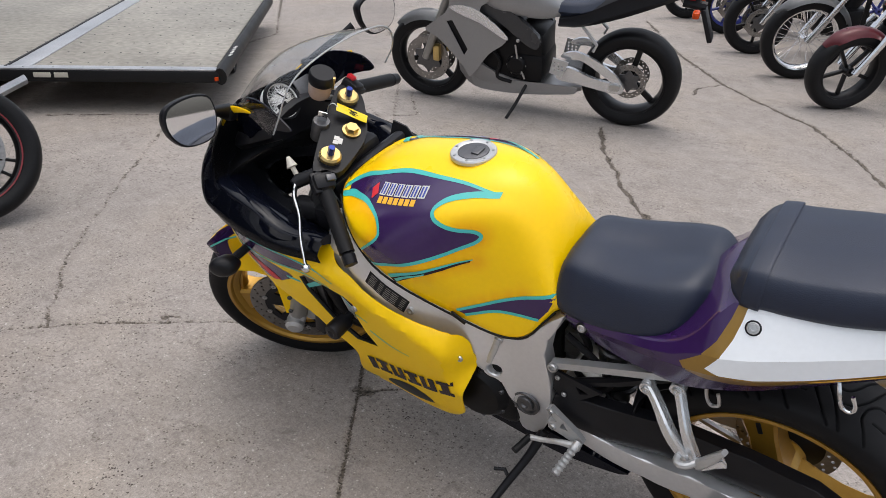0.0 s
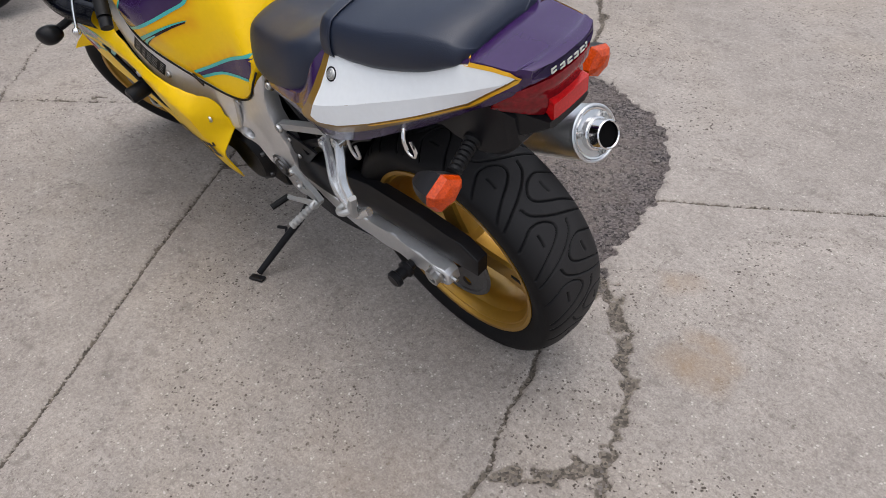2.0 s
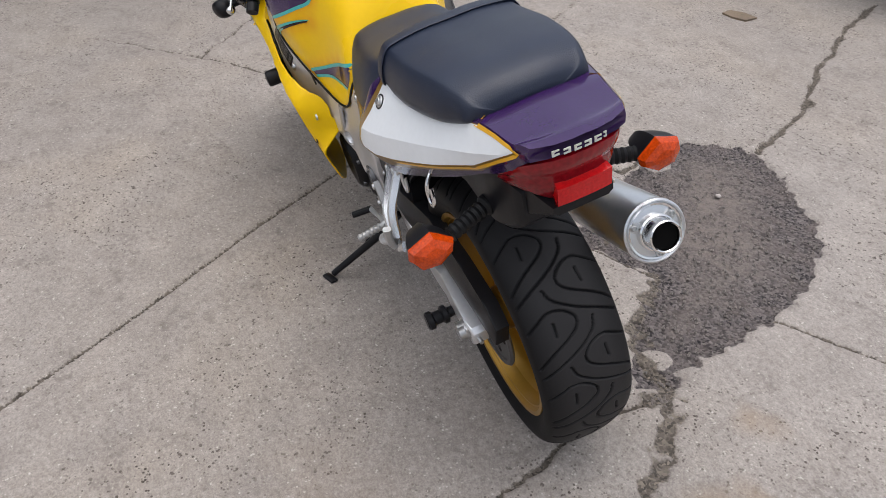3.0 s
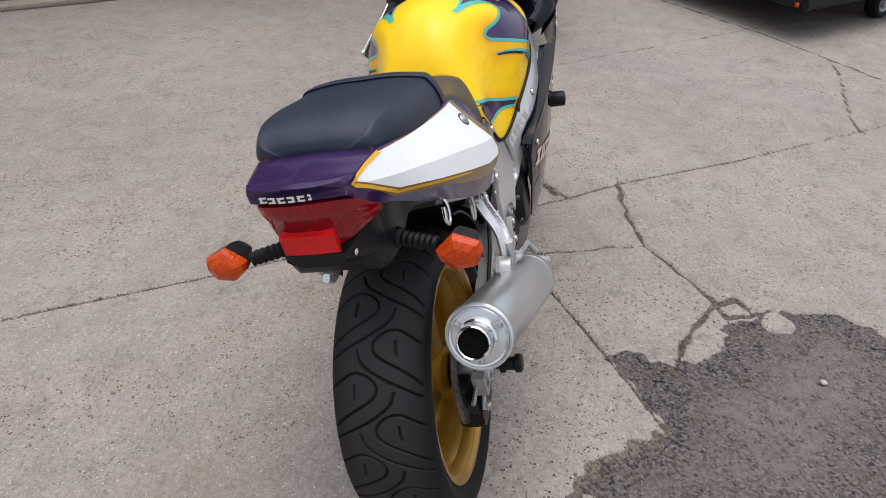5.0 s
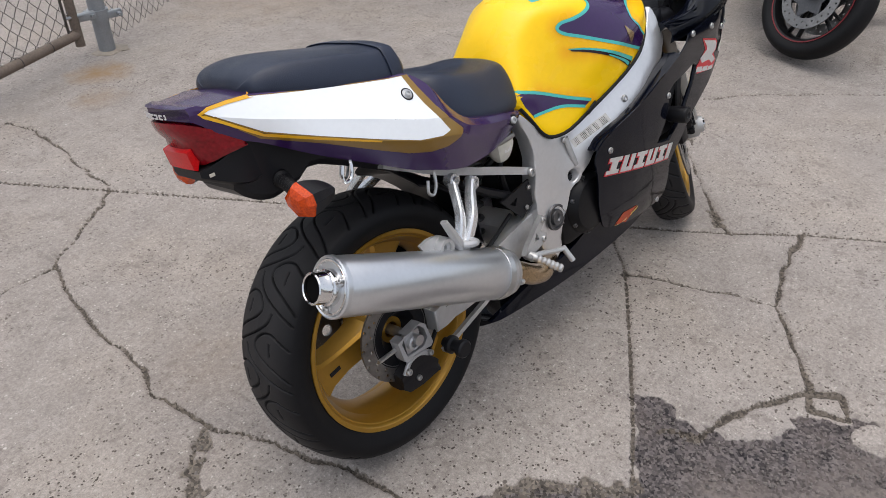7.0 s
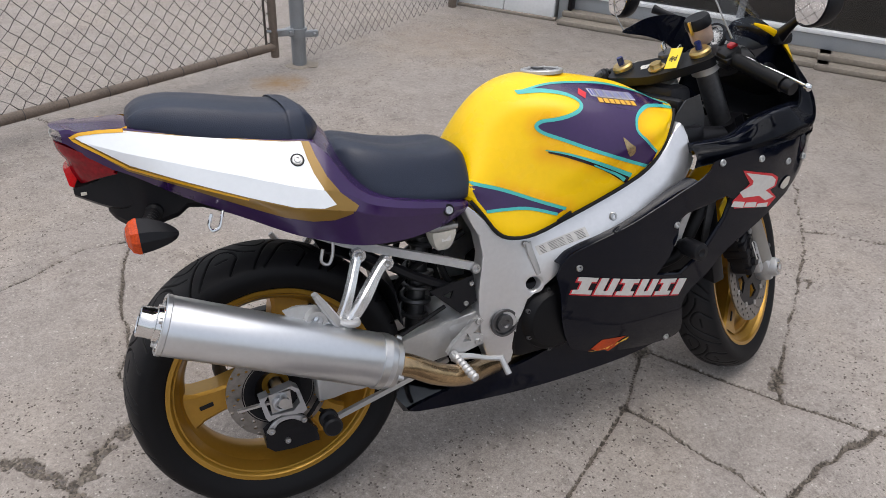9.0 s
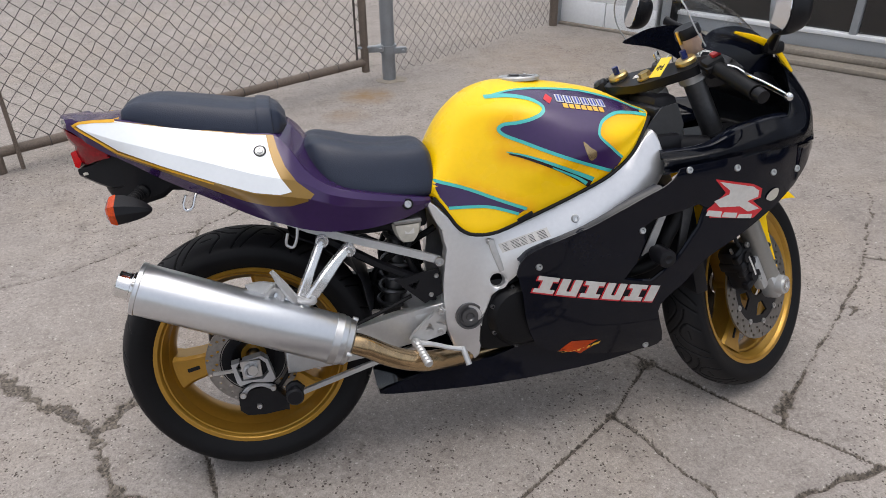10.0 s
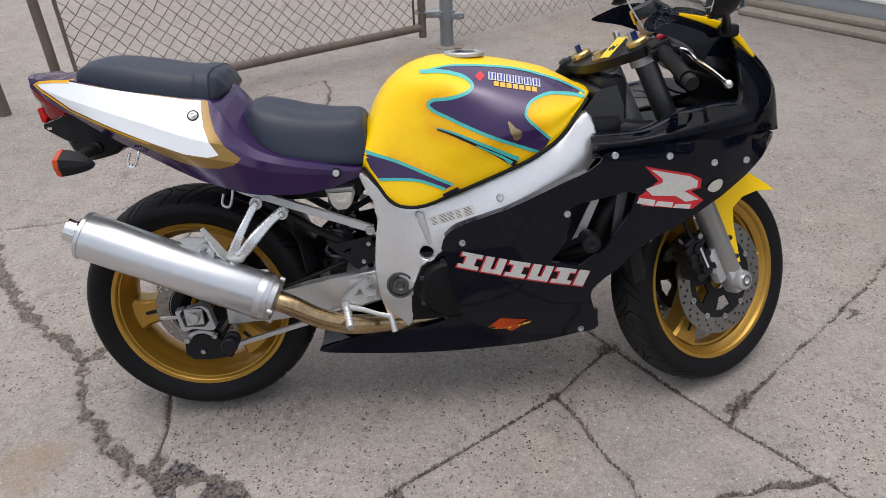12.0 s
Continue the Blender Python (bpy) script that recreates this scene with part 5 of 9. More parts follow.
under_ob = part("undertail", loft(under, 3, 1), M_DARK, BIKE, "black plastic undertail", angle=30)
HEX = ((-0.034, 0.003), (-0.004, 0.029), (0.033, 0.013), (0.036, -0.004), (0.025, -0.026), (-0.006, -0.030), (-0.030, -0.012))
for s in (1, -1):
    pts = [Vector((-0.160, s * 0.082, 0.776)).lerp(Vector((-0.182, s * 0.158, 0.768)), k / 16) for k in range(17)]
    stalk = part("signal_stalk", tube(pts, 0, 14, radii=[(0.017 if k < 3 else 0.0125 if k % 2 else 0.0145) - 0.0001 * k for k in range(17)]), M_RUBBER, BIKE, "ribbed rubber signal stalk")
    yc, zc = (0.194, 0.772) if s > 0 else (-0.188, 0.766)
    shape = lambda x, k, dz=0.0, dy=0.0: [(x, yc + s * (o * k + dy), zc + u * k + dz) for o, u in HEX]
    hb = loft([shape(-0.130, 0.10, -0.008), shape(-0.136, 0.34, -0.007), shape(-0.152, 0.66, -0.004), shape(-0.176, 0.92, -0.001), shape(-0.196, 1.02)], 3, 1)
    ind = part("turn_signal", hb, M_DARK, BIKE, "rear turn signal with black body and orange lens", angle=25)
    lens = loft([shape(-0.195, 1.03), shape(-0.199, 1.03), shape(-0.2085, 0.90), shape(-0.2155, 0.52), shape(-0.2185, 0.08)], 1, 1)
    lob = part("lens", lens, M_ORANGE, ind, "orange faceted lens", angle=8)
    part("lens_screw", bolt((-0.1985, yc - s * 0.026, zc + 0.004), (-1, -s * 0.4, 0), 0.0035, 0.002), M_STEEL, lob)

# ---- frame ----
def frame_y(x, z):
    base = interp(x, [(0.44, 0.128), (0.50, 0.138), (0.60, 0.152), (0.68, 0.180), (0.75, 0.206), (0.85, 0.218), (0.93, 0.212), (1.0, 0.198), (1.04, 0.182)])
    tilt = min(max((x - 0.56) / 0.12, 0.0), 1.0) * (z - interp(x, [(0.60, 0.545), (0.75, 0.600), (0.90, 0.675), (1.0, 0.740)]))
    return base - 0.02 * max(0.0, 0.40 - z) / 0.15 - 0.34 * max(tilt, -0.02)


FRAME = [(0.447, 0.694), (0.485, 0.660), (0.515, 0.620), (0.545, 0.595), (0.585, 0.590), (0.623, 0.599), (0.677, 0.624), (0.744, 0.653), (0.811, 0.682), (0.877, 0.711), (0.915, 0.734), (0.945, 0.756), (0.968, 0.779), (0.984, 0.794), (0.995, 0.797), (1.004, 0.788), (1.010, 0.772), (1.015, 0.752), (1.022, 0.705), (0.992, 0.668), (0.940, 0.640), (0.874, 0.606), (0.800, 0.572), (0.739, 0.545), (0.670, 0.512), (0.632, 0.470), (0.590, 0.437), (0.566, 0.380), (0.560, 0.320), (0.556, 0.272), (0.545, 0.260), (0.520, 0.260), (0.500, 0.285), (0.484, 0.330), (0.474, 0.400), (0.476, 0.476), (0.490, 0.560), (0.482, 0.610), (0.460, 0.655)]
for s in (1, -1):
    beam = part("frame_beam", shell(FRAME, [circle(0.605, 0.475, 0.017, 16)], frame_y, 0.040, s, 0.022, edge=0.006), M_FRAME, BIKE, "cast aluminium frame beam and pivot plate", angle=32)
    piv = lathe([(0.0, 0.006), (0.008, 0.006), (0.011, 0.010), (0.020, 0.010), (0.022, 0.002), (0.027, 0.002), (0.029, 0.007), (0.034, 0.007), (0.035, 0.0)], 28, "y", at=(0.533, 0.0, 0.388))
    if s < 0:
        bmesh.ops.scale(piv, vec=(1, -1, 1), verts=piv.verts)
    part("pivot_bolt", moved(piv, Matrix.Translation((0, s * 0.1405, 0))), M_IRON, beam)
    part("frame_rib", tube([(0.594, s * 0.155, 0.578), (0.600, s * 0.158, 0.55), (0.617, s * 0.162, 0.50)], 0.008, 10, flat=0.6, smooth=3), M_ALU, beam)
    part("frame_bolt", bolt((0.590, s * 0.152, 0.574), (0, s, 0), 0.008, 0.004), M_STEEL, beam)
    part("side_cap", lathe([(0.0, 0.0), (0.017, 0.0)], 16, at=(0.605, s * 0.125, 0.475)), M_DARK, beam)
    fb_tree = bvh_of(beam)
    stick = [(0.620, 0.543), (0.728, 0.580), (0.721, 0.601), (0.612, 0.564)] if s < 0 else [(0.800, 0.612), (0.900, 0.664), (0.888, 0.692), (0.788, 0.640)]
    so = part("sticker", decal(fb_tree, stick, s, 0.0006, 0.012), M_WHITEP if s < 0 else M_DARK, beam, "printed warning sticker")
    wr = bmesh.new()
    a, b, c, d = [Vector(p) for p in stick]
    for r in range(6):
        for k in range(5):
            u0, u1 = 0.06 + 0.18 * k, 0.06 + 0.18 * k + 0.10 + 0.06 * ((r * 3 + k * 5) % 3) / 2
            v0, v1 = 0.10 + 0.14 * r, 0.10 + 0.14 * r + 0.045
            decal(fb_tree, [tuple((a.lerp(b, u)).lerp(d.lerp(c, u), v)) for u, v in ((u0, v0), (u1, v0), (u1, v1), (u0, v1))], s, 0.0011, 0.02, bm=wr)
    part("sticker_writing", wr, M_DARK if s < 0 else M_GREY, so)
    part("beam_bolt", bolt((0.785, s * 0.208, 0.618), (0, s, 0.2), 0.010, 0.006), M_STEEL, beam)
    # thin trim between tank and frame
    trim = [tuple((x, s * (interp(x, [(0.47, 0.128), (0.53, 0.146), (0.6, 0.160), (0.7, 0.188), (0.8, 0.209), (0.9, 0.208), (0.97, 0.176), (1.0, 0.14)])), z)) for x, z in ((0.470, 0.690), (0.495, 0.655), (0.525, 0.610), (0.560, 0.594), (0.610, 0.597), (0.677, 0.626), (0.744, 0.655), (0.811, 0.684), (0.877, 0.713), (0.935, 0.752), (0.975, 0.797), (1.004, 0.822))]
    part("tank_trim", tube(trim, 0.0026 if s > 0 else 0.0045, 8, smooth=3), M_RUBBER, tank)
    part("tank_pad", box((0.040, 0.004, 0.012), (0.672, s * 0.186, 0.631), bevel=0.0015, turn=Euler((0, radians(-23), 0)).to_matrix().to_4x4()), M_DARK, tank)
    # seat rail
    rail = part("subframe_rail", tube([(0.475, s * 0.122, 0.535), (0.40, s * 0.122, 0.566), (0.30, s * 0.122, 0.606), (0.18, s * 0.122, 0.655), (0.05, s * 0.105, 0.72)], 0.0125, 4, up=(0, 0.7, 0.7)), M_ALU, BIKE, "square aluminium seat rail")
    part("rail_bolt", bolt((0.470, s * 0.132, 0.535), (0, s, 0), 0.012, 0.008), M_STEEL, rail)
    part("lower_stay", tube([(0.47, s * 0.105, 0.46), (0.33, s * 0.105, 0.54), (0.20, s * 0.105, 0.63)], 0.011, 6), M_DARK, BIKE)
    part("clutch_plate", plate([(0.36, 0.50), (0.47, 0.515), (0.475, 0.45), (0.43, 0.43), (0.40, 0.46)], 0.006, lambda u, v, w: (u, s * 0.12 + w, v), bevel=0.001, holes=[[(0.39, 0.482), (0.42, 0.49), (0.41, 0.47)]]), M_DARK, BIKE)
    bb = bolt((0.462, s * 0.125, 0.498), (0, s, 0), 0.006, 0.004)
    bb = bolt((0.446, s * 0.125, 0.452), (0, s, 0), 0.006, 0.004, bb)
    part_each("plate_bolt", bb, M_STEEL, BIKE)
part("head_stock", tube([(1.074 + 0.012, 0, 0.862), (1.074 + 0.075, 0, 0.72)], 0.035, 20), M_ALU, BIKE)
part("cross_brace", box((0.08, 0.34, 0.06), (1.04, 0, 0.75), bevel=0.015), M_DARK, BIKE)

# ---- engine and inner parts ----
eng = box((0.34, 0.30, 0.20), (0.72, 0, 0.38), bevel=0.03)
box((0.22, 0.26, 0.26), (0.83, 0, 0.50), bm=eng, bevel=0.03, turn=Euler((0, radians(20), 0)).to_matrix().to_4x4())
box((0.20, 0.22, 0.10), (0.74, 0, 0.28), bm=eng, bevel=0.03)
engine = part("engine", eng, M_ENGINE, BIKE, "black engine block")
for s in (1, -1):
    cov = lathe([(0.0, 0.030), (0.040, 0.030), (0.068, 0.026), (0.082, 0.012), (0.086, 0.0)], 36, at=(0, 0, 0))
    if s < 0:
        bmesh.ops.scale(cov, vec=(1, -1, 1), verts=cov.verts)
    part("engine_cover", moved(cov, Matrix.Translation((0.660, s * 0.145, 0.375))), M_ENGINE, engine)
    bb = None
    for k in range(7):
        a = 2 * math.pi * k / 7
        bb = bolt((0.660 + 0.079 * math.cos(a), s * 0.155, 0.375 + 0.079 * math.sin(a)), (0, s, 0), 0.006, 0.008, bb)
    part_each("cover_bolt", bb, M_IRON, engine)
fins = None
for k in range(14):
    fins = box((0.20, 0.27, 0.003), (0.845, 0, 0.41 + 0.014 * k), bm=fins, turn=Euler((0, radians(20), 0)).to_matrix().to_4x4())
part_each("cooling_fin", fins, M_ENGINE, engine)
part("radiator", box((0.035, 0.40, 0.26), (1.10, 0, 0.50), bevel=0.006, turn=Euler((0, radians(-12), 0)).to_matrix().to_4x4()), M_DARK, BIKE, "black radiator behind the fairing")
for s in (1, -1):
    part("radiator_pipe", tube([(1.07, s * 0.19, 0.60), (1.03, s * 0.195, 0.54), (1.0, s * 0.18, 0.47), (0.93, s * 0.15, 0.44)], 0.016, 12, smooth=5), M_RUBBER, BIKE)
    part("fairing_stay", plate([(0.955, 0.50), (0.985, 0.515), (1.02, 0.60), (1.035, 0.625), (1.02, 0.63), (0.99, 0.575)], 0.004, lambda u, v, w: (u, s * 0.205 + w, v), bevel=0.001), M_ALU, BIKE)
    part("fairing_strut", plate([(1.045, 0.49), (1.06, 0.49), (1.082, 0.60), (1.084, 0.63), (1.06, 0.625)], 0.006, lambda u, v, w: (u, s * 0.212 + w, v), bevel=0.0015), M_IRON, BIKE)
hoses = None
for k, pts in enumerate(([(0.47, 0.05, 0.62), (0.42, 0.06, 0.55), (0.45, 0.05, 0.45), (0.40, 0.02, 0.38)], [(0.44, -0.08, 0.63), (0.40, -0.10, 0.56), (0.43, -0.09, 0.48), (0.46, -0.08, 0.42)], [(0.48, -0.06, 0.60), (0.35, -0.03, 0.52), (0.33, 0.02, 0.45), (0.42, 0.05, 0.40)], [(0.46, 0.09, 0.60), (0.38, 0.10, 0.56), (0.36, 0.08, 0.48), (0.44, 0.08, 0.42)])):
    hoses = tube(pts, 0.008, 8, hoses, smooth=6)
part_each("hose", hoses, M_RUBBER, BIKE)
shock = tube([(0.40, 0, 0.62), (0.36, 0, 0.36)], 0.022, 16)
coil = [(0.40 - 0.04 * t + 0.034 * math.cos(40 * t), 0.034 * math.sin(40 * t), 0.60 - 0.22 * t) for t in (k / 100 for k in range(101))]
tube(coil, 0.006, 6, shock)
part("rear_shock", shock, M_IRON, BIKE)
part("battery_tray", box((0.22, 0.17, 0.10), (0.35, 0, 0.66), bevel=0.012), M_DARK, BIKE)
part("inner_guard", loft([[(x, w, z), (x - 0.01, w * 0.7, z + 0.03), (x - 0.015, 0, z + 0.036), (x - 0.01, -w * 0.7, z + 0.03), (x, -w, z), (x + 0.02, 0, z + 0.01)] for x, w, z in ((0.30, 0.105, 0.42), (0.28, 0.105, 0.52), (0.20, 0.105, 0.60), (0.14, 0.100, 0.632))], 4, 3), M_DARK, BIKE, "black inner mudguard")
for s in (-1,):
    pot = loft([[(0.405 + dx * w, -0.105 + dy * w * 0.7, z) for dx, dy in ((-1, -1), (1, -1), (1, 1), (-1, 1))] for z, w in ((0.588, 0.012), (0.600, 0.020), (0.622, 0.027), (0.634, 0.028))], 3, 2)
    pt = part("rear_fluid_pot", pot, M_PALE, BIKE, "pale rear brake fluid pot")
    part("pot_cap", box((0.068, 0.046, 0.012), (0.405, -0.105, 0.641), bevel=0.004), M_GREY, pt)
    part("pot_label", box((0.022, 0.001, 0.014), (0.408, -0.1262, 0.618)), M_WHITEP, pt)

# ---- swingarm, chain, rear brake ----
def arm_side(s):
    up = [(0.545, 0.430), (0.460, 0.420), (0.360, 0.407), (0.250, 0.389), (0.150, 0.368), (0.060, 0.359), (-0.045, 0.359)]
    lo = [(-0.060, 0.346), (-0.060, 0.321), (-0.045, 0.308), (0.060, 0.306), (0.150, 0.306), (0.250, 0.309), (0.360, 0.323), (0.460, 0.342), (0.545, 0.350)]
    if s > 0:
        up = [(0.545, 0.410), (0.460, 0.376), (0.360, 0.344), (0.250, 0.342), (0.150, 0.355), (0.060, 0.361), (-0.024, 0.359)]
        lo = [(-0.034, 0.348), (-0.034, 0.319), (-0.024, 0.308), (0.060, 0.298), (0.150, 0.287), (0.250, 0.282), (0.360, 0.288), (0.460, 0.325), (0.545, 0.350)]
    else:
        up = up[:5] + [(0.085, 0.360)]
        lo = [(0.085, 0.306)] + lo[4:]
    return up + lo


for s in (1, -1):
    sw_y = lambda x, z: interp(x, [(-0.06, 0.132), (0.05, 0.130), (0.15, 0.122), (0.30, 0.122), (0.46, 0.118), (0.55, 0.110)])
    arm = part("swingarm", shell(arm_side(s), [[(-0.020, 0.343), (0.03, 0.343), (0.03, 0.324), (-0.020, 0.324)]] if s > 0 else (), sw_y, 0.034, s, 0.03, edge=0.006), M_POLARM if s > 0 else M_ALU, BIKE, "polished aluminium swingarm side")
    if s > 0:
        blk = box((0.036, 0.014, 0.036), (0.002, s * 0.130, 0.333), bevel=0.003)
        lathe([(0.010, -0.008), (0.017, -0.008), (0.017, 0.008), (0.010, 0.008)], 18, bm=blk, at=(0.0, s * 0.142, 0.333), closed=True)
        part("axle_block", blk, M_STEEL, arm)
    else:
        end = [(-0.040, 0.357), (0.030, 0.369), (0.044, 0.357), (0.055, 0.305), (0.046, 0.298), (0.000, 0.306), (-0.027, 0.300), (-0.033, 0.310)]
        ap = part("axle_plate", plate(end, 0.026, lambda u, v, w: (u, -0.124 + w, v), holes=[[(-0.030, 0.348), (-0.020, 0.361), (0.025, 0.364), (0.038, 0.350), (0.042, 0.325), (0.027, 0.310), (-0.022, 0.312)]], bevel=0.003), M_CASTGREY, arm, "cast axle plate with adjuster slot")
        part("adjuster_back", plate([(-0.038, 0.347), (0.034, 0.360), (0.052, 0.300), (-0.030, 0.301)], 0.004, lambda u, v, w: (u, -0.113 + w, v)), M_DARK, ap)
        nut = lathe([(0.0, 0.000), (0.0085, 0.000), (0.0100, 0.008), (0.0135, 0.009), (0.0165, 0.006), (0.0175, -0.002), (0.0175, -0.012)], 24)
        bmesh.ops.scale(nut, vec=(1, -1, 1), verts=nut.verts)
        nx_, nz_ = 0.002, 0.335
        part("axle_nut", moved(nut, Matrix.Translation((nx_, -0.134, nz_))), M_CASTGREY, ap)
        part("axle_block", plate([(nx_ + a, nz_ + b) for a, b in ((-0.022, 0.024), (0.024, 0.022), (0.024, -0.020), (-0.020, -0.022))], 0.010, lambda u, v, w: (u, -0.127 + w, v), holes=[circle(nx_, nz_, 0.010, 16)], bevel=0.002), M_STEEL, ap)
        part("bracket_arm", flat_bar([(-0.030, -0.122, 0.263), (-0.009, -0.122, 0.286), (0.021, -0.122, 0.289), (0.048, -0.122, 0.275)], (0.012, 0.011, 0.011, 0.014), 0.008, (0, -1, 0)), M_CASTGREY, ap)
        part_each("plate_screw", bolt((0.046, -0.130, 0.279), (0, -1, 0), 0.007, 0.006, bolt((-0.025, -0.130, 0.272), (0, -1, 0), 0.008, 0.006)), M_STEEL, ap)
    part("adjuster_bolt", tube([(0.02, s * 0.118, 0.333), (-0.048 if s > 0 else -0.085, s * 0.118, 0.333)], 0.005, 6), M_STEEL, arm)
    sp = lathe([(0.0, 0.0), (0.012, 0.0), (0.012, 0.012), (0.021, 0.016), (0.021, 0.026), (0.015, 0.030), (0.015, 0.046), (0.021, 0.050), (0.021, 0.060), (0.017, 0.064), (0.0, 0.064)], 24)
    if s < 0:
        bmesh.ops.scale(sp, vec=(1, -1, 1), verts=sp.verts)
    part("paddock_spool", moved(sp, Matrix.Translation((0.095, s * 0.128, 0.298 if s > 0 else 0.275))), M_DARK, BIKE, "black paddock stand bobbin")
part("swingarm_bridge", box((0.10, 0.24, 0.06), (0.44, 0, 0.385), bevel=0.015), M_ALU, BIKE)
chain = [(0.108 * math.cos(a), 0.108 * math.sin(a)) for a in [radians(90 + 180 * k / 14) for k in range(15)]]
loop_pts = [(0.56, 0.090, 0.415)] + [(RW.x + x, 0.078, RW.z + z) for x, z in chain] + [(0.56, 0.090, 0.350)]
part("chain", tube(loop_pts, 0.009, 6, flat=0.7), M_IRON, BIKE, "dark drive chain")
guardp = [(0.47, 0.435), (0.40, 0.452), (0.22, 0.462), (0.05, 0.462), (-0.070, 0.454), (-0.118, 0.436), (-0.114, 0.392), (-0.06, 0.388), (0.06, 0.378), (0.22, 0.366), (0.34, 0.346), (0.42, 0.346), (0.485, 0.364)]
part("chain_guard", shell(guardp, (), lambda x, z: 0.112 + 0.018 * min(1.0, max(0.0, (x - 0.22) / 0.14)) - 0.2 * abs(z - 0.40), 0.028, 1, 0.03, edge=0.003), M_DARK, BIKE, "matt black chain guard")
cal = loft([[(x, -0.088 + dy, z + dz * h) for dy, dz in ((-0.028, -0.7), (-0.028, 0.7), (0, 1), (0.02, 0.7), (0.02, -0.7), (0, -1))] for x, z, h in ((-0.038, 0.240, 0.020), (-0.005, 0.244, 0.034), (0.036, 0.244, 0.036), (0.061, 0.230, 0.028), (0.075, 0.214, 0.012))], 3, 2)
rcal = part("rear_caliper", cal, M_DARK, BIKE, "black rear brake caliper")
part("caliper_bracket", plate([(-0.036, 0.257), (-0.006, 0.276), (0.021, 0.279), (0.052, 0.264), (0.075, 0.237), (0.064, 0.209), (0.017, 0.206), (-0.023, 0.211), (-0.039, 0.227)], 0.012, lambda u, v, w: (u, -0.112 + w, v), bevel=0.003), M_DARK, rcal, "black caliper carrier")
bb = bolt((0.007, -0.119, 0.232), (0, -1, 0), 0.007, 0.006)
part_each("bracket_bolt", bb, M_STEEL, rcal)
part("torque_arm", tube([(0.10, -0.112, 0.243), (0.27, -0.112, 0.286), (0.40, -0.105, 0.312)], 0.008, 4, up=(0, 0.7, 0.7)), M_ALU, BIKE)
part("rear_brake_hose", tube([(0.06, -0.11, 0.27), (0.14, -0.12, 0.36), (0.30, -0.118, 0.415), (0.40, -0.11, 0.45)], 0.005, 8, smooth=6), M_RUBBER, BIKE)

# ---- exhaust ----
can_a, can_b = Vector((-0.190, -0.188, 0.592)), Vector((0.222, -0.214, 0.408))
can_d = (can_b - can_a).normalized()
CAN = Matrix.Translation(can_a) @ can_d.to_track_quat('Z', 'Y').to_matrix().to_4x4()
LC = (can_b - can_a).length
sil = part("silencer", moved(lathe([(0.030, -0.001), (0.048, -0.001), (0.0545, 0.002), (0.0565, 0.008), (0.0565, LC - 0.004), (0.054, LC), (0.02, LC)], 56, "z"), CAN), M_CAN, BIKE, "brushed aluminium exhaust silencer")
part("end_cap", moved(lathe([(0.028, 0.006), (0.0400, 0.0055), (0.0440, 0.003), (0.0465, -0.004), (0.0500, -0.0045), (0.0515, -0.001), (0.028, 0.010)], 48, "z", closed=True), CAN), M_CHROME, sil, "dished polished end cap")
part("outlet", moved(lathe([(0.0245, 0.03), (0.0245, -0.040), (0.0265, -0.042), (0.0290, -0.040), (0.0290, -0.022), (0.0300, -0.020), (0.0300, -0.014), (0.0330, -0.012), (0.0340, 0.0), (0.030, 0.006)], 40, "z"), CAN), M_CHROME, sil, "polished exhaust outlet")
# near-black colour puts the shade of the hollow outlet into the bore
part("outlet_bore", moved(lathe([(0.0, 0.10), (0.0238, 0.10), (0.0238, -0.034)], 28, "z"), CAN), M_BOREBLACK, sil, "black exhaust bore with its inner shade in the colour")
for k in range(3):
    a = 2.1 * k + 0.5
    tab = plate([(0.024, -0.011), (0.044, -0.008), (0.047, 0.0), (0.044, 0.008), (0.024, 0.011)], 0.004, lambda u, v, w: (u, v, -0.003 + w), bevel=0.001)
    part("cap_tab", moved(moved(tab, Matrix.Rotation(a, 4, 'Z')), CAN), M_STEEL, sil)
part("can_rim", moved(lathe([(0.0515, -0.002), (0.0545, -0.004), (0.0575, -0.002), (0.0578, 0.006), (0.0560, 0.008), (0.0520, 0.004)], 56, "z", closed=True), CAN), M_CAN, sil, "rolled rim of the silencer")
bb = None
for k in range(3):
    a = 2.1 * k + 0.5
    bb = bolt((0.041 * math.cos(a), 0.041 * math.sin(a), -0.005), (0, 0, -1), 0.0055, 0.005, bb)
part_each("cap_rivet", moved(bb, CAN), M_STEEL, sil)
part("clamp_band", moved(lathe([(0.056, LC - 0.030), (0.0585, LC - 0.030), (0.0585, LC - 0.014), (0.056, LC - 0.014)], 48, "z", closed=True), CAN), M_STEEL, sil)
part("front_cone", moved(lathe([(0.0545, LC - 0.002), (0.052, LC + 0.012), (0.046, LC + 0.016), (0.022, LC + 0.018)], 40, "z"), CAN), M_STEEL, sil)
bb = None
for k in range(3):
    a = 2.1 * k + 1.2
    bb = bolt((0.052 * math.cos(a), 0.052 * math.sin(a), LC + 0.006), (0, 0, 1), 0.007, 0.012, bb)
part_each("cone_bolt", moved(bb, CAN), M_STEEL, sil)
part("link_pipe", tube([can_b, can_b + can_d * 0.05, Vector((0.33, -0.208, 0.345)), Vector((0.40, -0.185, 0.310)), Vector((0.47, -0.14, 0.285)), Vector((0.56, -0.09, 0.262)), Vector((0.70, -0.06, 0.250))], 0.025, 18, smooth=5, flat=1.0), M_BRONZE, BIKE, "heat-tinted steel exhaust link pipe")

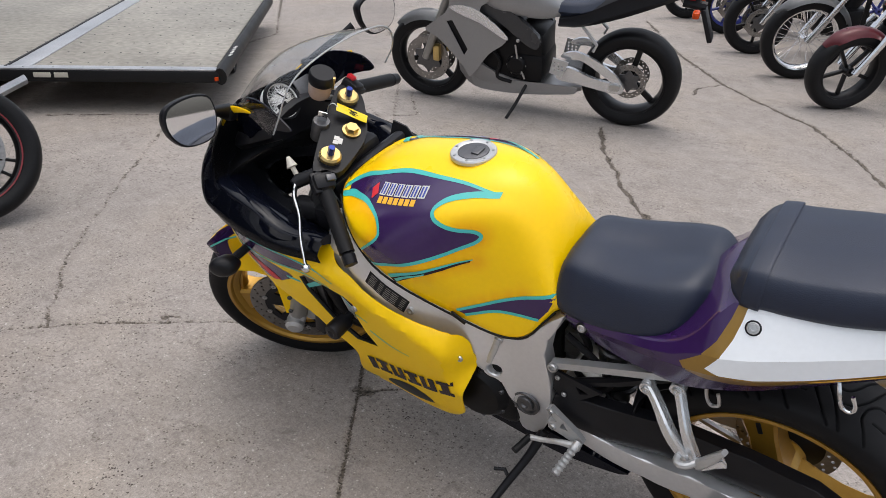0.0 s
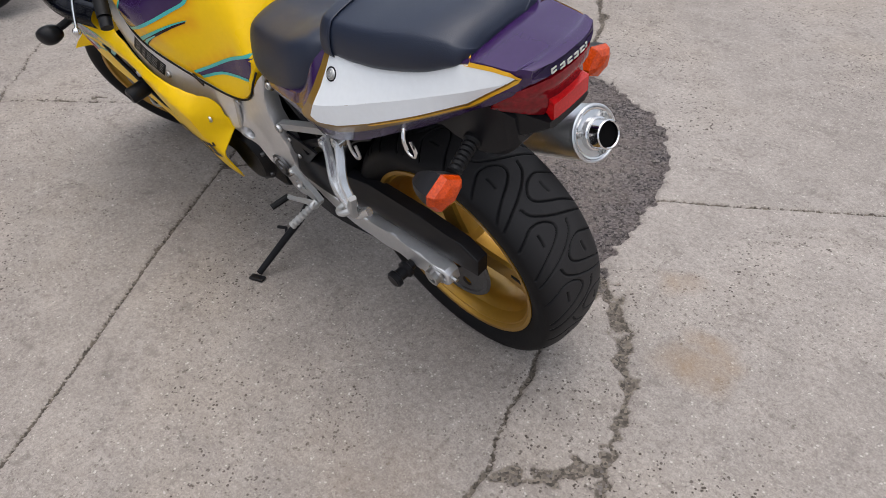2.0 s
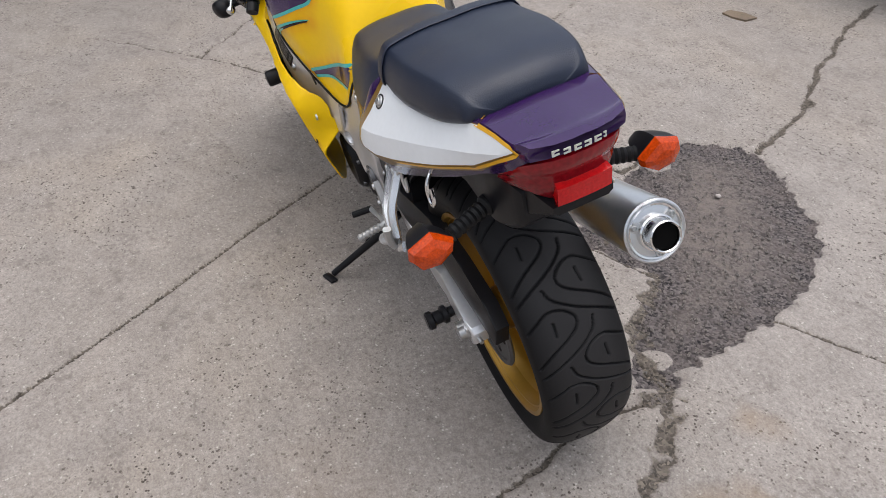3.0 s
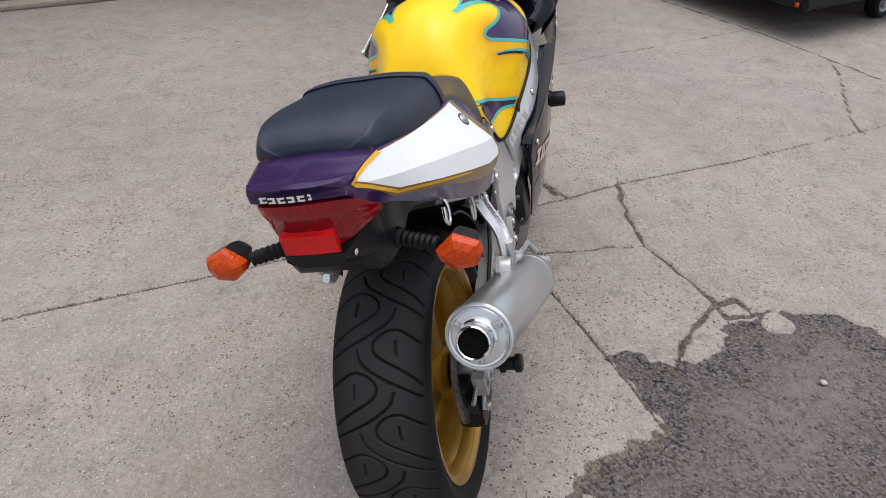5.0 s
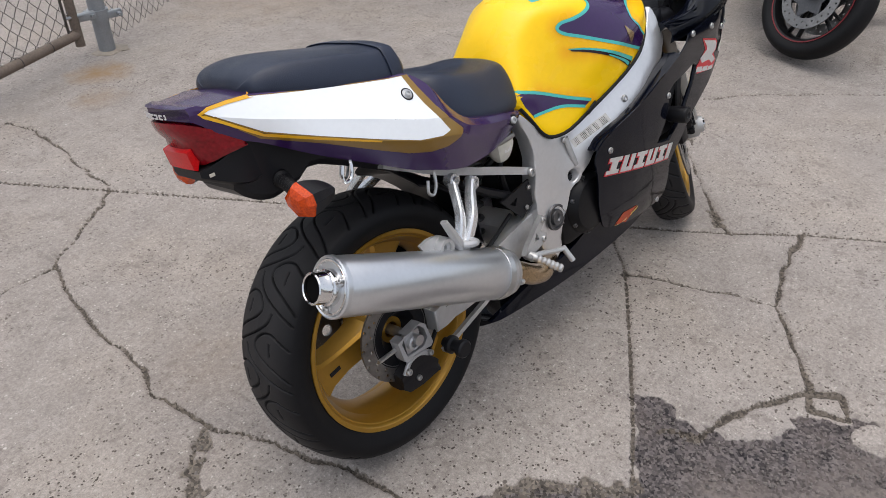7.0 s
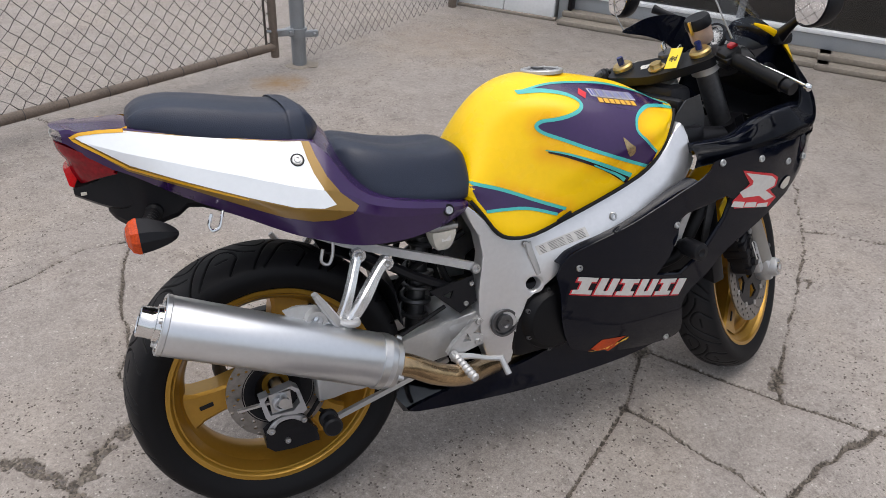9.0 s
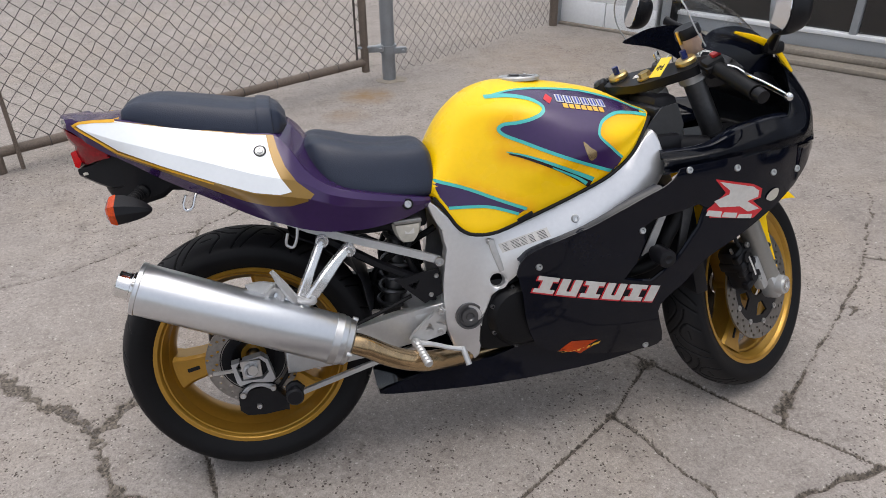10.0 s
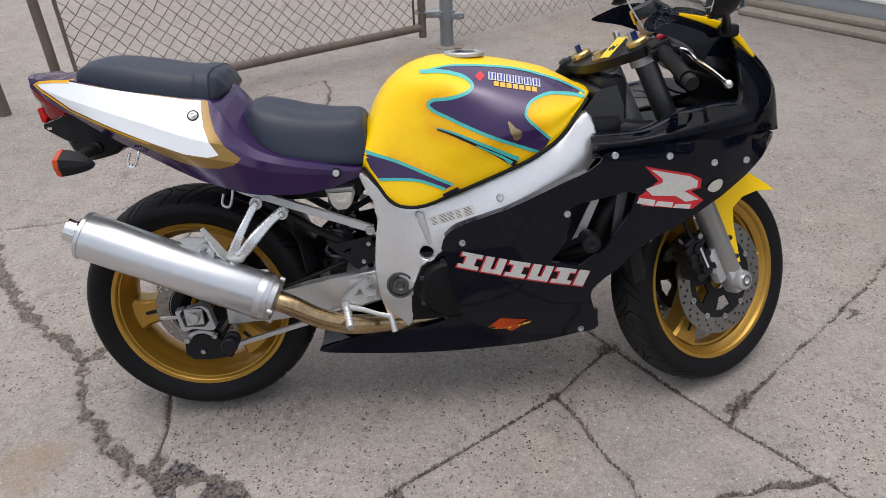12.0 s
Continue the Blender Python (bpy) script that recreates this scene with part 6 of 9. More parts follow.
# ---- footrests and stands ----
for s in (1, -1):
    lowz = 0.500 if s < 0 else 0.470
    bz = flat_bar([(0.206, s * 0.132, 0.632), (0.190, s * 0.150, 0.606), (0.166, s * 0.178, 0.566), (0.142, s * 0.188, 0.518)], (0.022, 0.017, 0.019, 0.024), 0.019, (0.3, s, 0.1), edge=0.18)
    flat_bar([(0.264, s * 0.132, 0.602), (0.236, s * 0.150, 0.584), (0.198, s * 0.180, 0.552), (0.168, s * 0.188, 0.520), (0.146, s * 0.190, 0.500)], (0.022, 0.021, 0.026, 0.024, 0.020), 0.021, (0.3, s, 0.1), bz, edge=0.18)
    flat_bar([(0.160, s * 0.190, 0.512), (0.128, s * 0.192, 0.506), (0.104, s * 0.190, 0.524), (0.087, s * 0.186, 0.535)], (0.026, 0.022, 0.018, 0.020), 0.014, (0, s, 0.2), bz)
    for x, z in ((0.204, 0.626), (0.262, 0.596)):
        lathe([(0.005, -0.010), (0.015, -0.010), (0.015, 0.010), (0.005, 0.010)], 18, bm=bz, at=(x, s * 0.134, z), closed=True)
    hang = part("passenger_hanger", bz, M_POLISH, BIKE, "forked aluminium passenger footrest hanger", angle=25)
    rest = flat_bar([(0.132, s * 0.198, 0.512), (0.122, s * 0.204, 0.530), (0.106, s * 0.208, 0.560), (0.088, s * 0.210, 0.594)], (0.022, 0.020, 0.018, 0.010), 0.016, (0.2, s, 0.2))
    tube([(0.130, s * 0.196, 0.522), (0.148, s * 0.214, 0.516), (0.166, s * 0.212, 0.512), (0.168, s * 0.194, 0.512)], 0.0075, 10, rest, smooth=3)
    part("passenger_footrest", rest, M_ALU, hang, "folded aluminium footrest")
    if s < 0:
        strap = loft([[(x + 0.010, y, z - h), (x + 0.010, y + s * 0.007, z - h), (x - 0.004, y + s * 0.007, z + h), (x - 0.004, y, z + h)] for x, y, z, h in ((0.090, s * 0.180, 0.538, 0.022), (0.060, s * 0.184, 0.548, 0.020), (0.030, s * 0.188, 0.552, 0.014))], 3, 1)
        part("silencer_strap", strap, M_ALU, hang)
    if s < 0:
        part("strap_boss", lathe([(0.006, -0.014), (0.013, -0.016), (0.013, -0.022), (0.020, -0.022), (0.022, -0.016), (0.022, 0.012), (0.006, 0.012)], 26, at=(0.087, s * 0.186, 0.535), closed=True), M_ALU, hang)
    part_each("hanger_bolt", bolt((0.204, s * 0.144, 0.626), (0, s, 0), 0.009, 0.005, bolt((0.262, s * 0.144, 0.596), (0, s, 0), 0.009, 0.005)), M_STEEL, hang)
    rb = plate([(0.462, 0.428), (0.474, 0.416), (0.446, 0.390), (0.470, 0.378), (0.468, 0.358), (0.430, 0.350), (0.390, 0.338), (0.380, 0.355), (0.395, 0.375)], 0.014, lambda u, v, w: (u, s * 0.150 + w, v), bevel=0.003, holes=[[(0.432, 0.394), (0.418, 0.374), (0.440, 0.372)]])
    ho = part("rider_hanger", rb, M_ALU, BIKE, "triangular aluminium rider footrest hanger")
    bb = bolt((0.460, s * 0.157, 0.416), (0, s, 0), 0.008, 0.005)
    bb = bolt((0.456, s * 0.157, 0.367), (0, s, 0), 0.008, 0.005, bb)
    part_each("hanger_bolt", bb, M_STEEL, ho)
    pg0, pg1 = Vector((0.392, s * 0.158, 0.352)), Vector((0.408, s * 0.240, 0.326))
    pts, rad = [], []
    for k in range(17):
        t = k / 16
        pts.append(pg0.lerp(pg1, t))
        rad.append(0.011 if (k % 2 or k < 4) else 0.0085)
    part("footrest", tube(pts, 0, 12, radii=rad), M_ALU, ho, "knurled aluminium footrest peg")
    lv = tube([(0.385, s * 0.166, 0.350), (0.43, s * 0.170, 0.342), (0.470, s * 0.174, 0.328), (0.505, s * 0.178, 0.320)], 0, 8, smooth=4, radii=[0.010, 0.007, 0.006, 0.007])
    lo = part("foot_lever", lv, M_ALU, ho, "brake pedal" if s < 0 else "gear lever")
    if s < 0:
        part("pedal_pad", tube([(0.503, -0.176, 0.324), (0.512, -0.196, 0.285)], 0.0075, 10), M_ALU, lo)
    else:
        part("lever_pad", tube([(0.505, 0.176, 0.320), (0.520, 0.225, 0.312)], 0.0085, 10), M_RUBBER, lo)
stand = tube([(0.50, 0.115, 0.275), (0.515, 0.165, 0.225), (0.545, 0.240, 0.166), (0.572, 0.328, 0.106)], 0, 12, smooth=4, radii=[0.014, 0.011, 0.010, 0.009])
so = part("side_stand", stand, M_DARK, BIKE, "black steel side stand, folded out")
foot = moved(box((0.046, 0.022, 0.008), bevel=0.003), Matrix.Translation((0.566, 0.342, 0.1015)) @ Euler((radians(LEAN), 0, radians(20))).to_matrix().to_4x4())
part("stand_foot", foot, M_DARK, so)
part("stand_tang", tube([(0.537, 0.222, 0.180), (0.560, 0.205, 0.186), (0.585, 0.215, 0.183)], 0.005, 8), M_DARK, so)

# ---- fairing ----
def fair_y(x, z):
    w = interp(z, [(0.18, 0.132), (0.25, 0.168), (0.32, 0.194), (0.40, 0.212), (0.50, 0.230), (0.60, 0.244), (0.70, 0.264), (0.76, 0.268)])
    k = interp(x, [(0.55, 0.80), (0.62, 0.86), (0.68, 0.925), (0.75, 0.985), (0.82, 1.025), (0.90, 1.045), (1.0, 1.04), (1.15, 1.015), (1.22, 0.99), (1.30, 0.92), (1.36, 0.82), (1.42, 0.66), (1.47, 0.50)])
    return w * k


def fair_left(x, z):
    """The yellow side keeps its width to the rear and folds inwards above a crease."""
    w = interp(z, [(0.18, 0.132), (0.25, 0.168), (0.32, 0.194), (0.40, 0.212), (0.50, 0.230), (0.60, 0.244), (0.70, 0.264), (0.76, 0.268)])
    k = interp(x, [(0.62, 1.05), (0.74, 1.062), (0.81, 1.04), (0.93, 0.980), (1.02, 0.968), (1.10, 0.980), (1.15, 0.995), (1.22, 0.985), (1.30, 0.92), (1.36, 0.82), (1.42, 0.66), (1.47, 0.50)])
    fold = interp(x, [(0.62, 0.500), (0.66, 0.542), (0.70, 0.572), (0.76, 0.592), (0.81, 0.602), (0.88, 0.616), (0.93, 0.640), (0.98, 0.660), (1.06, 0.680), (1.12, 0.704), (1.17, 0.745)])
    over = max(0.0, z - fold)
    inward = 1.3 * (over - 0.005) if over > 0.010 else 1.3 * over * over / 0.020
    return w * k - inward - 1.8 * max(0.0, 0.680 - x) * min(1.0, max(0.0, (z - 0.43) / 0.06))


PANEL = [(0.618, 0.548), (0.632, 0.566), (0.70, 0.574), (0.78, 0.588), (0.874, 0.620), (0.940, 0.652), (0.990, 0.695), (1.012, 0.720), (1.093, 0.727), (1.17, 0.732), (1.26, 0.732), (1.32, 0.733), (1.38, 0.732), (1.446, 0.716), (1.428, 0.676), (1.395, 0.645), (1.300, 0.585), (1.206, 0.530), (1.114, 0.478), (1.060, 0.420), (1.025, 0.392), (1.000, 0.349), (1.030, 0.250), (0.976, 0.228), (0.85, 0.240), (0.72, 0.275), (0.683, 0.312), (0.662, 0.380), (0.655, 0.440), (0.640, 0.500)]
PANEL = [tuple(p) for p in smooth_line(PANEL, 3, True)]
UPPER_R = [(0.640, 0.500), (0.650, 0.530), (0.680, 0.556), (0.75, 0.584), (0.80, 0.602), (0.868, 0.634), (0.925, 0.661), (0.975, 0.682), (1.002, 0.702)]
WINDOW = [(0.935, 0.592), (0.960, 0.608), (1.020, 0.618), (1.075, 0.630), (1.096, 0.615), (1.085, 0.565), (1.030, 0.480), (0.972, 0.438), (0.930, 0.446), (0.895, 0.458), (0.925, 0.500), (0.940, 0.550)]
PANEL_L = [(0.641, 0.505), (0.645, 0.530), (0.654, 0.558), (0.672, 0.588), (0.70, 0.605), (0.77, 0.618), (0.83, 0.626), (0.885, 0.638), (0.935, 0.665), (0.970, 0.682)] + [(0.990, 0.698), (1.012, 0.720), (1.093, 0.727), (1.17, 0.732), (1.26, 0.732), (1.32, 0.733), (1.38, 0.732), (1.446, 0.716), (1.428, 0.676), (1.395, 0.645), (1.300, 0.585), (1.206, 0.530), (1.114, 0.478), (1.060, 0.420), (1.025, 0.392), (1.000, 0.349), (1.030, 0.250), (0.976, 0.228), (0.85, 0.240), (0.72, 0.285), (0.672, 0.330), (0.660, 0.352), (0.657, 0.392), (0.650, 0.436), (0.644, 0.464), (0.641, 0.488)]
PANEL_L = [tuple(p) for p in smooth_line(PANEL_L, 3, True)]
PANEL_R = [q for q in PANEL if not (q[1] > 0.49 and q[0] < 1.004)]
cut_at = max(range(len(PANEL_R)), key=lambda k: (Vector(PANEL_R[k]) - Vector(PANEL_R[k - 1])).length)
PANEL_R[cut_at:cut_at] = [tuple(q) for q in smooth_line(UPPER_R, 3)]
for s in (1, -1):
    fy = fair_left if s > 0 else fair_y
    pan = part("side_fairing", shell(PANEL_L if s > 0 else PANEL_R, [WINDOW], fy, 0.004, s, 0.016 if s > 0 else 0.022), M_YELLOW if s > 0 else M_BLACKP, BIKE, "yellow side fairing with purple and turquoise strokes" if s > 0 else "glossy black side fairing", angle=40)
    tree = bvh_of(pan)
    part("window_lip", tube([(x, s * (fy(x, z) - 0.006), z) for x, z in WINDOW + WINDOW[:1]], 0.006, 8), M_BLACKP if s < 0 else M_DARK, pan)
    part("window_back", shell([(0.86, 0.42), (1.10, 0.42), (1.12, 0.64), (0.90, 0.64)], (), lambda x, z: 0.165, 0.004, s, 0.06), M_DARK, BIKE)
    if s < 0:
        rim_pts = [tuple(q) for q in smooth_line([(q[0], q[1] - 0.003) for q in UPPER_R[1:-1]], 4)]
        flange = loft([[(x, -fy(x, z) + 0.001, z), (x, -fy(x, z) + 0.018, z + 0.004), (x, -fy(x, z) + 0.046, z + 0.001), (x, -fy(x, z) + 0.046, z - 0.003), (x, -fy(x, z) + 0.016, z), (x, -fy(x, z) + 0.003, z - 0.004)] for x, z in rim_pts], 1, 1)
        part("fairing_flange", flange, M_BLACKP, pan)
    part("head_cover", shell([(0.985, 0.790), (1.030, 0.842), (1.070, 0.850), (1.088, 0.80), (1.085, 0.725), (1.0, 0.715)], (), lambda x, z: 0.152, 0.004, s, 0.05), M_COVER, BIKE, "dark plastic cover beside the steering head")
    bb = None
    for x, z in ((0.660, 0.533) if s > 0 else (0.690, 0.515), (0.933, 0.580), (1.160, 0.704), (1.271, 0.676), (1.360, 0.668), (1.035, 0.715), (0.985, 0.243)):
        bb = bolt((x, s * (fy(x, z) - 0.001), z), (0, s, 0.1), 0.0085, 0.005, bb)
    part_each("fairing_screw", bb, M_STEEL, pan)
    sl = lathe([(0.0, 0.02), (0.012, 0.02), (0.012, 0.055), (0.021, 0.060), (0.0225, 0.066), (0.0225, 0.108), (0.020, 0.114), (0.010, 0.116), (0.0, 0.110)], 28)
    if s < 0:
        bmesh.ops.scale(sl, vec=(1, -1, 1), verts=sl.verts)
    part("crash_bobbin", moved(sl, Matrix.Translation((0.985, s * 0.165, 0.510))), M_DARK, BIKE, "black plastic crash bobbin")
    # slanted plain blocks in place of the big maker's mark
    def slant(u0, u1, v0, v1):
        a, b = (Vector((0.668, 0.412)), Vector((0.985, 0.314))) if s > 0 else (Vector((0.672, 0.452)), Vector((1.006, 0.376)))
        up = Vector((0.002, 0.054)) if s > 0 else Vector((0.016, 0.042))
        return [tuple(a.lerp(b, u) + up * v) for u, v in ((u0, v0), (u1, v0), (u1, v1), (u0, v1))]
    for k in range(6):
        u0 = (k + 0.06) / 6
        u1 = (k + (0.92 if k < 5 else 0.50)) / 6
        du = u1 - u0
        cells = ((0.0, 0.40, 0.0, 1.0), (0.62, 1.0, 0.0, 1.0), (0.40, 0.62, 0.0, 0.26)) if k % 2 else ((0.0, 1.0, 0.0, 0.25), (0.0, 1.0, 0.75, 1.0), (0.25, 0.75, 0.25, 0.75))
        if k == 5:
            cells = ((0.0, 1.0, 0.0, 1.0),)
        mk, mr = bmesh.new(), bmesh.new()
        for a0, a1, b0, b1 in cells:
            decal(tree, slant(u0 + du * a0, u0 + du * a1, b0, b1), s, 0.0018, 0.012, bm=mk)
            decal(tree, slant(u0 + du * a0 - 0.010, u0 + du * a1 + 0.004, b0 - 0.09, b1 - 0.03), s, 0.0010, 0.012, bm=mr)
        part("fairing_mark", mk, M_WHITEP if s < 0 else M_PURPLED, pan)
        if s < 0:
            part("fairing_mark", mr, M_REDP, pan)
        else:
            mr.free()
    if s < 0:
        bm, br = bmesh.new(), bmesh.new()
        big = [(1.118, 0.676), (1.215, 0.650), (1.236, 0.636), (1.236, 0.620), (1.205, 0.614), (1.246, 0.588), (1.212, 0.586), (1.186, 0.604), (1.130, 0.610), (1.112, 0.628), (1.150, 0.640), (1.150, 0.650)]
        decal(tree, big, s, 0.0014, 0.02, bm=bm)
        for k in range(3):
            x = 1.100 + 0.044 * k
            decal(tree, [(x, 0.607 - 0.012 * k), (x + 0.038, 0.598 - 0.010 * k), (x + 0.036, 0.583 - 0.008 * k), (x - 0.006, 0.594 - 0.010 * k)], s, 0.0014, 0.02, bm=bm)
        decal(tree, [(1.106, 0.684), (1.215, 0.656), (1.245, 0.640), (1.246, 0.616), (1.222, 0.612), (1.258, 0.584), (1.232, 0.566), (1.180, 0.574), (1.088, 0.590), (1.094, 0.612), (1.106, 0.616), (1.140, 0.645)], s, 0.0007, 0.02, bm=br)
        part_each("fairing_mark", bm, M_WHITEP, pan)
        part("fairing_mark", br, M_REDP, pan)
        part("blanking_plate", decal(tree, [tuple(p) for p in smooth_line([(1.262, 0.612), (1.272, 0.628), (1.290, 0.634), (1.300, 0.626), (1.296, 0.610), (1.280, 0.602)], 3, True)], s, 0.003, 0.015), M_PALE, pan, "pale oval blanking plate")
        op = bmesh.new()
        decal(tree, [(0.752, 0.272), (0.778, 0.296), (0.846, 0.290), (0.820, 0.274), (0.834, 0.270), (0.806, 0.250), (0.742, 0.258), (0.768, 0.270)], s, 0.001, 0.02, bm=op)
        part("fairing_mark", op, M_ORANGE, pan)
        oq = bmesh.new()
        for k in range(5):
            x, z = 0.735 + 0.024 * k, 0.238 + 0.008 * k
            decal(tree, [(x, z), (x + 0.020, z + 0.006), (x + 0.024, z + 0.014), (x + 0.004, z + 0.008)], s, 0.001, 0.02, bm=oq)
        part_each("fairing_mark", oq, M_AMBER, pan)
    else:
        pu = bmesh.new()
        for poly in ([(1.33, 0.690), (1.20, 0.690), (1.06, 0.672), (1.08, 0.645), (1.20, 0.645), (1.30, 0.650)], [(1.30, 0.640), (1.18, 0.628), (1.12, 0.605), (1.20, 0.560), (1.27, 0.585)], [(1.02, 0.60), (0.93, 0.585), (0.96, 0.575)]):
            decal(tree, [tuple(p) for p in smooth_line(poly, 3, True)], s, 0.0007, 0.02, bm=pu)
        part("fairing_flame", pu, M_PURPLE, pan)
        cy = bmesh.new()
        for line, w in (([(1.36, 0.70), (1.30, 0.715), (1.27, 0.70), (1.32, 0.685)], 0.008), ([(1.34, 0.690), (1.20, 0.695), (1.05, 0.675), (0.98, 0.645)], (0.008, 0.004)), ([(1.30, 0.645), (1.20, 0.640), (1.08, 0.640), (1.00, 0.620)], (0.008, 0.003)), ([(1.14, 0.600), (1.05, 0.590), (0.95, 0.560), (0.90, 0.55)], (0.008, 0.003)), ([(0.90, 0.52), (0.84, 0.505), (0.78, 0.505)], (0.006, 0.002))):
            decal(tree, band([tuple(p) for p in smooth_line(line, 5)], w), s, 0.0014, 0.02, bm=cy)
        part("fairing_pinstripe", cy, M_CYAN, pan)
        part("fairing_mark", decal(tree, [(1.30, 0.632), (1.21, 0.600), (1.17, 0.572), (1.20, 0.562), (1.26, 0.595), (1.31, 0.618)], s, 0.0016, 0.02), M_REDP, pan)
        part("lower_cover", decal(tree, [tuple(p) for p in smooth_line([(0.755, 0.318), (0.80, 0.346), (0.85, 0.338), (0.90, 0.310), (0.93, 0.270), (0.88, 0.262), (0.82, 0.278)], 3, True)], s, 0.001, 0.02), M_DARK, pan)
belly = [[(x, yc + w * 0.5, z0), (x, yc + w, z0 + 0.02), (x, yc + w, z1), (x, yc + w - 0.012, z1), (x, yc + w - 0.014, z0 + 0.022), (x, yc, z0 + 0.012), (x, yc - w + 0.014, z0 + 0.022), (x, yc - w + 0.012, z1), (x, yc - w, z1), (x, yc - w, z0 + 0.02), (x, yc - w * 0.5, z0), (x, yc, z0 - 0.002)] for x, yc, w, z0, z1 in ((0.300, -0.006, 0.074, 0.166, 0.190), (0.335, -0.008, 0.090, 0.168, 0.212), (0.46, -0.012, 0.108, 0.168, 0.248), (0.58, -0.022, 0.112, 0.168, 0.262), (0.72, -0.030, 0.112, 0.172, 0.300), (0.88, -0.030, 0.116, 0.182, 0.300), (1.00, -0.025, 0.115, 0.200, 0.285), (1.04, -0.020, 0.105, 0.220, 0.270))]
part("belly_pan", loft(belly, 4, 1), M_BLACKP, BIKE, "black belly pan with pointed tail", angle=30)
part("front_signal_stalk", tube([(1.268, 0.215, 0.642), (1.274, 0.250, 0.634), (1.280, 0.288, 0.626)], 0.011, 10, smooth=3), M_RUBBER, BIKE)
hb = loft([[(1.283 + dx * w, 0.308 + dx * w * 0.3 + dy, 0.623 + dz * w * 0.8) for dx, dz in ((-1, 0), (-0.7, 0.7), (0, 1), (0.7, 0.7), (1, 0), (0.7, -0.7), (0, -1), (-0.7, -0.7))] for dy, w in ((-0.030, 0.010), (-0.022, 0.026), (0.0, 0.034), (0.018, 0.030), (0.026, 0.018), (0.028, 0.004))], 3, 2)
part("front_signal", hb, M_DARK, BIKE, "black front turn signal")

# ---- nose cowl, screen, mirrors ----
COWL = [
    # lower ridge, belly of the side, upper lip
    ((0.994, 0.233, 0.700), (0.994, 0.237, 0.727), (0.994, 0.217, 0.748)),
    ((1.095, 0.264, 0.717), (1.095, 0.264, 0.744), (1.105, 0.236, 0.756)),
    ((1.190, 0.268, 0.728), (1.190, 0.266, 0.758), (1.185, 0.232, 0.787)),
    ((1.280, 0.254, 0.732), (1.285, 0.256, 0.766), (1.270, 0.224, 0.802)),
    ((1.355, 0.226, 0.732), (1.358, 0.236, 0.768), (1.332, 0.214, 0.806)),
    ((1.412, 0.192, 0.728), (1.398, 0.196, 0.812), (1.334, 0.188, 0.890)),
    ((1.462, 0.142, 0.718), (1.440, 0.134, 0.826), (1.345, 0.122, 0.948)),
    ((1.498, 0.074, 0.708), (1.475, 0.070, 0.830), (1.395, 0.066, 0.925)),
    ((1.510, 0.000, 0.704), (1.488, 0.000, 0.830), (1.412, 0.000, 0.918)),
]
full = COWL + [tuple((p[0], -p[1], p[2]) for p in row) for row in COWL[-2::-1]]
full = [tuple((p[0] + 0.004 * max(0.0, p[1]) / 0.25, p[1] * 1.03 + 0.009, p[2]) for p in row) for row in full]
bm = loft(full, 5, 5, closed=False, cap=False)
bmesh.ops.solidify(bm, geom=bm.faces[:], thickness=0.004)
cowl = part("nose_cowl", bm, M_BLACKP, BIKE, "glossy black nose cowl", angle=60)
low = [(p[0][0] - (0.03 if i > 5 and i < 11 else 0.0), p[0][1], p[0][2] - 0.004) for i, p in enumerate(full)]
chin = [[low[i], (low[i][0] - 0.03, low[i][1] * 0.92, low[i][2] - 0.05), (low[i][0] - 0.09, low[i][1] * 0.8, low[i][2] - 0.10)] for i in range(4, len(full) - 4)]
bm = loft(chin, 4, 3, closed=False, cap=False)
bmesh.ops.solidify(bm, geom=bm.faces[:], thickness=0.004)
part("chin_fairing", bm, M_BLACKP, BIKE, "black lower nose")
for s in (1, -1):
    ys = [(1.198, s * 0.176, 1.000), (1.276, s * 0.150, 0.978), (1.342, s * 0.130, 0.947), (1.402, s * 0.112, 0.890)]
    part("nose_stripe", tube(ys, 0, 8, smooth=4, radii=[0.003, 0.008, 0.009, 0.005], flat=0.5), M_YELLOW, cowl, "yellow edge stripe")
    shelf = []
    for x, y1, z1, y0, z0 in ((1.004, 0.216, 0.748, 0.162, 0.712), (1.105, 0.236, 0.756, 0.160, 0.722), (1.185, 0.232, 0.787, 0.160, 0.735), (1.270, 0.224, 0.802, 0.150, 0.755), (1.340, 0.206, 0.802, 0.130, 0.770)):
        y1 = y1 * 1.03 + s * 0.009
        shelf.append([(x, s * (y1 + 0.004), z1 - 0.004), (x, s * (y1 - 0.008), z1 + 0.003), (x, s * (y1 - 0.030), z1 + 0.001), (x, s * (y0 * 0.6 + y1 * 0.4), z1 * 0.65 + z0 * 0.35), (x, s * y0, z0), (x, s * y0, z0 - 0.008), (x, s * (y1 - 0.010), z1 - 0.016)])
    part("cowl_shelf", loft(shelf, 4, 3), M_BLACKP, BIKE, "glossy black inner shelf of the fairing", angle=60)
    part("intake_tube", tube([(1.02, s * 0.12, 0.74), (1.08, s * 0.13, 0.74), (1.16, s * 0.13, 0.73)], 0.03, 14), M_DARK, BIKE)
liner = [[(p[2][0] - 0.003, p[2][1] * 0.985, p[2][2] - 0.002), (p[2][0] * 0.35 + p[1][0] * 0.65 - 0.014, p[1][1] * 0.93, p[2][2] * 0.4 + p[1][2] * 0.6), (p[0][0] - 0.022, p[0][1] * 0.86, p[0][2] + 0.012), (p[0][0] - 0.075, p[0][1] * 0.60, 0.728), (p[0][0] - 0.13, p[0][1] * 0.42, 0.722)] for p in full[2:-2]]
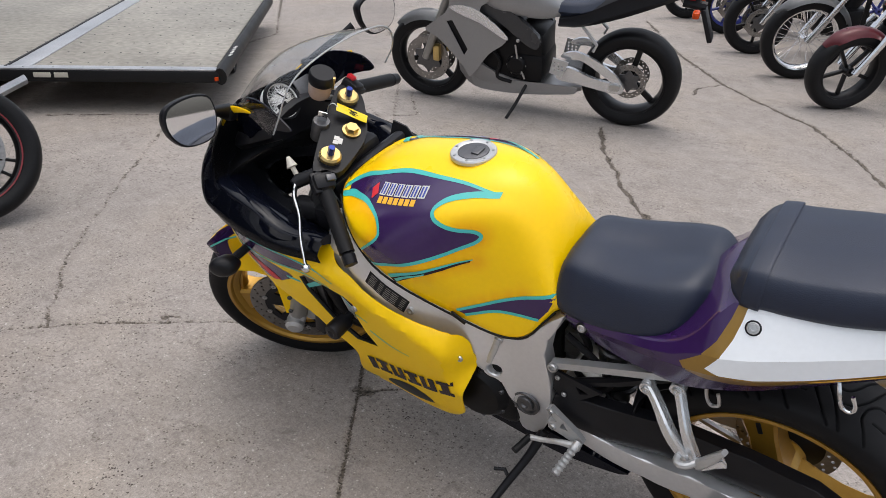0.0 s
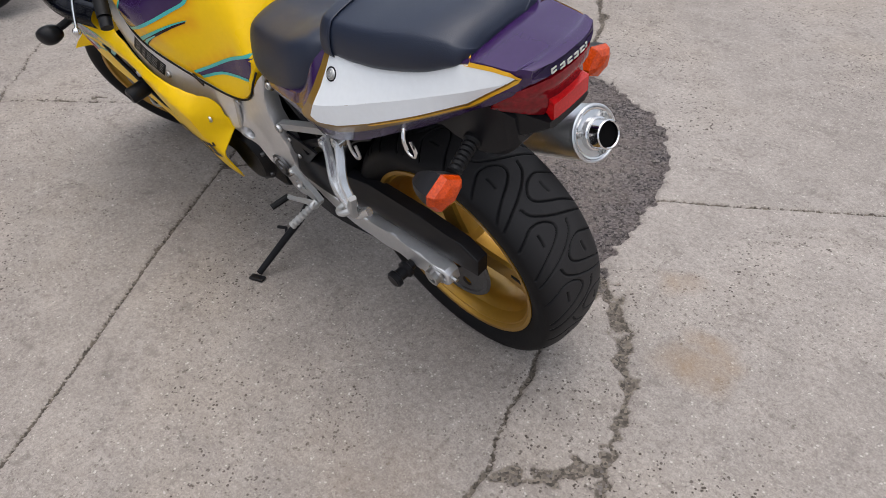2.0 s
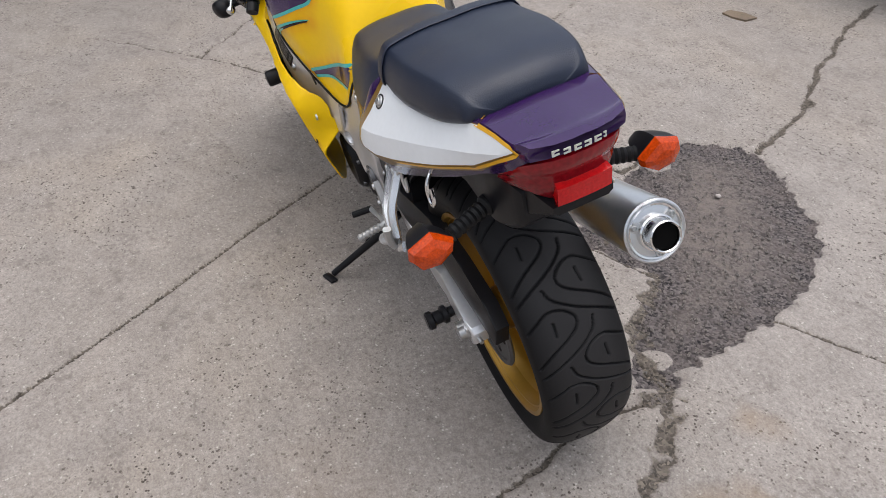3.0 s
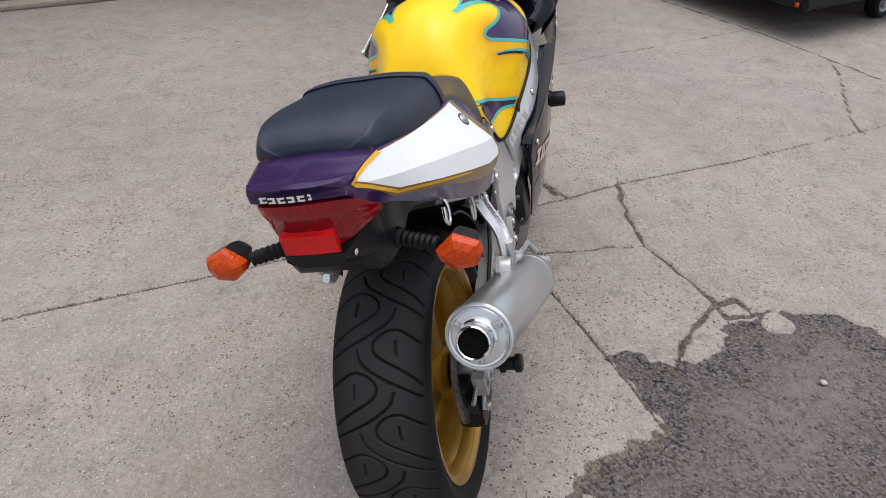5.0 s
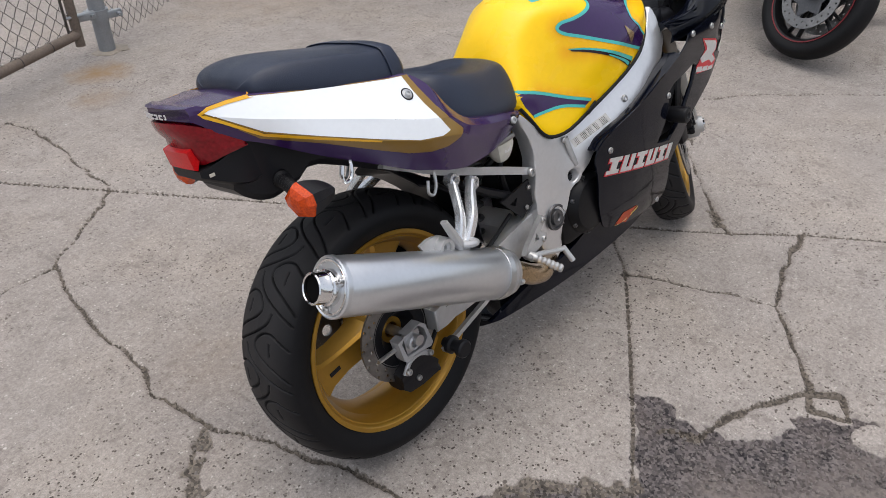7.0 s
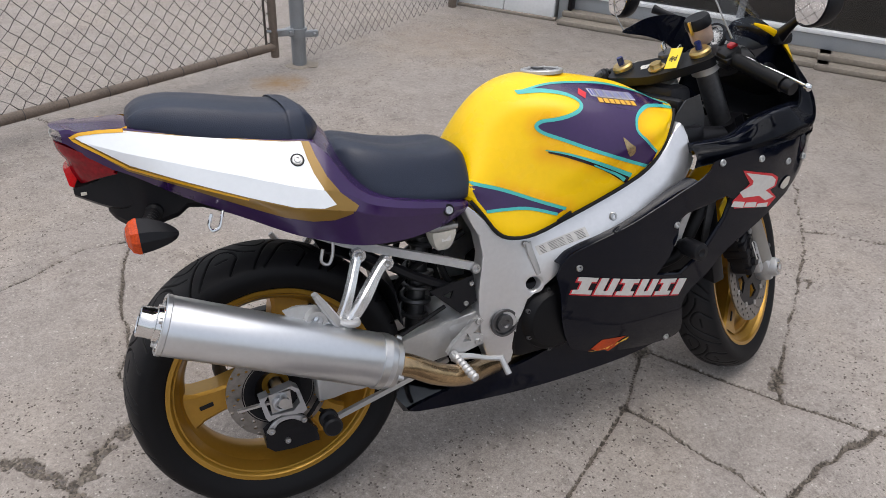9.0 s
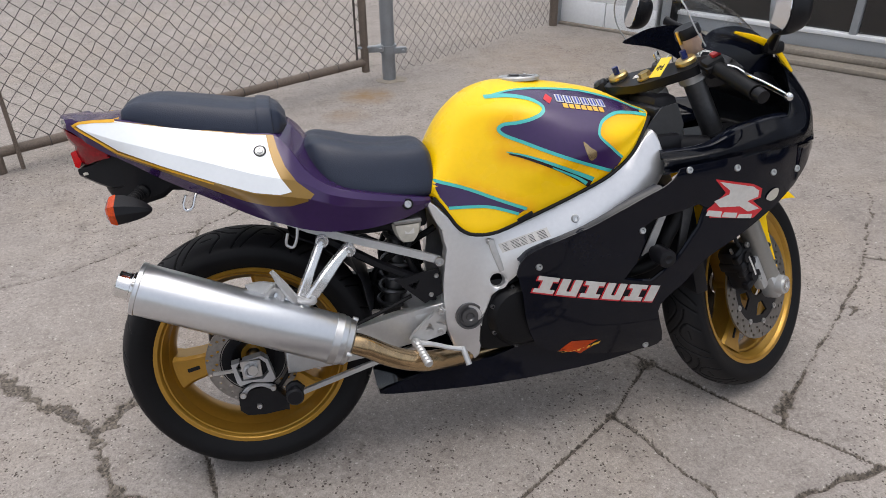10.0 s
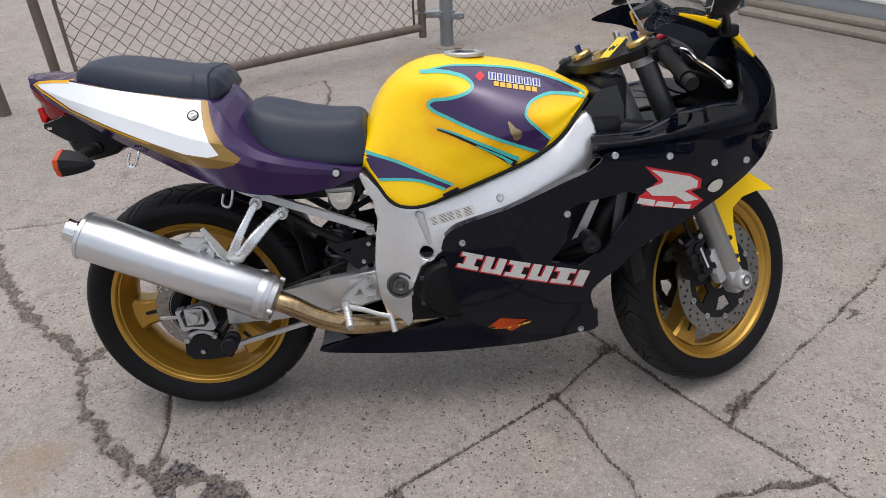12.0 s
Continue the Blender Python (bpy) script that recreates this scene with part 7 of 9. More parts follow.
bm = loft(liner, 4, 4, closed=False, cap=False)
bmesh.ops.solidify(bm, geom=bm.faces[:], thickness=0.003)
part("inner_liner", bm, M_LINER, BIKE, "black inner liner of the nose fairing", angle=60)
# screen
SCREEN = [
    # base, middle, rear edge; from the tip to the crown
    ((1.128, 0.196, 0.970), (1.122, 0.197, 0.973), (1.112, 0.197, 0.977)),
    ((1.205, 0.172, 0.988), (1.142, 0.190, 1.008), (1.082, 0.196, 1.024)),
    ((1.270, 0.144, 0.980), (1.166, 0.170, 1.042), (1.066, 0.180, 1.070)),
    ((1.335, 0.114, 0.952), (1.204, 0.122, 1.062), (1.060, 0.140, 1.100)),
    ((1.380, 0.060, 0.928), (1.232, 0.058, 1.066), (1.058, 0.068, 1.114)),
    ((1.398, 0.000, 0.918), (1.242, 0.000, 1.067), (1.058, 0.000, 1.117)),
]
fulls = SCREEN + [tuple((p[0], -p[1], p[2]) for p in row) for row in SCREEN[-2::-1]]
bm = loft(fulls, 5, 6, closed=False, cap=False)
bmesh.ops.solidify(bm, geom=bm.faces[:], thickness=0.003)
scr = part("windscreen", bm, M_SCREEN, BIKE, "clear plastic windscreen", angle=60)
scr.visible_shadow = False
part("screen_edge", tube([r[2] for r in fulls], 0.0019, 8, smooth=5), M_SCREENEDGE, scr)
# dash
dash = loft([[(x, y, z) for y, z in ((0.13 * w, z0), (0.12 * w, z0 + 0.05 * w), (0, z0 + 0.075 * w), (-0.12 * w, z0 + 0.05 * w), (-0.13 * w, z0), (0, z0 - 0.02))] for x, w, z0 in ((1.235, 0.75, 0.878), (1.28, 1.0, 0.866), (1.34, 0.95, 0.84), (1.41, 0.6, 0.81))], 4, 3)
da = part("dashboard", dash, M_DARK, BIKE, "black instrument binnacle")
for s in (1, -1):
    fin = [*([(1.085, 0.978), (1.110, 0.992)] if s > 0 else [(1.122, 0.976), (1.134, 0.996)]), (1.160, 1.010), (1.225, 1.012), (1.290, 0.990), (1.345, 0.940), (1.335, 0.885), (1.275, 0.895), (1.215, 0.938), (1.160, 0.960), *([(1.110, 0.970)] if s > 0 else [(1.136, 0.966)])]
    part("cockpit_side", shell([tuple(p) for p in smooth_line(fin, 3, True)], (), lambda x, z: interp(x, [(1.08, 0.176), (1.15, 0.166), (1.22, 0.152), (1.30, 0.132), (1.35, 0.112)]) - 0.15 * max(0.0, z - 0.95), 0.004, s, 0.02), M_BLACKP, da, "glossy black cockpit panel under the screen", angle=50)
dm = Matrix.Translation((1.262, 0.028, 0.944)) @ Euler((0, radians(-58), 0)).to_matrix().to_4x4()
dial = part("tachometer", moved(lathe([(0.0, 0.004), (0.040, 0.004), (0.042, 0.007), (0.045, 0.007), (0.046, 0.0), (0.046, -0.02)], 36, "z"), dm), M_DIAL, da, "white-faced rev counter")
ticks = None
for k in range(13):
    a = radians(-130 + 20 * k)
    ticks = box((0.007, 0.0022, 0.0006), bm=ticks, turn=Matrix.Rotation(a, 4, 'Z') @ Matrix.Translation((0.033, 0, 0.0046)))
ticks = box((0.016, 0.030, 0.0006), (-0.012, 0.008, 0.0046), bm=ticks)
ticks = box((0.030, 0.003, 0.001), (0.010, -0.006, 0.0052), bm=ticks, turn=Matrix.Rotation(0.6, 4, 'Z'))
part("dial_marks", moved(ticks, dm), M_DARK, dial)
part("bezel", moved(lathe([(0.042, 0.004), (0.043, 0.009), (0.048, 0.009), (0.050, 0.0)], 36, "z"), dm), M_DARK, dial)
part("display", moved(box((0.05, 0.055, 0.004), (0, -0.085, 0.0), bevel=0.003), dm), M_IRON, da, "grey digital display")
for s in (1, -1):
    arm = tube([(1.318, s * 0.142, 0.958), (1.300, s * 0.185, 0.985), (1.275, s * 0.235, 1.010), (1.262, s * 0.262, 1.022)], 0, 12, smooth=4, radii=[0.020, 0.013, 0.010, 0.013], flat=0.7)
    mo = part("mirror_arm", arm, M_DARK, BIKE, "black mirror stalk")
    part("arm_boot", box((0.05, 0.03, 0.03), (1.322, s * 0.145, 0.955), bevel=0.01), M_RUBBER, mo)
    mm = Matrix.Translation((1.202, 0.327, 1.053) if s > 0 else (1.226, -0.318, 1.046)) @ Euler((0, radians(12 if s > 0 else 6), radians(-8 if s > 0 else -14))).to_matrix().to_4x4()
    outline = [(0.060, 0.030), (0.020, 0.042), (-0.035, 0.040), (-0.058, 0.022), (-0.060, -0.008), (-0.040, -0.034), (-0.005, -0.044), (0.035, -0.042), (0.058, -0.020), (0.066, 0.008)]
    outline = [(y * 0.90, z * 1.14) for y, z in outline]
    secs = [[(x, s * -y * k, z * k) for y, z in outline] for x, k in ((-0.012, 1.0), (-0.002, 1.02), (0.016, 0.94), (0.034, 0.70), (0.044, 0.30))]
    house = part("mirror_housing", moved(loft(secs, 3, 3), mm), M_DARK, mo, "black mirror housing")
    gl = part("mirror_glass", moved(plate([(s * -y * 0.93, z * 0.93) for y, z in [tuple(p) for p in smooth_line(outline, 3, True)]], 0.002, lambda u, v, w: (-0.0145 + w, u, v), step=0.03), mm), M_MIRROR, mo, "convex mirror glass", smooth=False)

# ---- the ground: worn concrete slabs with joints, cracks and a broken patch ----
def noise2(X, Y, scale, seed):
    """Smooth value noise on arrays, 0 to 1."""
    rng = np.random.RandomState(seed)
    T = rng.rand(256, 256)
    u, v = X * scale + 1000.3, Y * scale + 1000.7
    i, j = np.floor(u).astype(int), np.floor(v).astype(int)
    f, h = u - i, v - j
    f, h = f * f * (3 - 2 * f), h * h * (3 - 2 * h)
    a, b = T[i % 256, j % 256], T[(i + 1) % 256, j % 256]
    c, d = T[i % 256, (j + 1) % 256], T[(i + 1) % 256, (j + 1) % 256]
    return (a * (1 - f) + b * f) * (1 - h) + (c * (1 - f) + d * f) * h


def line_dist(X, Y, pts):
    best = np.full(X.shape, 9.0)
    for (a0, b0), (a1, b1) in zip(pts, pts[1:]):
        dx, dy = a1 - a0, b1 - b0
        t = np.clip(((X - a0) * dx + (Y - b0) * dy) / (dx * dx + dy * dy), 0, 1)
        best = np.minimum(best, np.hypot(X - a0 - t * dx, Y - b0 - t * dy))
    return best


JOINTS = [
    ([(-0.6, 2.59), (0.332, 1.268), (0.596, 0.882), (0.899, 0.484), (1.144, 0.122), (1.263, -0.050), (1.392, -0.222), (1.547, -0.403), (1.876, -0.892), (2.375, -1.550), (2.9, -2.25), (5.0, -5.1)], 0.0055),
    ([(1.144, 0.122), (0.942, -0.071), (0.687, -0.236), (0.512, -0.348), (0.265, -0.496)], 0.0055),
    ([(-0.012, -0.700), (-0.137, -0.783), (-0.304, -0.910), (-0.95, -1.40), (-2.4, -2.5)], 0.005),
]
CRACKS = [
    ([(2.6, 0.95), (2.441, 0.76), (2.214, 0.506), (1.98, 0.297), (1.731, 0.089), (1.605, -0.009), (1.423, -0.141), (1.385, -0.215)], 0.006, 0.8),
    ([(2.214, 0.506), (2.634, 0.18), (3.065, -0.299), (3.458, -0.758), (4.32, -1.75)], 0.007, 0.8),
    ([(-0.342, 0.543), (-0.303, 0.381), (-0.246, 0.236), (-0.181, 0.074), (-0.150, 0.0), (-0.125, -0.136), (-0.129, -0.25)], 0.0075, 1.0),
    ([(-0.342, 0.543), (-0.305, 0.66), (-0.311, 0.844), (-0.30, 1.042), (-0.265, 1.289), (-0.178, 1.372), (0.04, 1.56), (0.112, 1.645), (0.09, 1.88), (0.121, 2.092), (0.112, 2.326), (0.075, 2.480), (-0.064, 2.422), (-0.259, 2.296), (-0.341, 2.254)], 0.007, 0.9),
    ([(-0.265, 1.289), (-0.41, 1.273), (-0.75, 1.05), (-1.4, 0.95)], 0.006, 0.8),
    ([(1.547, -0.403), (1.42, -0.41), (1.308, -0.43), (1.107, -0.483), (0.976, -0.587), (0.90, -0.63), (0.816, -0.693)], 0.010, 1.0),
    ([(0.942, -0.071), (1.016, -0.222), (1.072, -0.354), (1.107, -0.483)], 0.006, 0.8),
    ([(0.70, -1.25), (0.80, -1.45), (0.916, -1.679), (1.03, -1.80), (1.193, -2.002), (1.30, -2.18), (1.504, -2.479), (1.695, -2.865)], 0.016, 1.0),
    ([(4.457, -0.75), (3.834, -1.333), (3.409, -1.648), (3.133, -1.845)], 0.012, 0.9),
    ([(3.409, -1.648), (3.07, -1.62), (2.49, -1.52), (2.34, -1.54)], 0.010, 0.8),
    ([(0.44, -0.46), (0.50, -0.55), (0.60, -0.575), (0.72, -0.63), (0.816, -0.693), (0.86, -0.76), (0.80, -0.79), (0.76, -0.72), (0.816, -0.693)], 0.012, 1.0),
    ([(3.583, -8.0), (2.111, -5.5), (1.424, -4.594), (1.022, -4.201), (0.607, -3.853), (0.334, -3.428), (0.094, -2.975), (-0.4, -2.3)], 0.019, 1.0),
    ([(1.424, -4.594), (1.55, -4.30), (1.50, -4.10)], 0.014, 0.8),
    ([(3.07, -2.2), (2.90, -2.10), (2.75, -2.30), (3.15, -2.75)], 0.012, 0.7),
    ([(6.8, -4.94), (5.34, -3.494), (5.229, -3.046)], 0.014, 0.7),
    ([(2.043, 3.579), (2.184, 2.981), (2.214, 2.45)], 0.006, 0.5),
    ([(2.549, 2.462), (2.62, 2.377), (2.693, 2.304), (2.715, 2.07), (2.744, 1.776), (2.772, 1.536)], 0.005, 0.6),
]
DIRT = [
    ([(-1.05, 0.86), (-0.80, 0.50), (-0.70, 0.40), (-0.589, 0.30), (-0.46, 0.165), (-0.397, 0.013), (-0.340, -0.058), (-0.292, -0.149), (-0.177, -0.243), (-0.09, -0.29), (0.05, -0.29), (0.14, -0.37), (0.265, -0.50)], 0.021),
    ([(-0.303, 0.36), (-0.37, 0.28), (-0.43, 0.20), (-0.46, 0.165)], 0.024),
    ([(-0.46, 0.165), (-0.51, 0.25), (-0.58, 0.33)], 0.020),
    ([(-0.129, -0.22), (-0.13, -0.28)], 0.030),
    ([(1.13, 0.12), (1.16, 0.11)], 0.020),
    ([(0.935, -0.08), (0.95, -0.095)], 0.014),
    ([(1.40, -0.17), (1.46, -0.11)], 0.022),
    ([(1.92, 0.21), (1.96, 0.24)], 0.012),
]
PATCH = [(0.512, -0.348), (0.39, -0.425), (0.265, -0.500), (0.16, -0.40), (0.05, -0.30), (-0.07, -0.21), (-0.112, -0.298), (-0.062, -0.42), (-0.028, -0.605), (0.021, -0.78), (0.09, -0.93), (0.162, -1.035), (0.308, -1.131), (0.487, -1.200), (0.690, -1.240), (0.79, -1.174), (0.86, -1.05), (0.84, -0.90), (0.80, -0.78), (0.70, -0.70), (0.60, -0.68), (0.55, -0.58), (0.50, -0.50), (0.54, -0.43)]


def steps(a, b, core0, core1, fine, coarse):
    left = list(np.arange(core0, a, -coarse))[::-1] if a < core0 else []
    left = sorted(set([a] + [float(v) for v in left[:-1]]))
    mid = list(np.arange(core0, core1, fine))
    right = list(np.arange(core1, b, coarse)) + [b]
    return np.array(left + mid + right)


gx = steps(-3.0, 6.0, -0.75, 1.95, 0.0075, 0.016)
gy = steps(-7.0, 4.6, -1.30, 1.30, 0.0075, 0.016)
X, Y = np.meshgrid(gx, gy, indexing="ij")
n1, n2, n3 = noise2(X, Y, 22, 1), noise2(X, Y, 60, 2), noise2(X, Y, 7, 3)
wx, wy = (noise2(X, Y, 16, 4) - 0.5) * 0.022, (noise2(X, Y, 16, 5) - 0.5) * 0.022
dirt, depth = np.zeros(X.shape), np.zeros(X.shape)
for pts, hw in JOINTS:
    d = line_dist(X + wx * 0.12, Y + wy * 0.12, pts)
    w = hw * (0.75 + 0.6 * n1)
    k = np.clip(1.25 - d / np.maximum(w, 0.004), 0, 1)
    dirt, depth = np.maximum(dirt, k), np.maximum(depth, k * 0.010)
    dirt = np.maximum(dirt, 0.35 * np.clip(1 - d / 0.030, 0, 1) * n2)
for pts, hw, strength in CRACKS:
    d = line_dist(X + wx, Y + wy, pts)
    w = hw * (0.35 + 1.3 * n1)
    k = np.clip(1.25 - d / np.maximum(w, 0.0045), 0, 1) * strength
    dirt, depth = np.maximum(dirt, k), np.maximum(depth, k * 0.012)
    dirt = np.maximum(dirt, 0.45 * strength * np.clip(1 - d / 0.035, 0, 1) * np.clip(n2 * 2 - 0.8, 0, 1))
ex = wx * 1.2 + (noise2(X, Y, 48, 9) - 0.5) * 0.034
ey = wy * 1.2 + (noise2(X, Y, 48, 10) - 0.5) * 0.034
grit = np.zeros(X.shape)
for pts, hw in DIRT:
    d = line_dist(X + ex, Y + ey, pts)
    w = hw * (0.15 + 0.7 * n3 + 0.9 * n1 * n1)
    k = np.clip(1.35 - d / w, 0, 1)
    grit, depth = np.maximum(grit, k), np.maximum(depth, k * 0.008)
pin = np.zeros(X.shape, bool)
for (x1, y1), (x2, y2) in zip(PATCH, PATCH[1:] + PATCH[:1]):
    yy, xx = Y + ey, X + ex
    pin ^= ((y1 > yy) != (y2 > yy)) & (xx < (x2 - x1) * (yy - y1) / (y2 - y1 + 1e-12) + x1)
pd = line_dist(X + ex, Y + ey, PATCH + PATCH[:1])
pk = np.where(pin, np.clip(0.5 + pd / 0.022, 0, 1), np.clip(0.5 - pd / 0.022, 0, 1))
for cx, cy, r in ((0.67, -0.63, 0.055), (0.58, -0.60, 0.045), (0.80, -0.74, 0.05), (0.76, -0.86, 0.06), (-0.02, -0.33, 0.045)):
    isl = np.clip((r - np.hypot(X + wx * 2 - cx, Y + wy * 2 - cy)) / 0.012, 0, 1)
    pk = pk * (1 - isl * 0.9)
depth = np.maximum(depth, pk * (0.010 + 0.006 * n2))
core = np.where(pin, np.clip((pd - 0.05) / 0.16, 0, 1), 0.0) * np.clip(n3 * 1.8 - 0.25, 0, 1)
stain = np.zeros(X.shape)
for cx, cy, r, s in ((-0.45, -0.20, 0.09, 0.9), (-0.46, -0.27, 0.085, 1.0), (-0.28, -0.42, 0.05, 0.6), (0.62, 2.72, 0.16, 1.6), (0.45, 2.45, 0.14, 0.7), (-0.15, 0.55, 0.2, 0.25), (1.9, 3.3, 0.6, 0.4)):
    stain = np.maximum(stain, s * np.clip(1.15 - np.hypot(X + wx * 2 - cx, (Y + wy * 2 - cy) * 1.2) / (r * (0.8 + 0.5 * n3)), 0, 1))
Z = 0.005 * np.exp(-((X + 0.0) ** 2 + (Y - 0.05) ** 2) / 0.09) - depth + (n2 - 0.5) * 0.0012 + (noise2(X, Y, 130, 8) - 0.5) * 0.0012 * (1 + 3 * pk + 2 * grit)
nx, ny = X.shape
verts = np.stack([X, Y, Z], -1).reshape(-1, 3)
i, j = np.arange(nx - 1)[:, None], np.arange(ny - 1)[None, :]
a = i * ny + j
faces = np.stack([a, a + ny, a + ny + 1, a + 1], -1).reshape(-1, 4)
# the sheet goes on to the horizon round this part
far = 400.0
base = len(verts)
rim = [(-far, -far), (far, -far), (far, far), (-far, far)]
corner = [0, (nx - 1) * ny, (nx - 1) * ny + ny - 1, ny - 1]
me = bpy.data.meshes.new("ground")
allv = np.concatenate([verts, [(x, y, 0.0) for x, y in rim]])
sides = [[k * ny for k in range(nx)], [(nx - 1) * ny + k for k in range(ny)], [k * ny + ny - 1 for k in range(nx - 1, -1, -1)], [k for k in range(ny - 1, -1, -1)]]
extra = []
for s, edge in enumerate(sides):
    p, q = base + s, base + (s + 1) % 4
    extra.append([p, q] + edge[::-1])
tri = []
for poly in extra:
    p, q, *chain = poly
    tri.append([p, q, chain[0]])
    for u, v in zip(chain, chain[1:]):
        tri.append([p, u, v])
me.from_pydata(allv.tolist(), [], faces.tolist() + tri)
me.polygons.foreach_set("use_smooth", [True] * len(me.polygons))
for nm, arr in (("dirt", dirt), ("grit", grit), ("patch", pk), ("core", core), ("stain", stain)):
    at = me.attributes.new(nm, 'FLOAT', 'POINT')
    at.data.foreach_set("value", np.concatenate([arr.reshape(-1), np.zeros(4)]).astype(np.float32))
me.materials.append(M_GROUND)
tagged(new("ground", me), "worn pale grey concrete lot with cracks and a broken patch", "ground", kind="structure")

# loose stones in the broken patch
rs = random.Random(5)
stone_vs, stone_fs = [], []
for k in range(4200):
    if k < 3400:
        x, y = rs.uniform(-0.1, 0.85), rs.uniform(-1.22, -0.22)
        if not inside((x, y), PATCH):
            continue
    else:
        pts, hw = rs.choice(DIRT[:4])
        p, q = rs.choice(list(zip(pts, pts[1:])))
        t = rs.random()
        x, y = p[0] + (q[0] - p[0]) * t + rs.gauss(0, 0.012), p[1] + (q[1] - p[1]) * t + rs.gauss(0, 0.012)
    r = rs.choice((0.0015, 0.002, 0.0025, 0.003, 0.004, 0.006))
    b0 = len(stone_vs)
    sh = [rs.uniform(0.7, 1.3) for _ in range(6)]
    for v, (dx, dy, dz) in enumerate(((1, 0, 0), (0, 1, 0), (-1, 0, 0), (0, -1, 0), (0, 0, 0.8), (0, 0, -0.6))):
        stone_vs.append((x + dx * r * sh[v], y + dy * r * sh[v], -0.010 + r * 0.3 + dz * r * sh[v]))
    for f in ((0, 1, 4), (1, 2, 4), (2, 3, 4), (3, 0, 4), (1, 0, 5), (2, 1, 5), (3, 2, 5), (0, 3, 5)):
        stone_fs.append(tuple(b0 + v for v in f))
me = bpy.data.meshes.new("loose_gravel")
me.from_pydata(stone_vs, [], stone_fs)
me.materials.append(M_STONE)
tagged(new("loose_gravel", me), "small loose grey gravel lying in the broken concrete", "gravel", kind="stuff")
pb = bmesh.new()
bmesh.ops.create_icosphere(pb, subdivisions=2, radius=0.011)
for v in pb.verts:
    v.co *= 1 + 0.25 * (noise.noise(v.co * 90) - 0.2)
    v.co.z *= 0.6
tagged(link("pebble", moved(pb, pose(0.529, -0.939, -0.004)), M_PEBBLE), "single pale pebble lying on the broken patch", "pebble")
# flat thing of unsettled kind, drawn as a thin mottled brown plate
cov = plate([tuple(p) for p in [(-0.075, -0.03), (-0.05, 0.045), (0.02, 0.05), (0.08, 0.03), (0.07, -0.03), (0.0, -0.05)]], 0.010, lambda u, v, w: (u, v, w), bevel=0.003)
tagged(link("flat_piece", moved(cov, pose(1.80, -2.07, 0.004, 0, 0, 25)), M_FLATPIECE), "small flat mottled brown piece lying on the concrete", "board")

# ---- other motorcycles ----
def plain_wheel(R, W, rim_r, spoke_kind, rim_mat, parent, at, name, hw=None, disc=0.0, stripe=None):
    """A wheel with tyre, rim and spokes, as a part with its own parts; axle across y."""
    hw = hw or W * 0.42
    bm = lathe([(rim_r, hw), (rim_r - 0.010, hw - 0.004), (rim_r - 0.022, hw * 0.5), (rim_r - 0.026, 0), (rim_r - 0.022, -hw * 0.5), (rim_r - 0.010, -hw + 0.004), (rim_r, -hw), (rim_r + 0.006, -hw * 0.8), (rim_r + 0.006, hw * 0.8)], 64, closed=True)
    wheel = part(name, bm, rim_mat, parent)
    wheel.matrix_basis = Matrix.Translation(at)
    part("hub", lathe([(0.012, 0.05), (0.030, 0.05), (0.034, 0.03), (0.034, -0.03), (0.030, -0.05), (0.012, -0.05)], 24, closed=True), rim_mat, wheel)
    if isinstance(spoke_kind, int):
        for k in range(spoke_kind):
            a = 2 * math.pi * k / spoke_kind + 0.3
            if spoke_kind == 10:
                a = 2 * math.pi * (k // 2) / 5 + (0.17 if k % 2 else -0.17) + 0.3
            b2 = box((rim_r - 0.04, 0.030, 0.036 if spoke_kind == 3 else 0.014 if spoke_kind == 10 else 0.024), ((rim_r - 0.02) / 2 + 0.012, 0, 0), bevel=0.006)
            part("spoke", moved(b2, Matrix.Rotation(a, 4, 'Y')), rim_mat, wheel)
    prof, _ = tyre_profile(R, W, rim_r - 0.004, 36)
    part("tyre", lathe(prof, 72, closed=True), M_RUBBER, wheel)
    if spoke_kind == "wire":
        sb = bmesh.new()
        for k in range(36):
            a = 2 * math.pi * k / 36
            tube([(0.030 * math.cos(a + 0.5 * (-1) ** k), 0.04 * (-1) ** (k // 2), 0.030 * math.sin(a + 0.5 * (-1) ** k)), ((rim_r - 0.02) * math.cos(a), 0, (rim_r - 0.02) * math.sin(a))], 0.0022, 5, sb)
        part("wire_spokes", sb, M_CHROME, wheel)
    if disc:
        dr = [(r * math.cos(a), r * math.sin(a)) for k in range(16) for r, a in ((disc * 0.80, 0.393 * k), (disc * 0.91, 0.393 * k + 0.2))]
        for s in (1, -1):
            part("brake_disc", moved(disc_mesh(disc, disc * 0.68, 0.005, dr, 48, 0.005), Matrix.Translation((0, s * 0.062, 0))), M_DISC, wheel, smooth=False)
            part("disc_carrier", plate([((disc * (0.70 if k % 2 else 0.45)) * math.cos(math.pi * k / 6), (disc * (0.70 if k % 2 else 0.45)) * math.sin(math.pi * k / 6)) for k in range(12)], 0.005, lambda u, v, w: (u, s * 0.060 + w, v), step=0.05), M_IRON, wheel, smooth=False)
    if stripe:
        sb = bmesh.new()
        for s in (1, -1):
            lathe([(rim_r - 0.003, s * (hw + 0.002)), (rim_r + 0.003, s * (hw + 0.003)), (rim_r + 0.003, s * hw), (rim_r - 0.003, s * hw)], 64, bm=sb, closed=True)
        part("rim_stripe", sb, stripe, wheel, "red rim stripe")
    return wheel


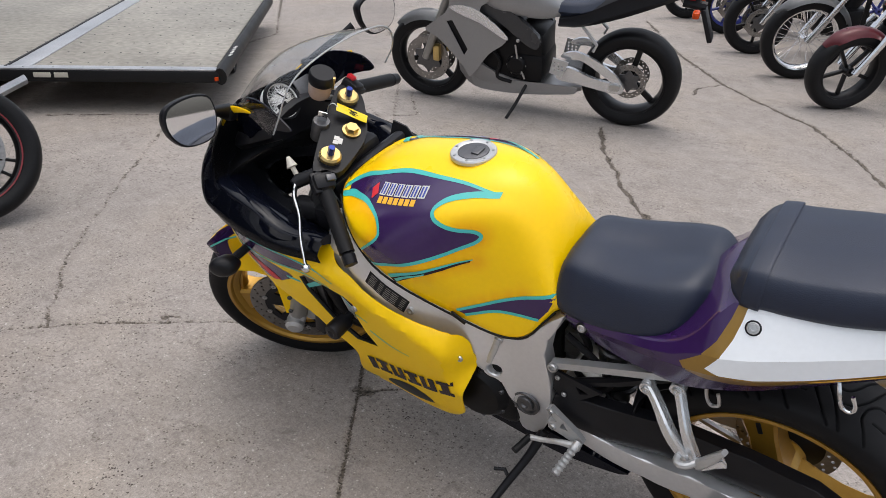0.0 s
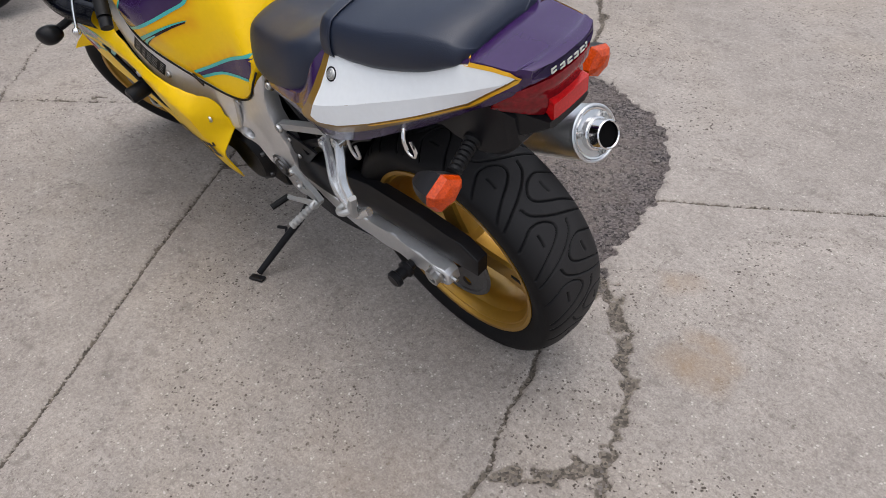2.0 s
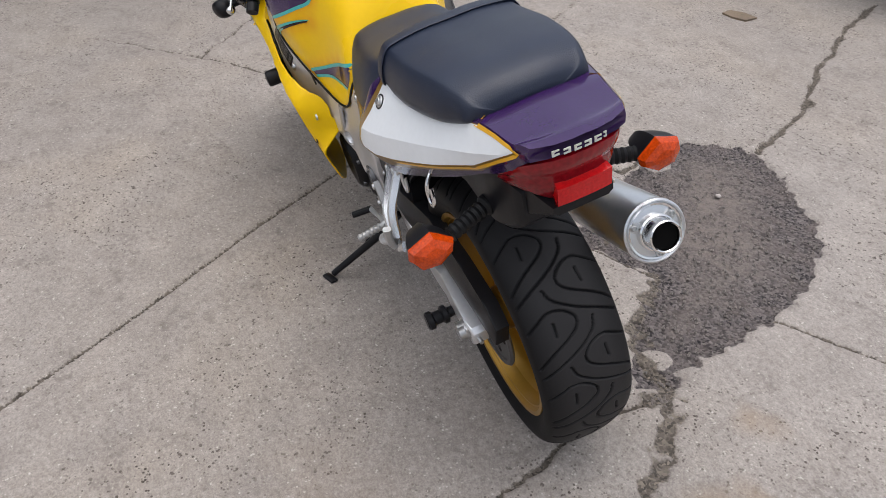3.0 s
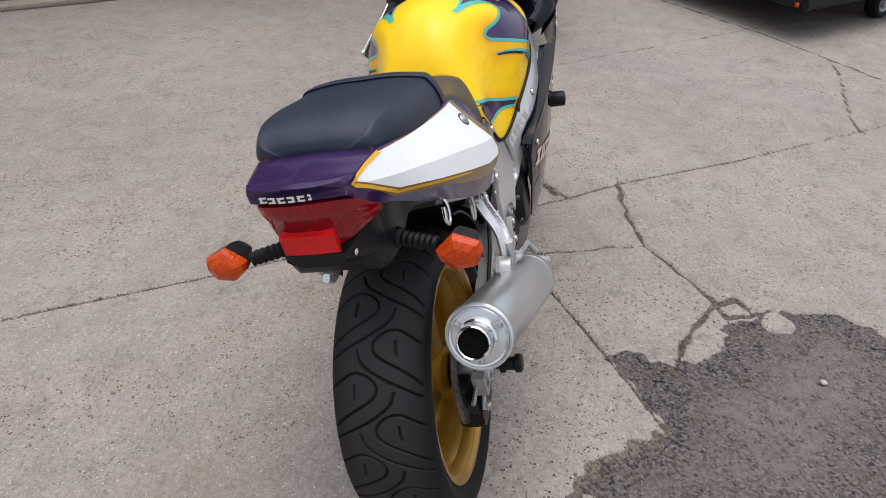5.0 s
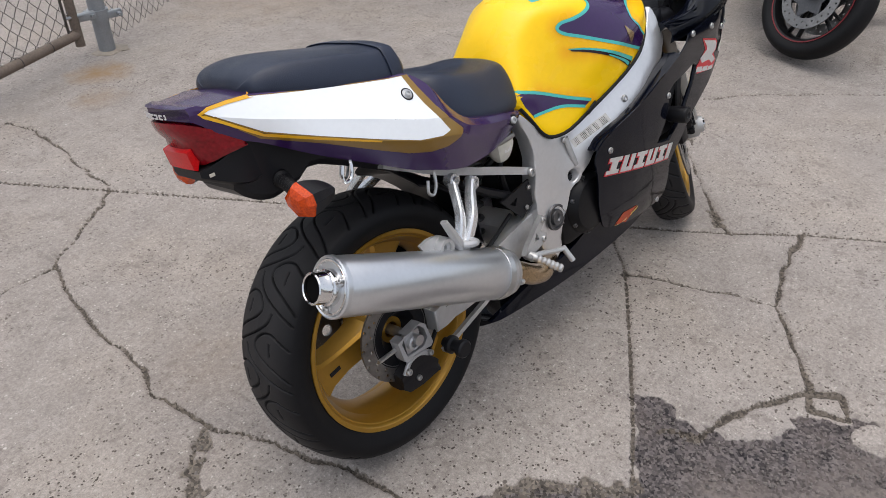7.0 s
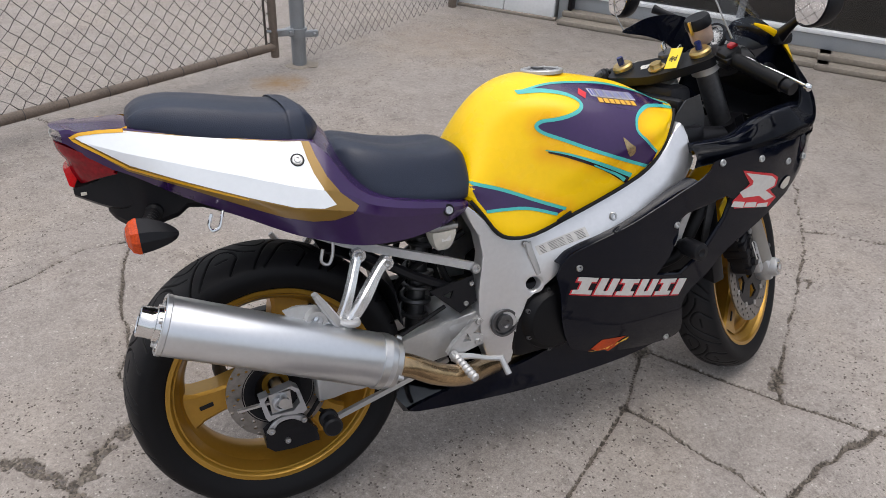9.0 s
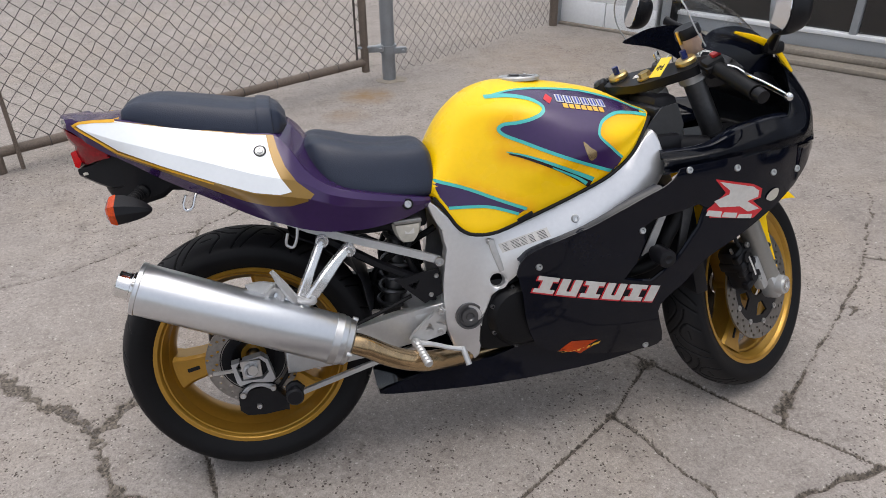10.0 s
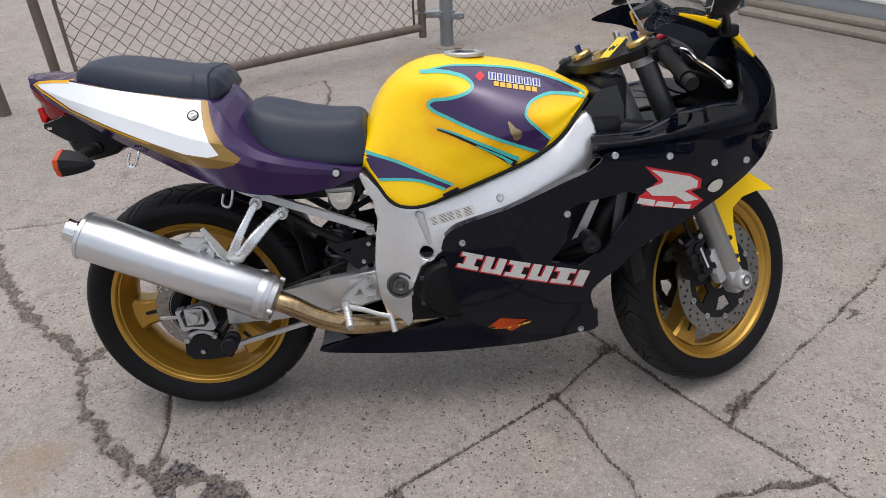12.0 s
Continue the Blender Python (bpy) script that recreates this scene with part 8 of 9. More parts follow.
def side_plates(name, poly, yfun, thick, material, parent, label="", sides=(1, -1), holes=()):
    for s in sides:
        part(name, shell([tuple(p) for p in smooth_line(poly, 3, True)], holes, yfun, thick, s, 0.04), material, parent, label)


# silver sport motorcycle behind
SB = thing("motorcycle", pose(1.62, -3.07, 0, 0, 0, 12.7) @ pose(0, 0, 0, -11), "silver and black sport motorcycle parked on its side stand", "motorcycle", group="parked motorcycles")
plain_wheel(0.312, 0.175, 0.222, 3, M_RIMB, SB, (0, 0, 0.315), "rear_wheel", disc=0.11)
plain_wheel(0.298, 0.118, 0.222, 3, M_RIMB, SB, (1.37, 0, 0.302), "front_wheel", disc=0.155)
side_plates("swingarm", [(0.444, 0.354), (0.373, 0.389), (0.243, 0.346), (0.134, 0.323), (0.032, 0.323), (0.022, 0.263), (0.099, 0.256), (0.274, 0.281), (0.430, 0.302)], lambda x, z: 0.135, 0.03, M_POLISH, SB, "polished swingarm")
side_plates("swingarm_brace", [(0.425, 0.456), (0.356, 0.494), (0.273, 0.482), (0.163, 0.434), (0.069, 0.369), (0.036, 0.321), (0.077, 0.315), (0.183, 0.383), (0.295, 0.443), (0.366, 0.441)], lambda x, z: 0.132, 0.022, M_POLISH, SB, "bright swingarm brace")
side_plates("axle_block", [(0.101, 0.312), (0.046, 0.316), (0.039, 0.283), (0.095, 0.279)], lambda x, z: 0.150, 0.014, M_STEEL, SB)
part("engine", merge(box((0.42, 0.30, 0.34), (0.74, 0, 0.42), bevel=0.04), box((0.2, 0.34, 0.2), (0.62, 0, 0.36), bevel=0.05)), M_ENGINE, SB)
ec = part("engine_cover", moved(lathe([(0.0, 0.030), (0.030, 0.030), (0.050, 0.026), (0.062, 0.012), (0.066, 0.0)], 28), Matrix.Translation((0.70, 0.165, 0.38))), M_ENGINE, SB)
for k in range(6):
    part("cover_bolt", bolt((0.70 + 0.060 * math.cos(k * 1.047), 0.172, 0.38 + 0.060 * math.sin(k * 1.047)), (0, 1, 0), 0.006, 0.008), M_STEEL, ec)
part("cover_bolt", bolt((0.687, 0.190, 0.550), (0, 1, 0), 0.012, 0.008), M_STEEL, ec)
part("gear_rod", tube([(0.706, 0.185, 0.517), (0.688, 0.185, 0.407), (0.640, 0.185, 0.298)], 0.006, 8), M_STEEL, SB)
part("engine_hose", tube([(0.869, 0.170, 0.473), (0.811, 0.170, 0.385), (0.830, 0.170, 0.286), (0.732, 0.170, 0.259)], 0.012, 8, smooth=4), M_RUBBER, SB)
side_plates("frame_beam", [(0.969, 0.734), (0.828, 0.769), (0.736, 0.722), (0.561, 0.585), (0.565, 0.504), (0.639, 0.525), (0.790, 0.635), (0.902, 0.691)], lambda x, z: 0.185, 0.04, M_COVER, SB, "black frame cover")
side_plates("side_fairing", [(1.331, 0.549), (1.239, 0.629), (1.137, 0.733), (1.110, 0.977), (0.892, 0.993), (0.856, 0.812), (0.930, 0.725), (0.769, 0.578), (0.780, 0.518), (0.870, 0.451), (0.952, 0.337), (1.000, 0.291), (1.035, 0.342), (1.128, 0.431), (1.236, 0.518)], lambda x, z: interp(x, [(0.7, 0.20), (1.0, 0.235), (1.25, 0.20), (1.55, 0.08)]), 0.004, M_SILVER, SB, "silver fairing panel", holes=[[(1.160, 0.634), (1.117, 0.645), (1.009, 0.472), (1.037, 0.427)]])
side_plates("fairing_edge", [(1.133, 0.730), (1.038, 0.753), (0.926, 0.722), (0.766, 0.589), (0.766, 0.553), (0.926, 0.651), (1.058, 0.695)], lambda x, z: interp(x, [(0.7, 0.206), (1.0, 0.241), (1.25, 0.206)]), 0.008, M_POLISH, SB, "bright silver upper edge")
side_plates("vent_back", [(1.187, 0.653), (1.101, 0.662), (0.990, 0.452), (1.054, 0.398)], lambda x, z: 0.200, 0.004, M_DARK, SB)
side_plates("lower_fairing", [(1.010, 0.263), (0.949, 0.303), (0.831, 0.279), (0.707, 0.269), (0.524, 0.274), (0.321, 0.276), (0.304, 0.247), (0.354, 0.221), (0.655, 0.189), (0.950, 0.182)], lambda x, z: 0.165, 0.006, M_SILVER, SB, "dull silver lower fairing")
part("belly_pan", loft([[(x, w, z1), (x, w * 0.8, z0), (x, 0, z0 - 0.01), (x, -w * 0.8, z0), (x, -w, z1), (x, 0, z1 - 0.02)] for x, w, z0, z1 in ((0.30, 0.05, 0.20, 0.23), (0.45, 0.13, 0.18, 0.25), (0.75, 0.16, 0.16, 0.28), (1.0, 0.17, 0.18, 0.38), (1.12, 0.12, 0.26, 0.42))], 3, 2), M_SILVER, SB, "silver belly pan")
part("fuel_tank", loft([[(x, w, z0), (x, w * 1.05, (z0 + z1) / 2), (x, w * 0.7, z1 - 0.02), (x, 0, z1), (x, -w * 0.7, z1 - 0.02), (x, -w * 1.05, (z0 + z1) / 2), (x, -w, z0), (x, 0, z0)] for x, w, z0, z1 in ((0.42, 0.09, 0.70, 0.78), (0.55, 0.13, 0.68, 0.88), (0.70, 0.17, 0.70, 0.96), (0.88, 0.18, 0.74, 0.97), (1.02, 0.12, 0.78, 0.90))], 4, 3), M_SILVER, SB, "silver fuel tank")
part("seat", loft([[(x, w, z0), (x, w, z1 - 0.02), (x, w * 0.6, z1), (x, -w * 0.6, z1), (x, -w, z1 - 0.02), (x, -w, z0)] for x, w, z0, z1 in ((0.02, 0.08, 0.84, 0.90), (0.14, 0.11, 0.78, 0.86), (0.30, 0.13, 0.72, 0.80), (0.46, 0.10, 0.70, 0.78))], 3, 2), M_VINYL, SB, "black seat")
part("tail_fairing", loft([[(x, w, z0), (x, w * 1.1, (z0 + z1) / 2), (x, w * 0.8, z1), (x, -w * 0.8, z1), (x, -w * 1.1, (z0 + z1) / 2), (x, -w, z0)] for x, w, z0, z1 in ((-0.36, 0.03, 0.90, 0.95), (-0.20, 0.09, 0.84, 0.95), (0.05, 0.13, 0.74, 0.90), (0.30, 0.14, 0.66, 0.76), (0.45, 0.12, 0.64, 0.70))], 3, 2), M_DARK, SB, "black tail fairing")
part("tail_light", box((0.05, 0.12, 0.05), (-0.30, 0, 0.87), bevel=0.012), M_RED, SB, "red tail light")
part("plate_hanger", merge(box((0.03, 0.10, 0.20), (-0.40, 0, 0.70), bevel=0.01, turn=Euler((0, radians(20), 0)).to_matrix().to_4x4()), tube([(-0.38, 0, 0.80), (-0.25, 0, 0.82)], 0.03, 8)), M_DARK, SB, "black number plate hanger")
for s in (1, -1):
    part("turn_signal", box((0.04, 0.07, 0.04), (-0.34, s * 0.14, 0.80), bevel=0.012), M_ORANGE, SB, "orange turn signal")
    part("fork_leg", tube([(1.37, s * 0.10, 0.32), (1.23, s * 0.10, 0.66), (1.12, s * 0.10, 0.92)], 0.027, 14), M_GREY, SB)
    part("brake_caliper", box((0.05, 0.05, 0.11), (1.29, s * 0.085, 0.36), bevel=0.012), M_BRASS, SB)
    part("footrest_hanger", plate([(0.36, 0.44), (0.46, 0.46), (0.48, 0.36), (0.40, 0.34)], 0.012, lambda u, v, w: (u, s * 0.175 + w, v), bevel=0.003, holes=[circle(0.40 + 0.025 * a, 0.385 + 0.022 * b, 0.007, 8) for a in range(3) for b in range(3) if (a, b) != (0, 2)]), M_ALU, SB)
    part("grip", tube([(1.06, s * 0.20, 0.90), (1.00, s * 0.32, 0.87)], 0.017, 12), M_RUBBER, SB)
    part("rear_hanger", tube([(0.30, s * 0.13, 0.66), (0.20, s * 0.15, 0.56), (0.22, s * 0.16, 0.52)], 0.010, 8), M_ALU, SB)
part("side_stand", tube([(0.62, 0.13, 0.28), (0.68, 0.24, 0.14), (0.72, 0.31, 0.065)], 0.011, 10), M_BLKSTEEL, SB, "dark side stand")
gm2 = guard(bmesh.new(), 40, 130, 0.320, 0.068)
part("front_mudguard", moved(gm2, Matrix.Translation((1.37, 0, 0.302))), M_SILVER, SB, "silver front mudguard")
part("windscreen", loft([[(1.20, 0.16 * u, 1.02 + 0.08 * (1 - u * u)), (1.34, 0.13 * u, 1.0 + 0.04 * (1 - u * u)), (1.46, 0.09 * u, 0.88)] for u in (-1, -0.5, 0, 0.5, 1)], 3, 3, closed=False, cap=False), M_SCREEN, SB)

# black sport motorcycle that faces the yellow one
BB = thing("motorcycle", pose(4.338, 1.053, 0, 0, 0, -146) @ pose(0, 0, 0, -11), "black sport motorcycle with red rim stripes and bars turned", "motorcycle", group="parked motorcycles")
BBS = Matrix.Translation((1.10, 0, 0.95)) @ Matrix.Rotation(radians(34), 4, Vector((-0.41, 0, 0.91))) @ Matrix.Translation((-1.10, 0, -0.95))
plain_wheel(0.30, 0.17, 0.220, 10, M_RIMB, BB, (0, 0, 0.303), "rear_wheel", disc=0.11, stripe=M_DARKRED)
plain_wheel(0.298, 0.118, 0.222, 10, M_RIMB, BB, (1.38, 0, 0.306), "front_wheel", disc=0.160, stripe=M_DARKRED)
for s in (1, -1):
    part("fork_leg", tube([(1.38, s * 0.100, 0.300), (1.27, s * 0.100, 0.58)], 0.030, 16), M_BLKSTEEL, BB)
    part("fork_tube", tube([(1.27, s * 0.100, 0.58), (1.13, s * 0.100, 0.92)], 0.023, 16), M_IRON, BB)
    part("axle_nut", lathe([(0.0, s * 0.14), (0.016, s * 0.14), (0.018, s * 0.115)], 16, at=(1.38, 0, 0.300)), M_STEEL, BB)
    part("brake_caliper", box((0.06, 0.05, 0.11), (1.30, s * 0.092, 0.345), bevel=0.012), M_DARK, BB)
    part("turn_signal", merge(tube([(1.36, s * 0.12, 0.68), (1.36, s * 0.19, 0.68)], 0.010, 8), box((0.05, 0.05, 0.035), (1.37, s * 0.205, 0.68), bevel=0.012)), M_ORANGE, BB, "orange front turn signal")
    part("headlight", loft([[(1.50, s * (0.03 + dy * 0.2), 0.84 + dz * 0.3) for dy, dz in ((0, 0), (0.15, 0.1), (0.3, 0.12), (0.3, 0.02), (0.1, -0.1))], [(1.47, s * (0.03 + dy * 0.25), 0.84 + dz * 0.34) for dy, dz in ((0, 0), (0.15, 0.1), (0.3, 0.12), (0.3, 0.02), (0.1, -0.1))]], 2, 2), M_LAMP, BB, "clear headlight")
    part("grip", tube([(1.08, s * 0.20, 0.94), (1.03, s * 0.32, 0.92)], 0.017, 12), M_RUBBER, BB)
    part("mirror", merge(tube([(1.24, s * 0.10, 1.0), (1.20, s * 0.25, 1.08)], 0.008, 8), box((0.03, 0.12, 0.06), (1.19, s * 0.30, 1.10), bevel=0.012)), M_DARK, BB)
part("front_mudguard", moved(guard(bmesh.new(), 62, 150, 0.318, 0.070), Matrix.Translation((1.38, 0, 0.300))), M_BLACKP, BB, "glossy black front mudguard")
side_plates("side_fairing", [(0.70, 0.40), (0.90, 0.26), (1.05, 0.30), (1.12, 0.50), (1.30, 0.66), (1.50, 0.72), (1.52, 0.84), (1.35, 0.96), (1.05, 0.82), (0.80, 0.66)], lambda x, z: interp(x, [(0.7, 0.19), (1.0, 0.225), (1.25, 0.21), (1.55, 0.06)]), 0.004, M_BLACKP, BB, "glossy black fairing panel")
part("nose", loft([[(1.30, 0.20, 0.70), (1.32, 0.19, 0.86), (1.28, 0.12, 0.98), (1.28, 0, 1.0), (1.28, -0.12, 0.98), (1.32, -0.19, 0.86), (1.30, -0.20, 0.70)], [(1.46, 0.13, 0.70), (1.46, 0.13, 0.82), (1.40, 0.09, 0.92), (1.40, 0, 0.94), (1.40, -0.09, 0.92), (1.46, -0.13, 0.82), (1.46, -0.13, 0.70)], [(1.54, 0.04, 0.70), (1.54, 0.04, 0.80), (1.52, 0.03, 0.85), (1.52, 0, 0.86), (1.52, -0.03, 0.85), (1.54, -0.04, 0.80), (1.54, -0.04, 0.70)]], 4, 3), M_BLACKP, BB, "black nose fairing")
part("engine", box((0.45, 0.30, 0.34), (0.74, 0, 0.42), bevel=0.04), M_ENGINE, BB)
part("fuel_tank", loft([[(x, w, z0), (x, w * 1.05, (z0 + z1) / 2), (x, w * 0.7, z1 - 0.02), (x, 0, z1), (x, -w * 0.7, z1 - 0.02), (x, -w * 1.05, (z0 + z1) / 2), (x, -w, z0), (x, 0, z0)] for x, w, z0, z1 in ((0.42, 0.09, 0.70, 0.78), (0.55, 0.13, 0.68, 0.88), (0.70, 0.17, 0.70, 0.98), (0.90, 0.18, 0.74, 0.99), (1.04, 0.12, 0.80, 0.92))], 4, 3), M_BLACKP, BB, "black fuel tank")
part("seat", box((0.42, 0.24, 0.08), (0.26, 0, 0.78), bevel=0.03), M_VINYL, BB)
part("tail_fairing", loft([[(x, w, z0), (x, w, z1), (x, -w, z1), (x, -w, z0)] for x, w, z0, z1 in ((-0.35, 0.04, 0.92, 0.97), (-0.05, 0.11, 0.80, 0.93), (0.35, 0.13, 0.66, 0.75))], 3, 2), M_MAROON, BB)
side_plates("swingarm", [(-0.05, 0.33), (-0.05, 0.28), (0.30, 0.29), (0.50, 0.34), (0.50, 0.42), (0.25, 0.37)], lambda x, z: 0.13, 0.03, M_BLKSTEEL, BB)
part("side_stand", tube([(0.55, 0.13, 0.28), (0.62, 0.24, 0.13), (0.66, 0.30, 0.062)], 0.011, 10), M_DARK, BB)


for ob in [o for o in BB.children if o.name.split(".")[0] in ("front_wheel", "fork_leg", "fork_tube", "axle_nut", "brake_caliper", "front_mudguard", "grip")]:
    ob.matrix_basis = BBS @ ob.matrix_basis
part("red_flash", plate([(0.98, 0.33), (1.04, 0.36), (1.09, 0.48), (1.07, 0.49), (1.02, 0.40)], 0.003, lambda u, v, w: (u, 0.232 + w, v)), M_REDP, BB, "red flash on the fairing")


def cruiser(m, label, wheel_kind, rim_mat, fender, tank_mat, chrome=M_CHROME, R=0.32, W=0.11, disc=0.13):
    """A road motorcycle of which the front half shows: wheel, fork, mudguard, lamp, tank, engine, seat, rear wheel."""
    T = thing("motorcycle", m, label, "motorcycle", group="parked motorcycles")
    plain_wheel(R, W, R - 0.085, wheel_kind, rim_mat, T, (1.52, 0, R), "front_wheel", disc=disc)
    plain_wheel(0.31, 0.14, 0.215, wheel_kind, rim_mat, T, (0, 0, 0.31), "rear_wheel")
    for s in (1, -1):
        part("fork_leg", tube([(1.52, s * 0.09, R), (1.36, s * 0.09, R + 0.30)], 0.026, 14), chrome, T, "bright fork leg")
        part("fork_tube", tube([(1.36, s * 0.09, R + 0.30), (1.20, s * 0.09, R + 0.62)], 0.020, 14), chrome, T)
        part("grip", tube([(1.05, s * 0.30, 1.0), (1.0, s * 0.40, 0.98)], 0.018, 10), M_RUBBER, T)
        part("turn_signal", box((0.05, 0.05, 0.05), (1.26, s * 0.17, R + 0.42), bevel=0.015), M_ORANGE, T)
    part("handlebar", tube([(1.0, -0.40, 0.98), (1.06, -0.28, 1.0), (1.18, -0.08, R + 0.66), (1.18, 0.08, R + 0.66), (1.06, 0.28, 1.0), (1.0, 0.40, 0.98)], 0.013, 10, smooth=4), chrome, T)
    part("front_mudguard", moved(guard(bmesh.new(), 35, 165, R + 0.022, W * 0.62, drop=0.05), Matrix.Translation((1.52, 0, R))), fender, T, "front mudguard")
    part("rear_mudguard", moved(guard(bmesh.new(), 20, 165, 0.345, 0.085, drop=0.05), Matrix.Translation((0, 0, 0.31))), fender, T)
    part("headlight", lathe([(0.0, 0.11), (0.07, 0.10), (0.085, 0.06), (0.07, 0.0), (0.0, -0.03)], 28, "x", at=(1.27, 0, R + 0.50)), chrome, T)
    part("fuel_tank", loft([[(x, w, z0), (x, w * 1.05, (z0 + z1) / 2), (x, w * 0.6, z1), (x, -w * 0.6, z1), (x, -w * 1.05, (z0 + z1) / 2), (x, -w, z0)] for x, w, z0, z1 in ((0.58, 0.05, 0.70, 0.76), (0.75, 0.13, 0.68, 0.84), (0.95, 0.14, 0.72, 0.90), (1.10, 0.08, 0.78, 0.88))], 4, 3), tank_mat, T, "rounded fuel tank")
    part("engine", merge(box((0.46, 0.26, 0.24), (0.80, 0, 0.36), bevel=0.05), merge(tube([(0.76, 0, 0.40), (0.66, 0, 0.66)], 0.07, 16), tube([(0.84, 0, 0.40), (0.94, 0, 0.66)], 0.07, 16))), M_ENGINE, T)
    part("exhaust", tube([(0.95, -0.16, 0.50), (1.02, -0.18, 0.34), (0.8, -0.19, 0.22), (-0.1, -0.19, 0.24)], 0.032, 14, smooth=4), chrome, T)
    part("seat", box((0.50, 0.28, 0.09), (0.36, 0, 0.70), bevel=0.035), M_VINYL, T)
    part("frame", tube([(1.12, 0, 0.80), (1.05, 0, 0.30), (0.55, 0, 0.20), (0.20, 0, 0.34)], 0.02, 10, smooth=3), M_BLKSTEEL, T)
    part("side_stand", tube([(0.70, 0.10, 0.26), (0.76, 0.20, 0.10), (0.78, 0.25, 0.045)], 0.012, 8), M_IRON, T)
    return T


def row_bike(front_xy, heading, *args, lean=9.0, wb=1.52, **kw):
    h = radians(heading)
    x, y = front_xy[0] - wb * math.cos(h), front_xy[1] - wb * math.sin(h)
    return cruiser(pose(x, y, 0, 0, 0, heading) @ pose(0, 0, 0, -lean), *args, **kw)


row_bike((0.60, -4.46), 42, "maroon motorcycle with a short front mudguard, parked in a row", 5, M_RIMB, M_MAROON, M_MAROON, R=0.29, W=0.13, disc=0.0)
row_bike((1.05, -5.25), 30, "black motorcycle with a wire-spoked front wheel, parked in a row", "wire", M_CHROME, M_SILVER, M_BLACKP, R=0.335, W=0.115, disc=0.0)
row_bike((1.60, -6.02), 33, "navy blue motorcycle with black wheels, parked in a row", 5, M_RIMB, M_NAVY, M_NAVY, R=0.31)
row_bike((2.10, -6.90), 33, "dark motorcycle with blue wheels, parked in a row", 6, M_BLUE, M_BLACKP, M_BLACKP, R=0.30)
row_bike((2.75, -7.55), 33, "maroon motorcycle with dark wheels, far along the row", 5, M_RIMB, M_MAROON, M_MAROON, R=0.30)

# ---- low flatbed trailer ----
TA, TE, TS = Vector((3.707, -1.484, 0)), Vector((0.749, 0.662, 0)), Vector((0.662, -0.749, 0))
TR = Matrix(((TE.x, TS.x, 0, TA.x), (TE.y, TS.y, 0, TA.y), (0, 0, 1, 0), (0, 0, 0, 1)))
trailer = thing("flatbed_trailer", TR, "low flatbed trailer with a weathered wooden deck and black frame", "trailer")
for k in range(2):
    deck = box((1.20, 2.9, 0.020), (0.0 + 0.62 + 1.26 * k, 1.47, 0.262), bevel=0.003)
    part("deck_board", deck, M_DECK, trailer, "grey weathered plywood deck")
part("frame_rail", box((2.52, 0.05, 0.070), (1.25, 0.0, 0.232), bevel=0.005), M_BLKSTEEL, trailer, "black steel front rail")
part("edge_strip", box((2.52, 0.075, 0.012), (1.25, 0.016, 0.274), bevel=0.003), M_EDGE, trailer, "bare metal edge strip")
part("centre_strip", box((0.13, 2.9, 0.010), (1.18, 1.47, 0.2735), bevel=0.003), M_EDGE, trailer, "bare metal strip along the deck seam")
part("deck_seam", box((0.022, 2.9, 0.014), (1.258, 1.47, 0.2735), bevel=0.003), M_BLKSTEEL, trailer)
part("side_rail", tube([(-0.020, -0.02, 0.235), (-0.020, 0.05, 0.245), (-0.020, 1.46, 0.245), (-0.020, 2.93, 0.245)], 0.055, 12, flat=0.7), M_BLKSTEEL, trailer, "black steel side rail")
part("side_rail", box((0.05, 2.95, 0.10), (2.515, 1.46, 0.232), bevel=0.006), M_BLKSTEEL, trailer)
part("rear_rail", box((2.52, 0.05, 0.070), (1.25, 2.93, 0.232), bevel=0.005), M_BLKSTEEL, trailer)
rs2 = random.Random(8)
for r in range(9):
    for k in range(11):
        x, y = 0.12 + 0.115 * k + (0.02 if k > 9 else 0), 0.16 + 0.30 * r + rs2.uniform(-0.01, 0.01)
        if 1.10 < x < 1.27:
            continue
        part("deck_screw", lathe([(0.0, 0.0022), (0.0045, 0.002), (0.007, 0.0)], 8, "z", at=(x + rs2.uniform(-0.008, 0.008), y, 0.2722)), M_BLKSTEEL, trailer)
sw = None
for k in range(8):
    part("lettering", box((0.016, 0.026, 0.002), (-0.034 - 0.006 * (k % 2), 0.30 + 0.040 * k, 0.2985 - 0.002 * (k % 2)), bevel=0.0005), M_WHITEP, trailer)
part("reflector", box((0.024, 0.016, 0.024), (0.0, -0.050, 0.228), bevel=0.004), M_ORANGE, trailer, "orange corner reflector")
part("side_reflector", box((0.10, 0.004, 0.03), (1.035, -0.027, 0.240), bevel=0.001), M_PALE, trailer)
part("side_reflector", box((0.08, 0.004, 0.03), (0.925, -0.027, 0.240), bevel=0.001), M_PALE, trailer)
part("jack_bracket", tube([(1.13, -0.03, 0.215), (1.24, -0.18, 0.165), (1.36, -0.36, 0.10)], 0.030, 4, up=(0, 0, 1), flat=0.5), M_EDGE, trailer, "bare steel ramp bracket")
part("tongue", tube([(1.7, 0.05, 0.18), (1.45, -0.7, 0.17), (1.25, -1.25, 0.17)], 0.035, 4, up=(0, 0, 1)), M_BLKSTEEL, trailer, "black drawbar")
for x in (0.10, 2.40):
    tw = plain_wheel(0.115, 0.10, 0.065, 5, M_EDGE, trailer, (0, 0, 0), "wheel")
    tw.matrix_basis = Matrix.Translation((x, 1.02, 0.116)) @ Matrix.Rotation(radians(90), 4, 'Z')
bb = None
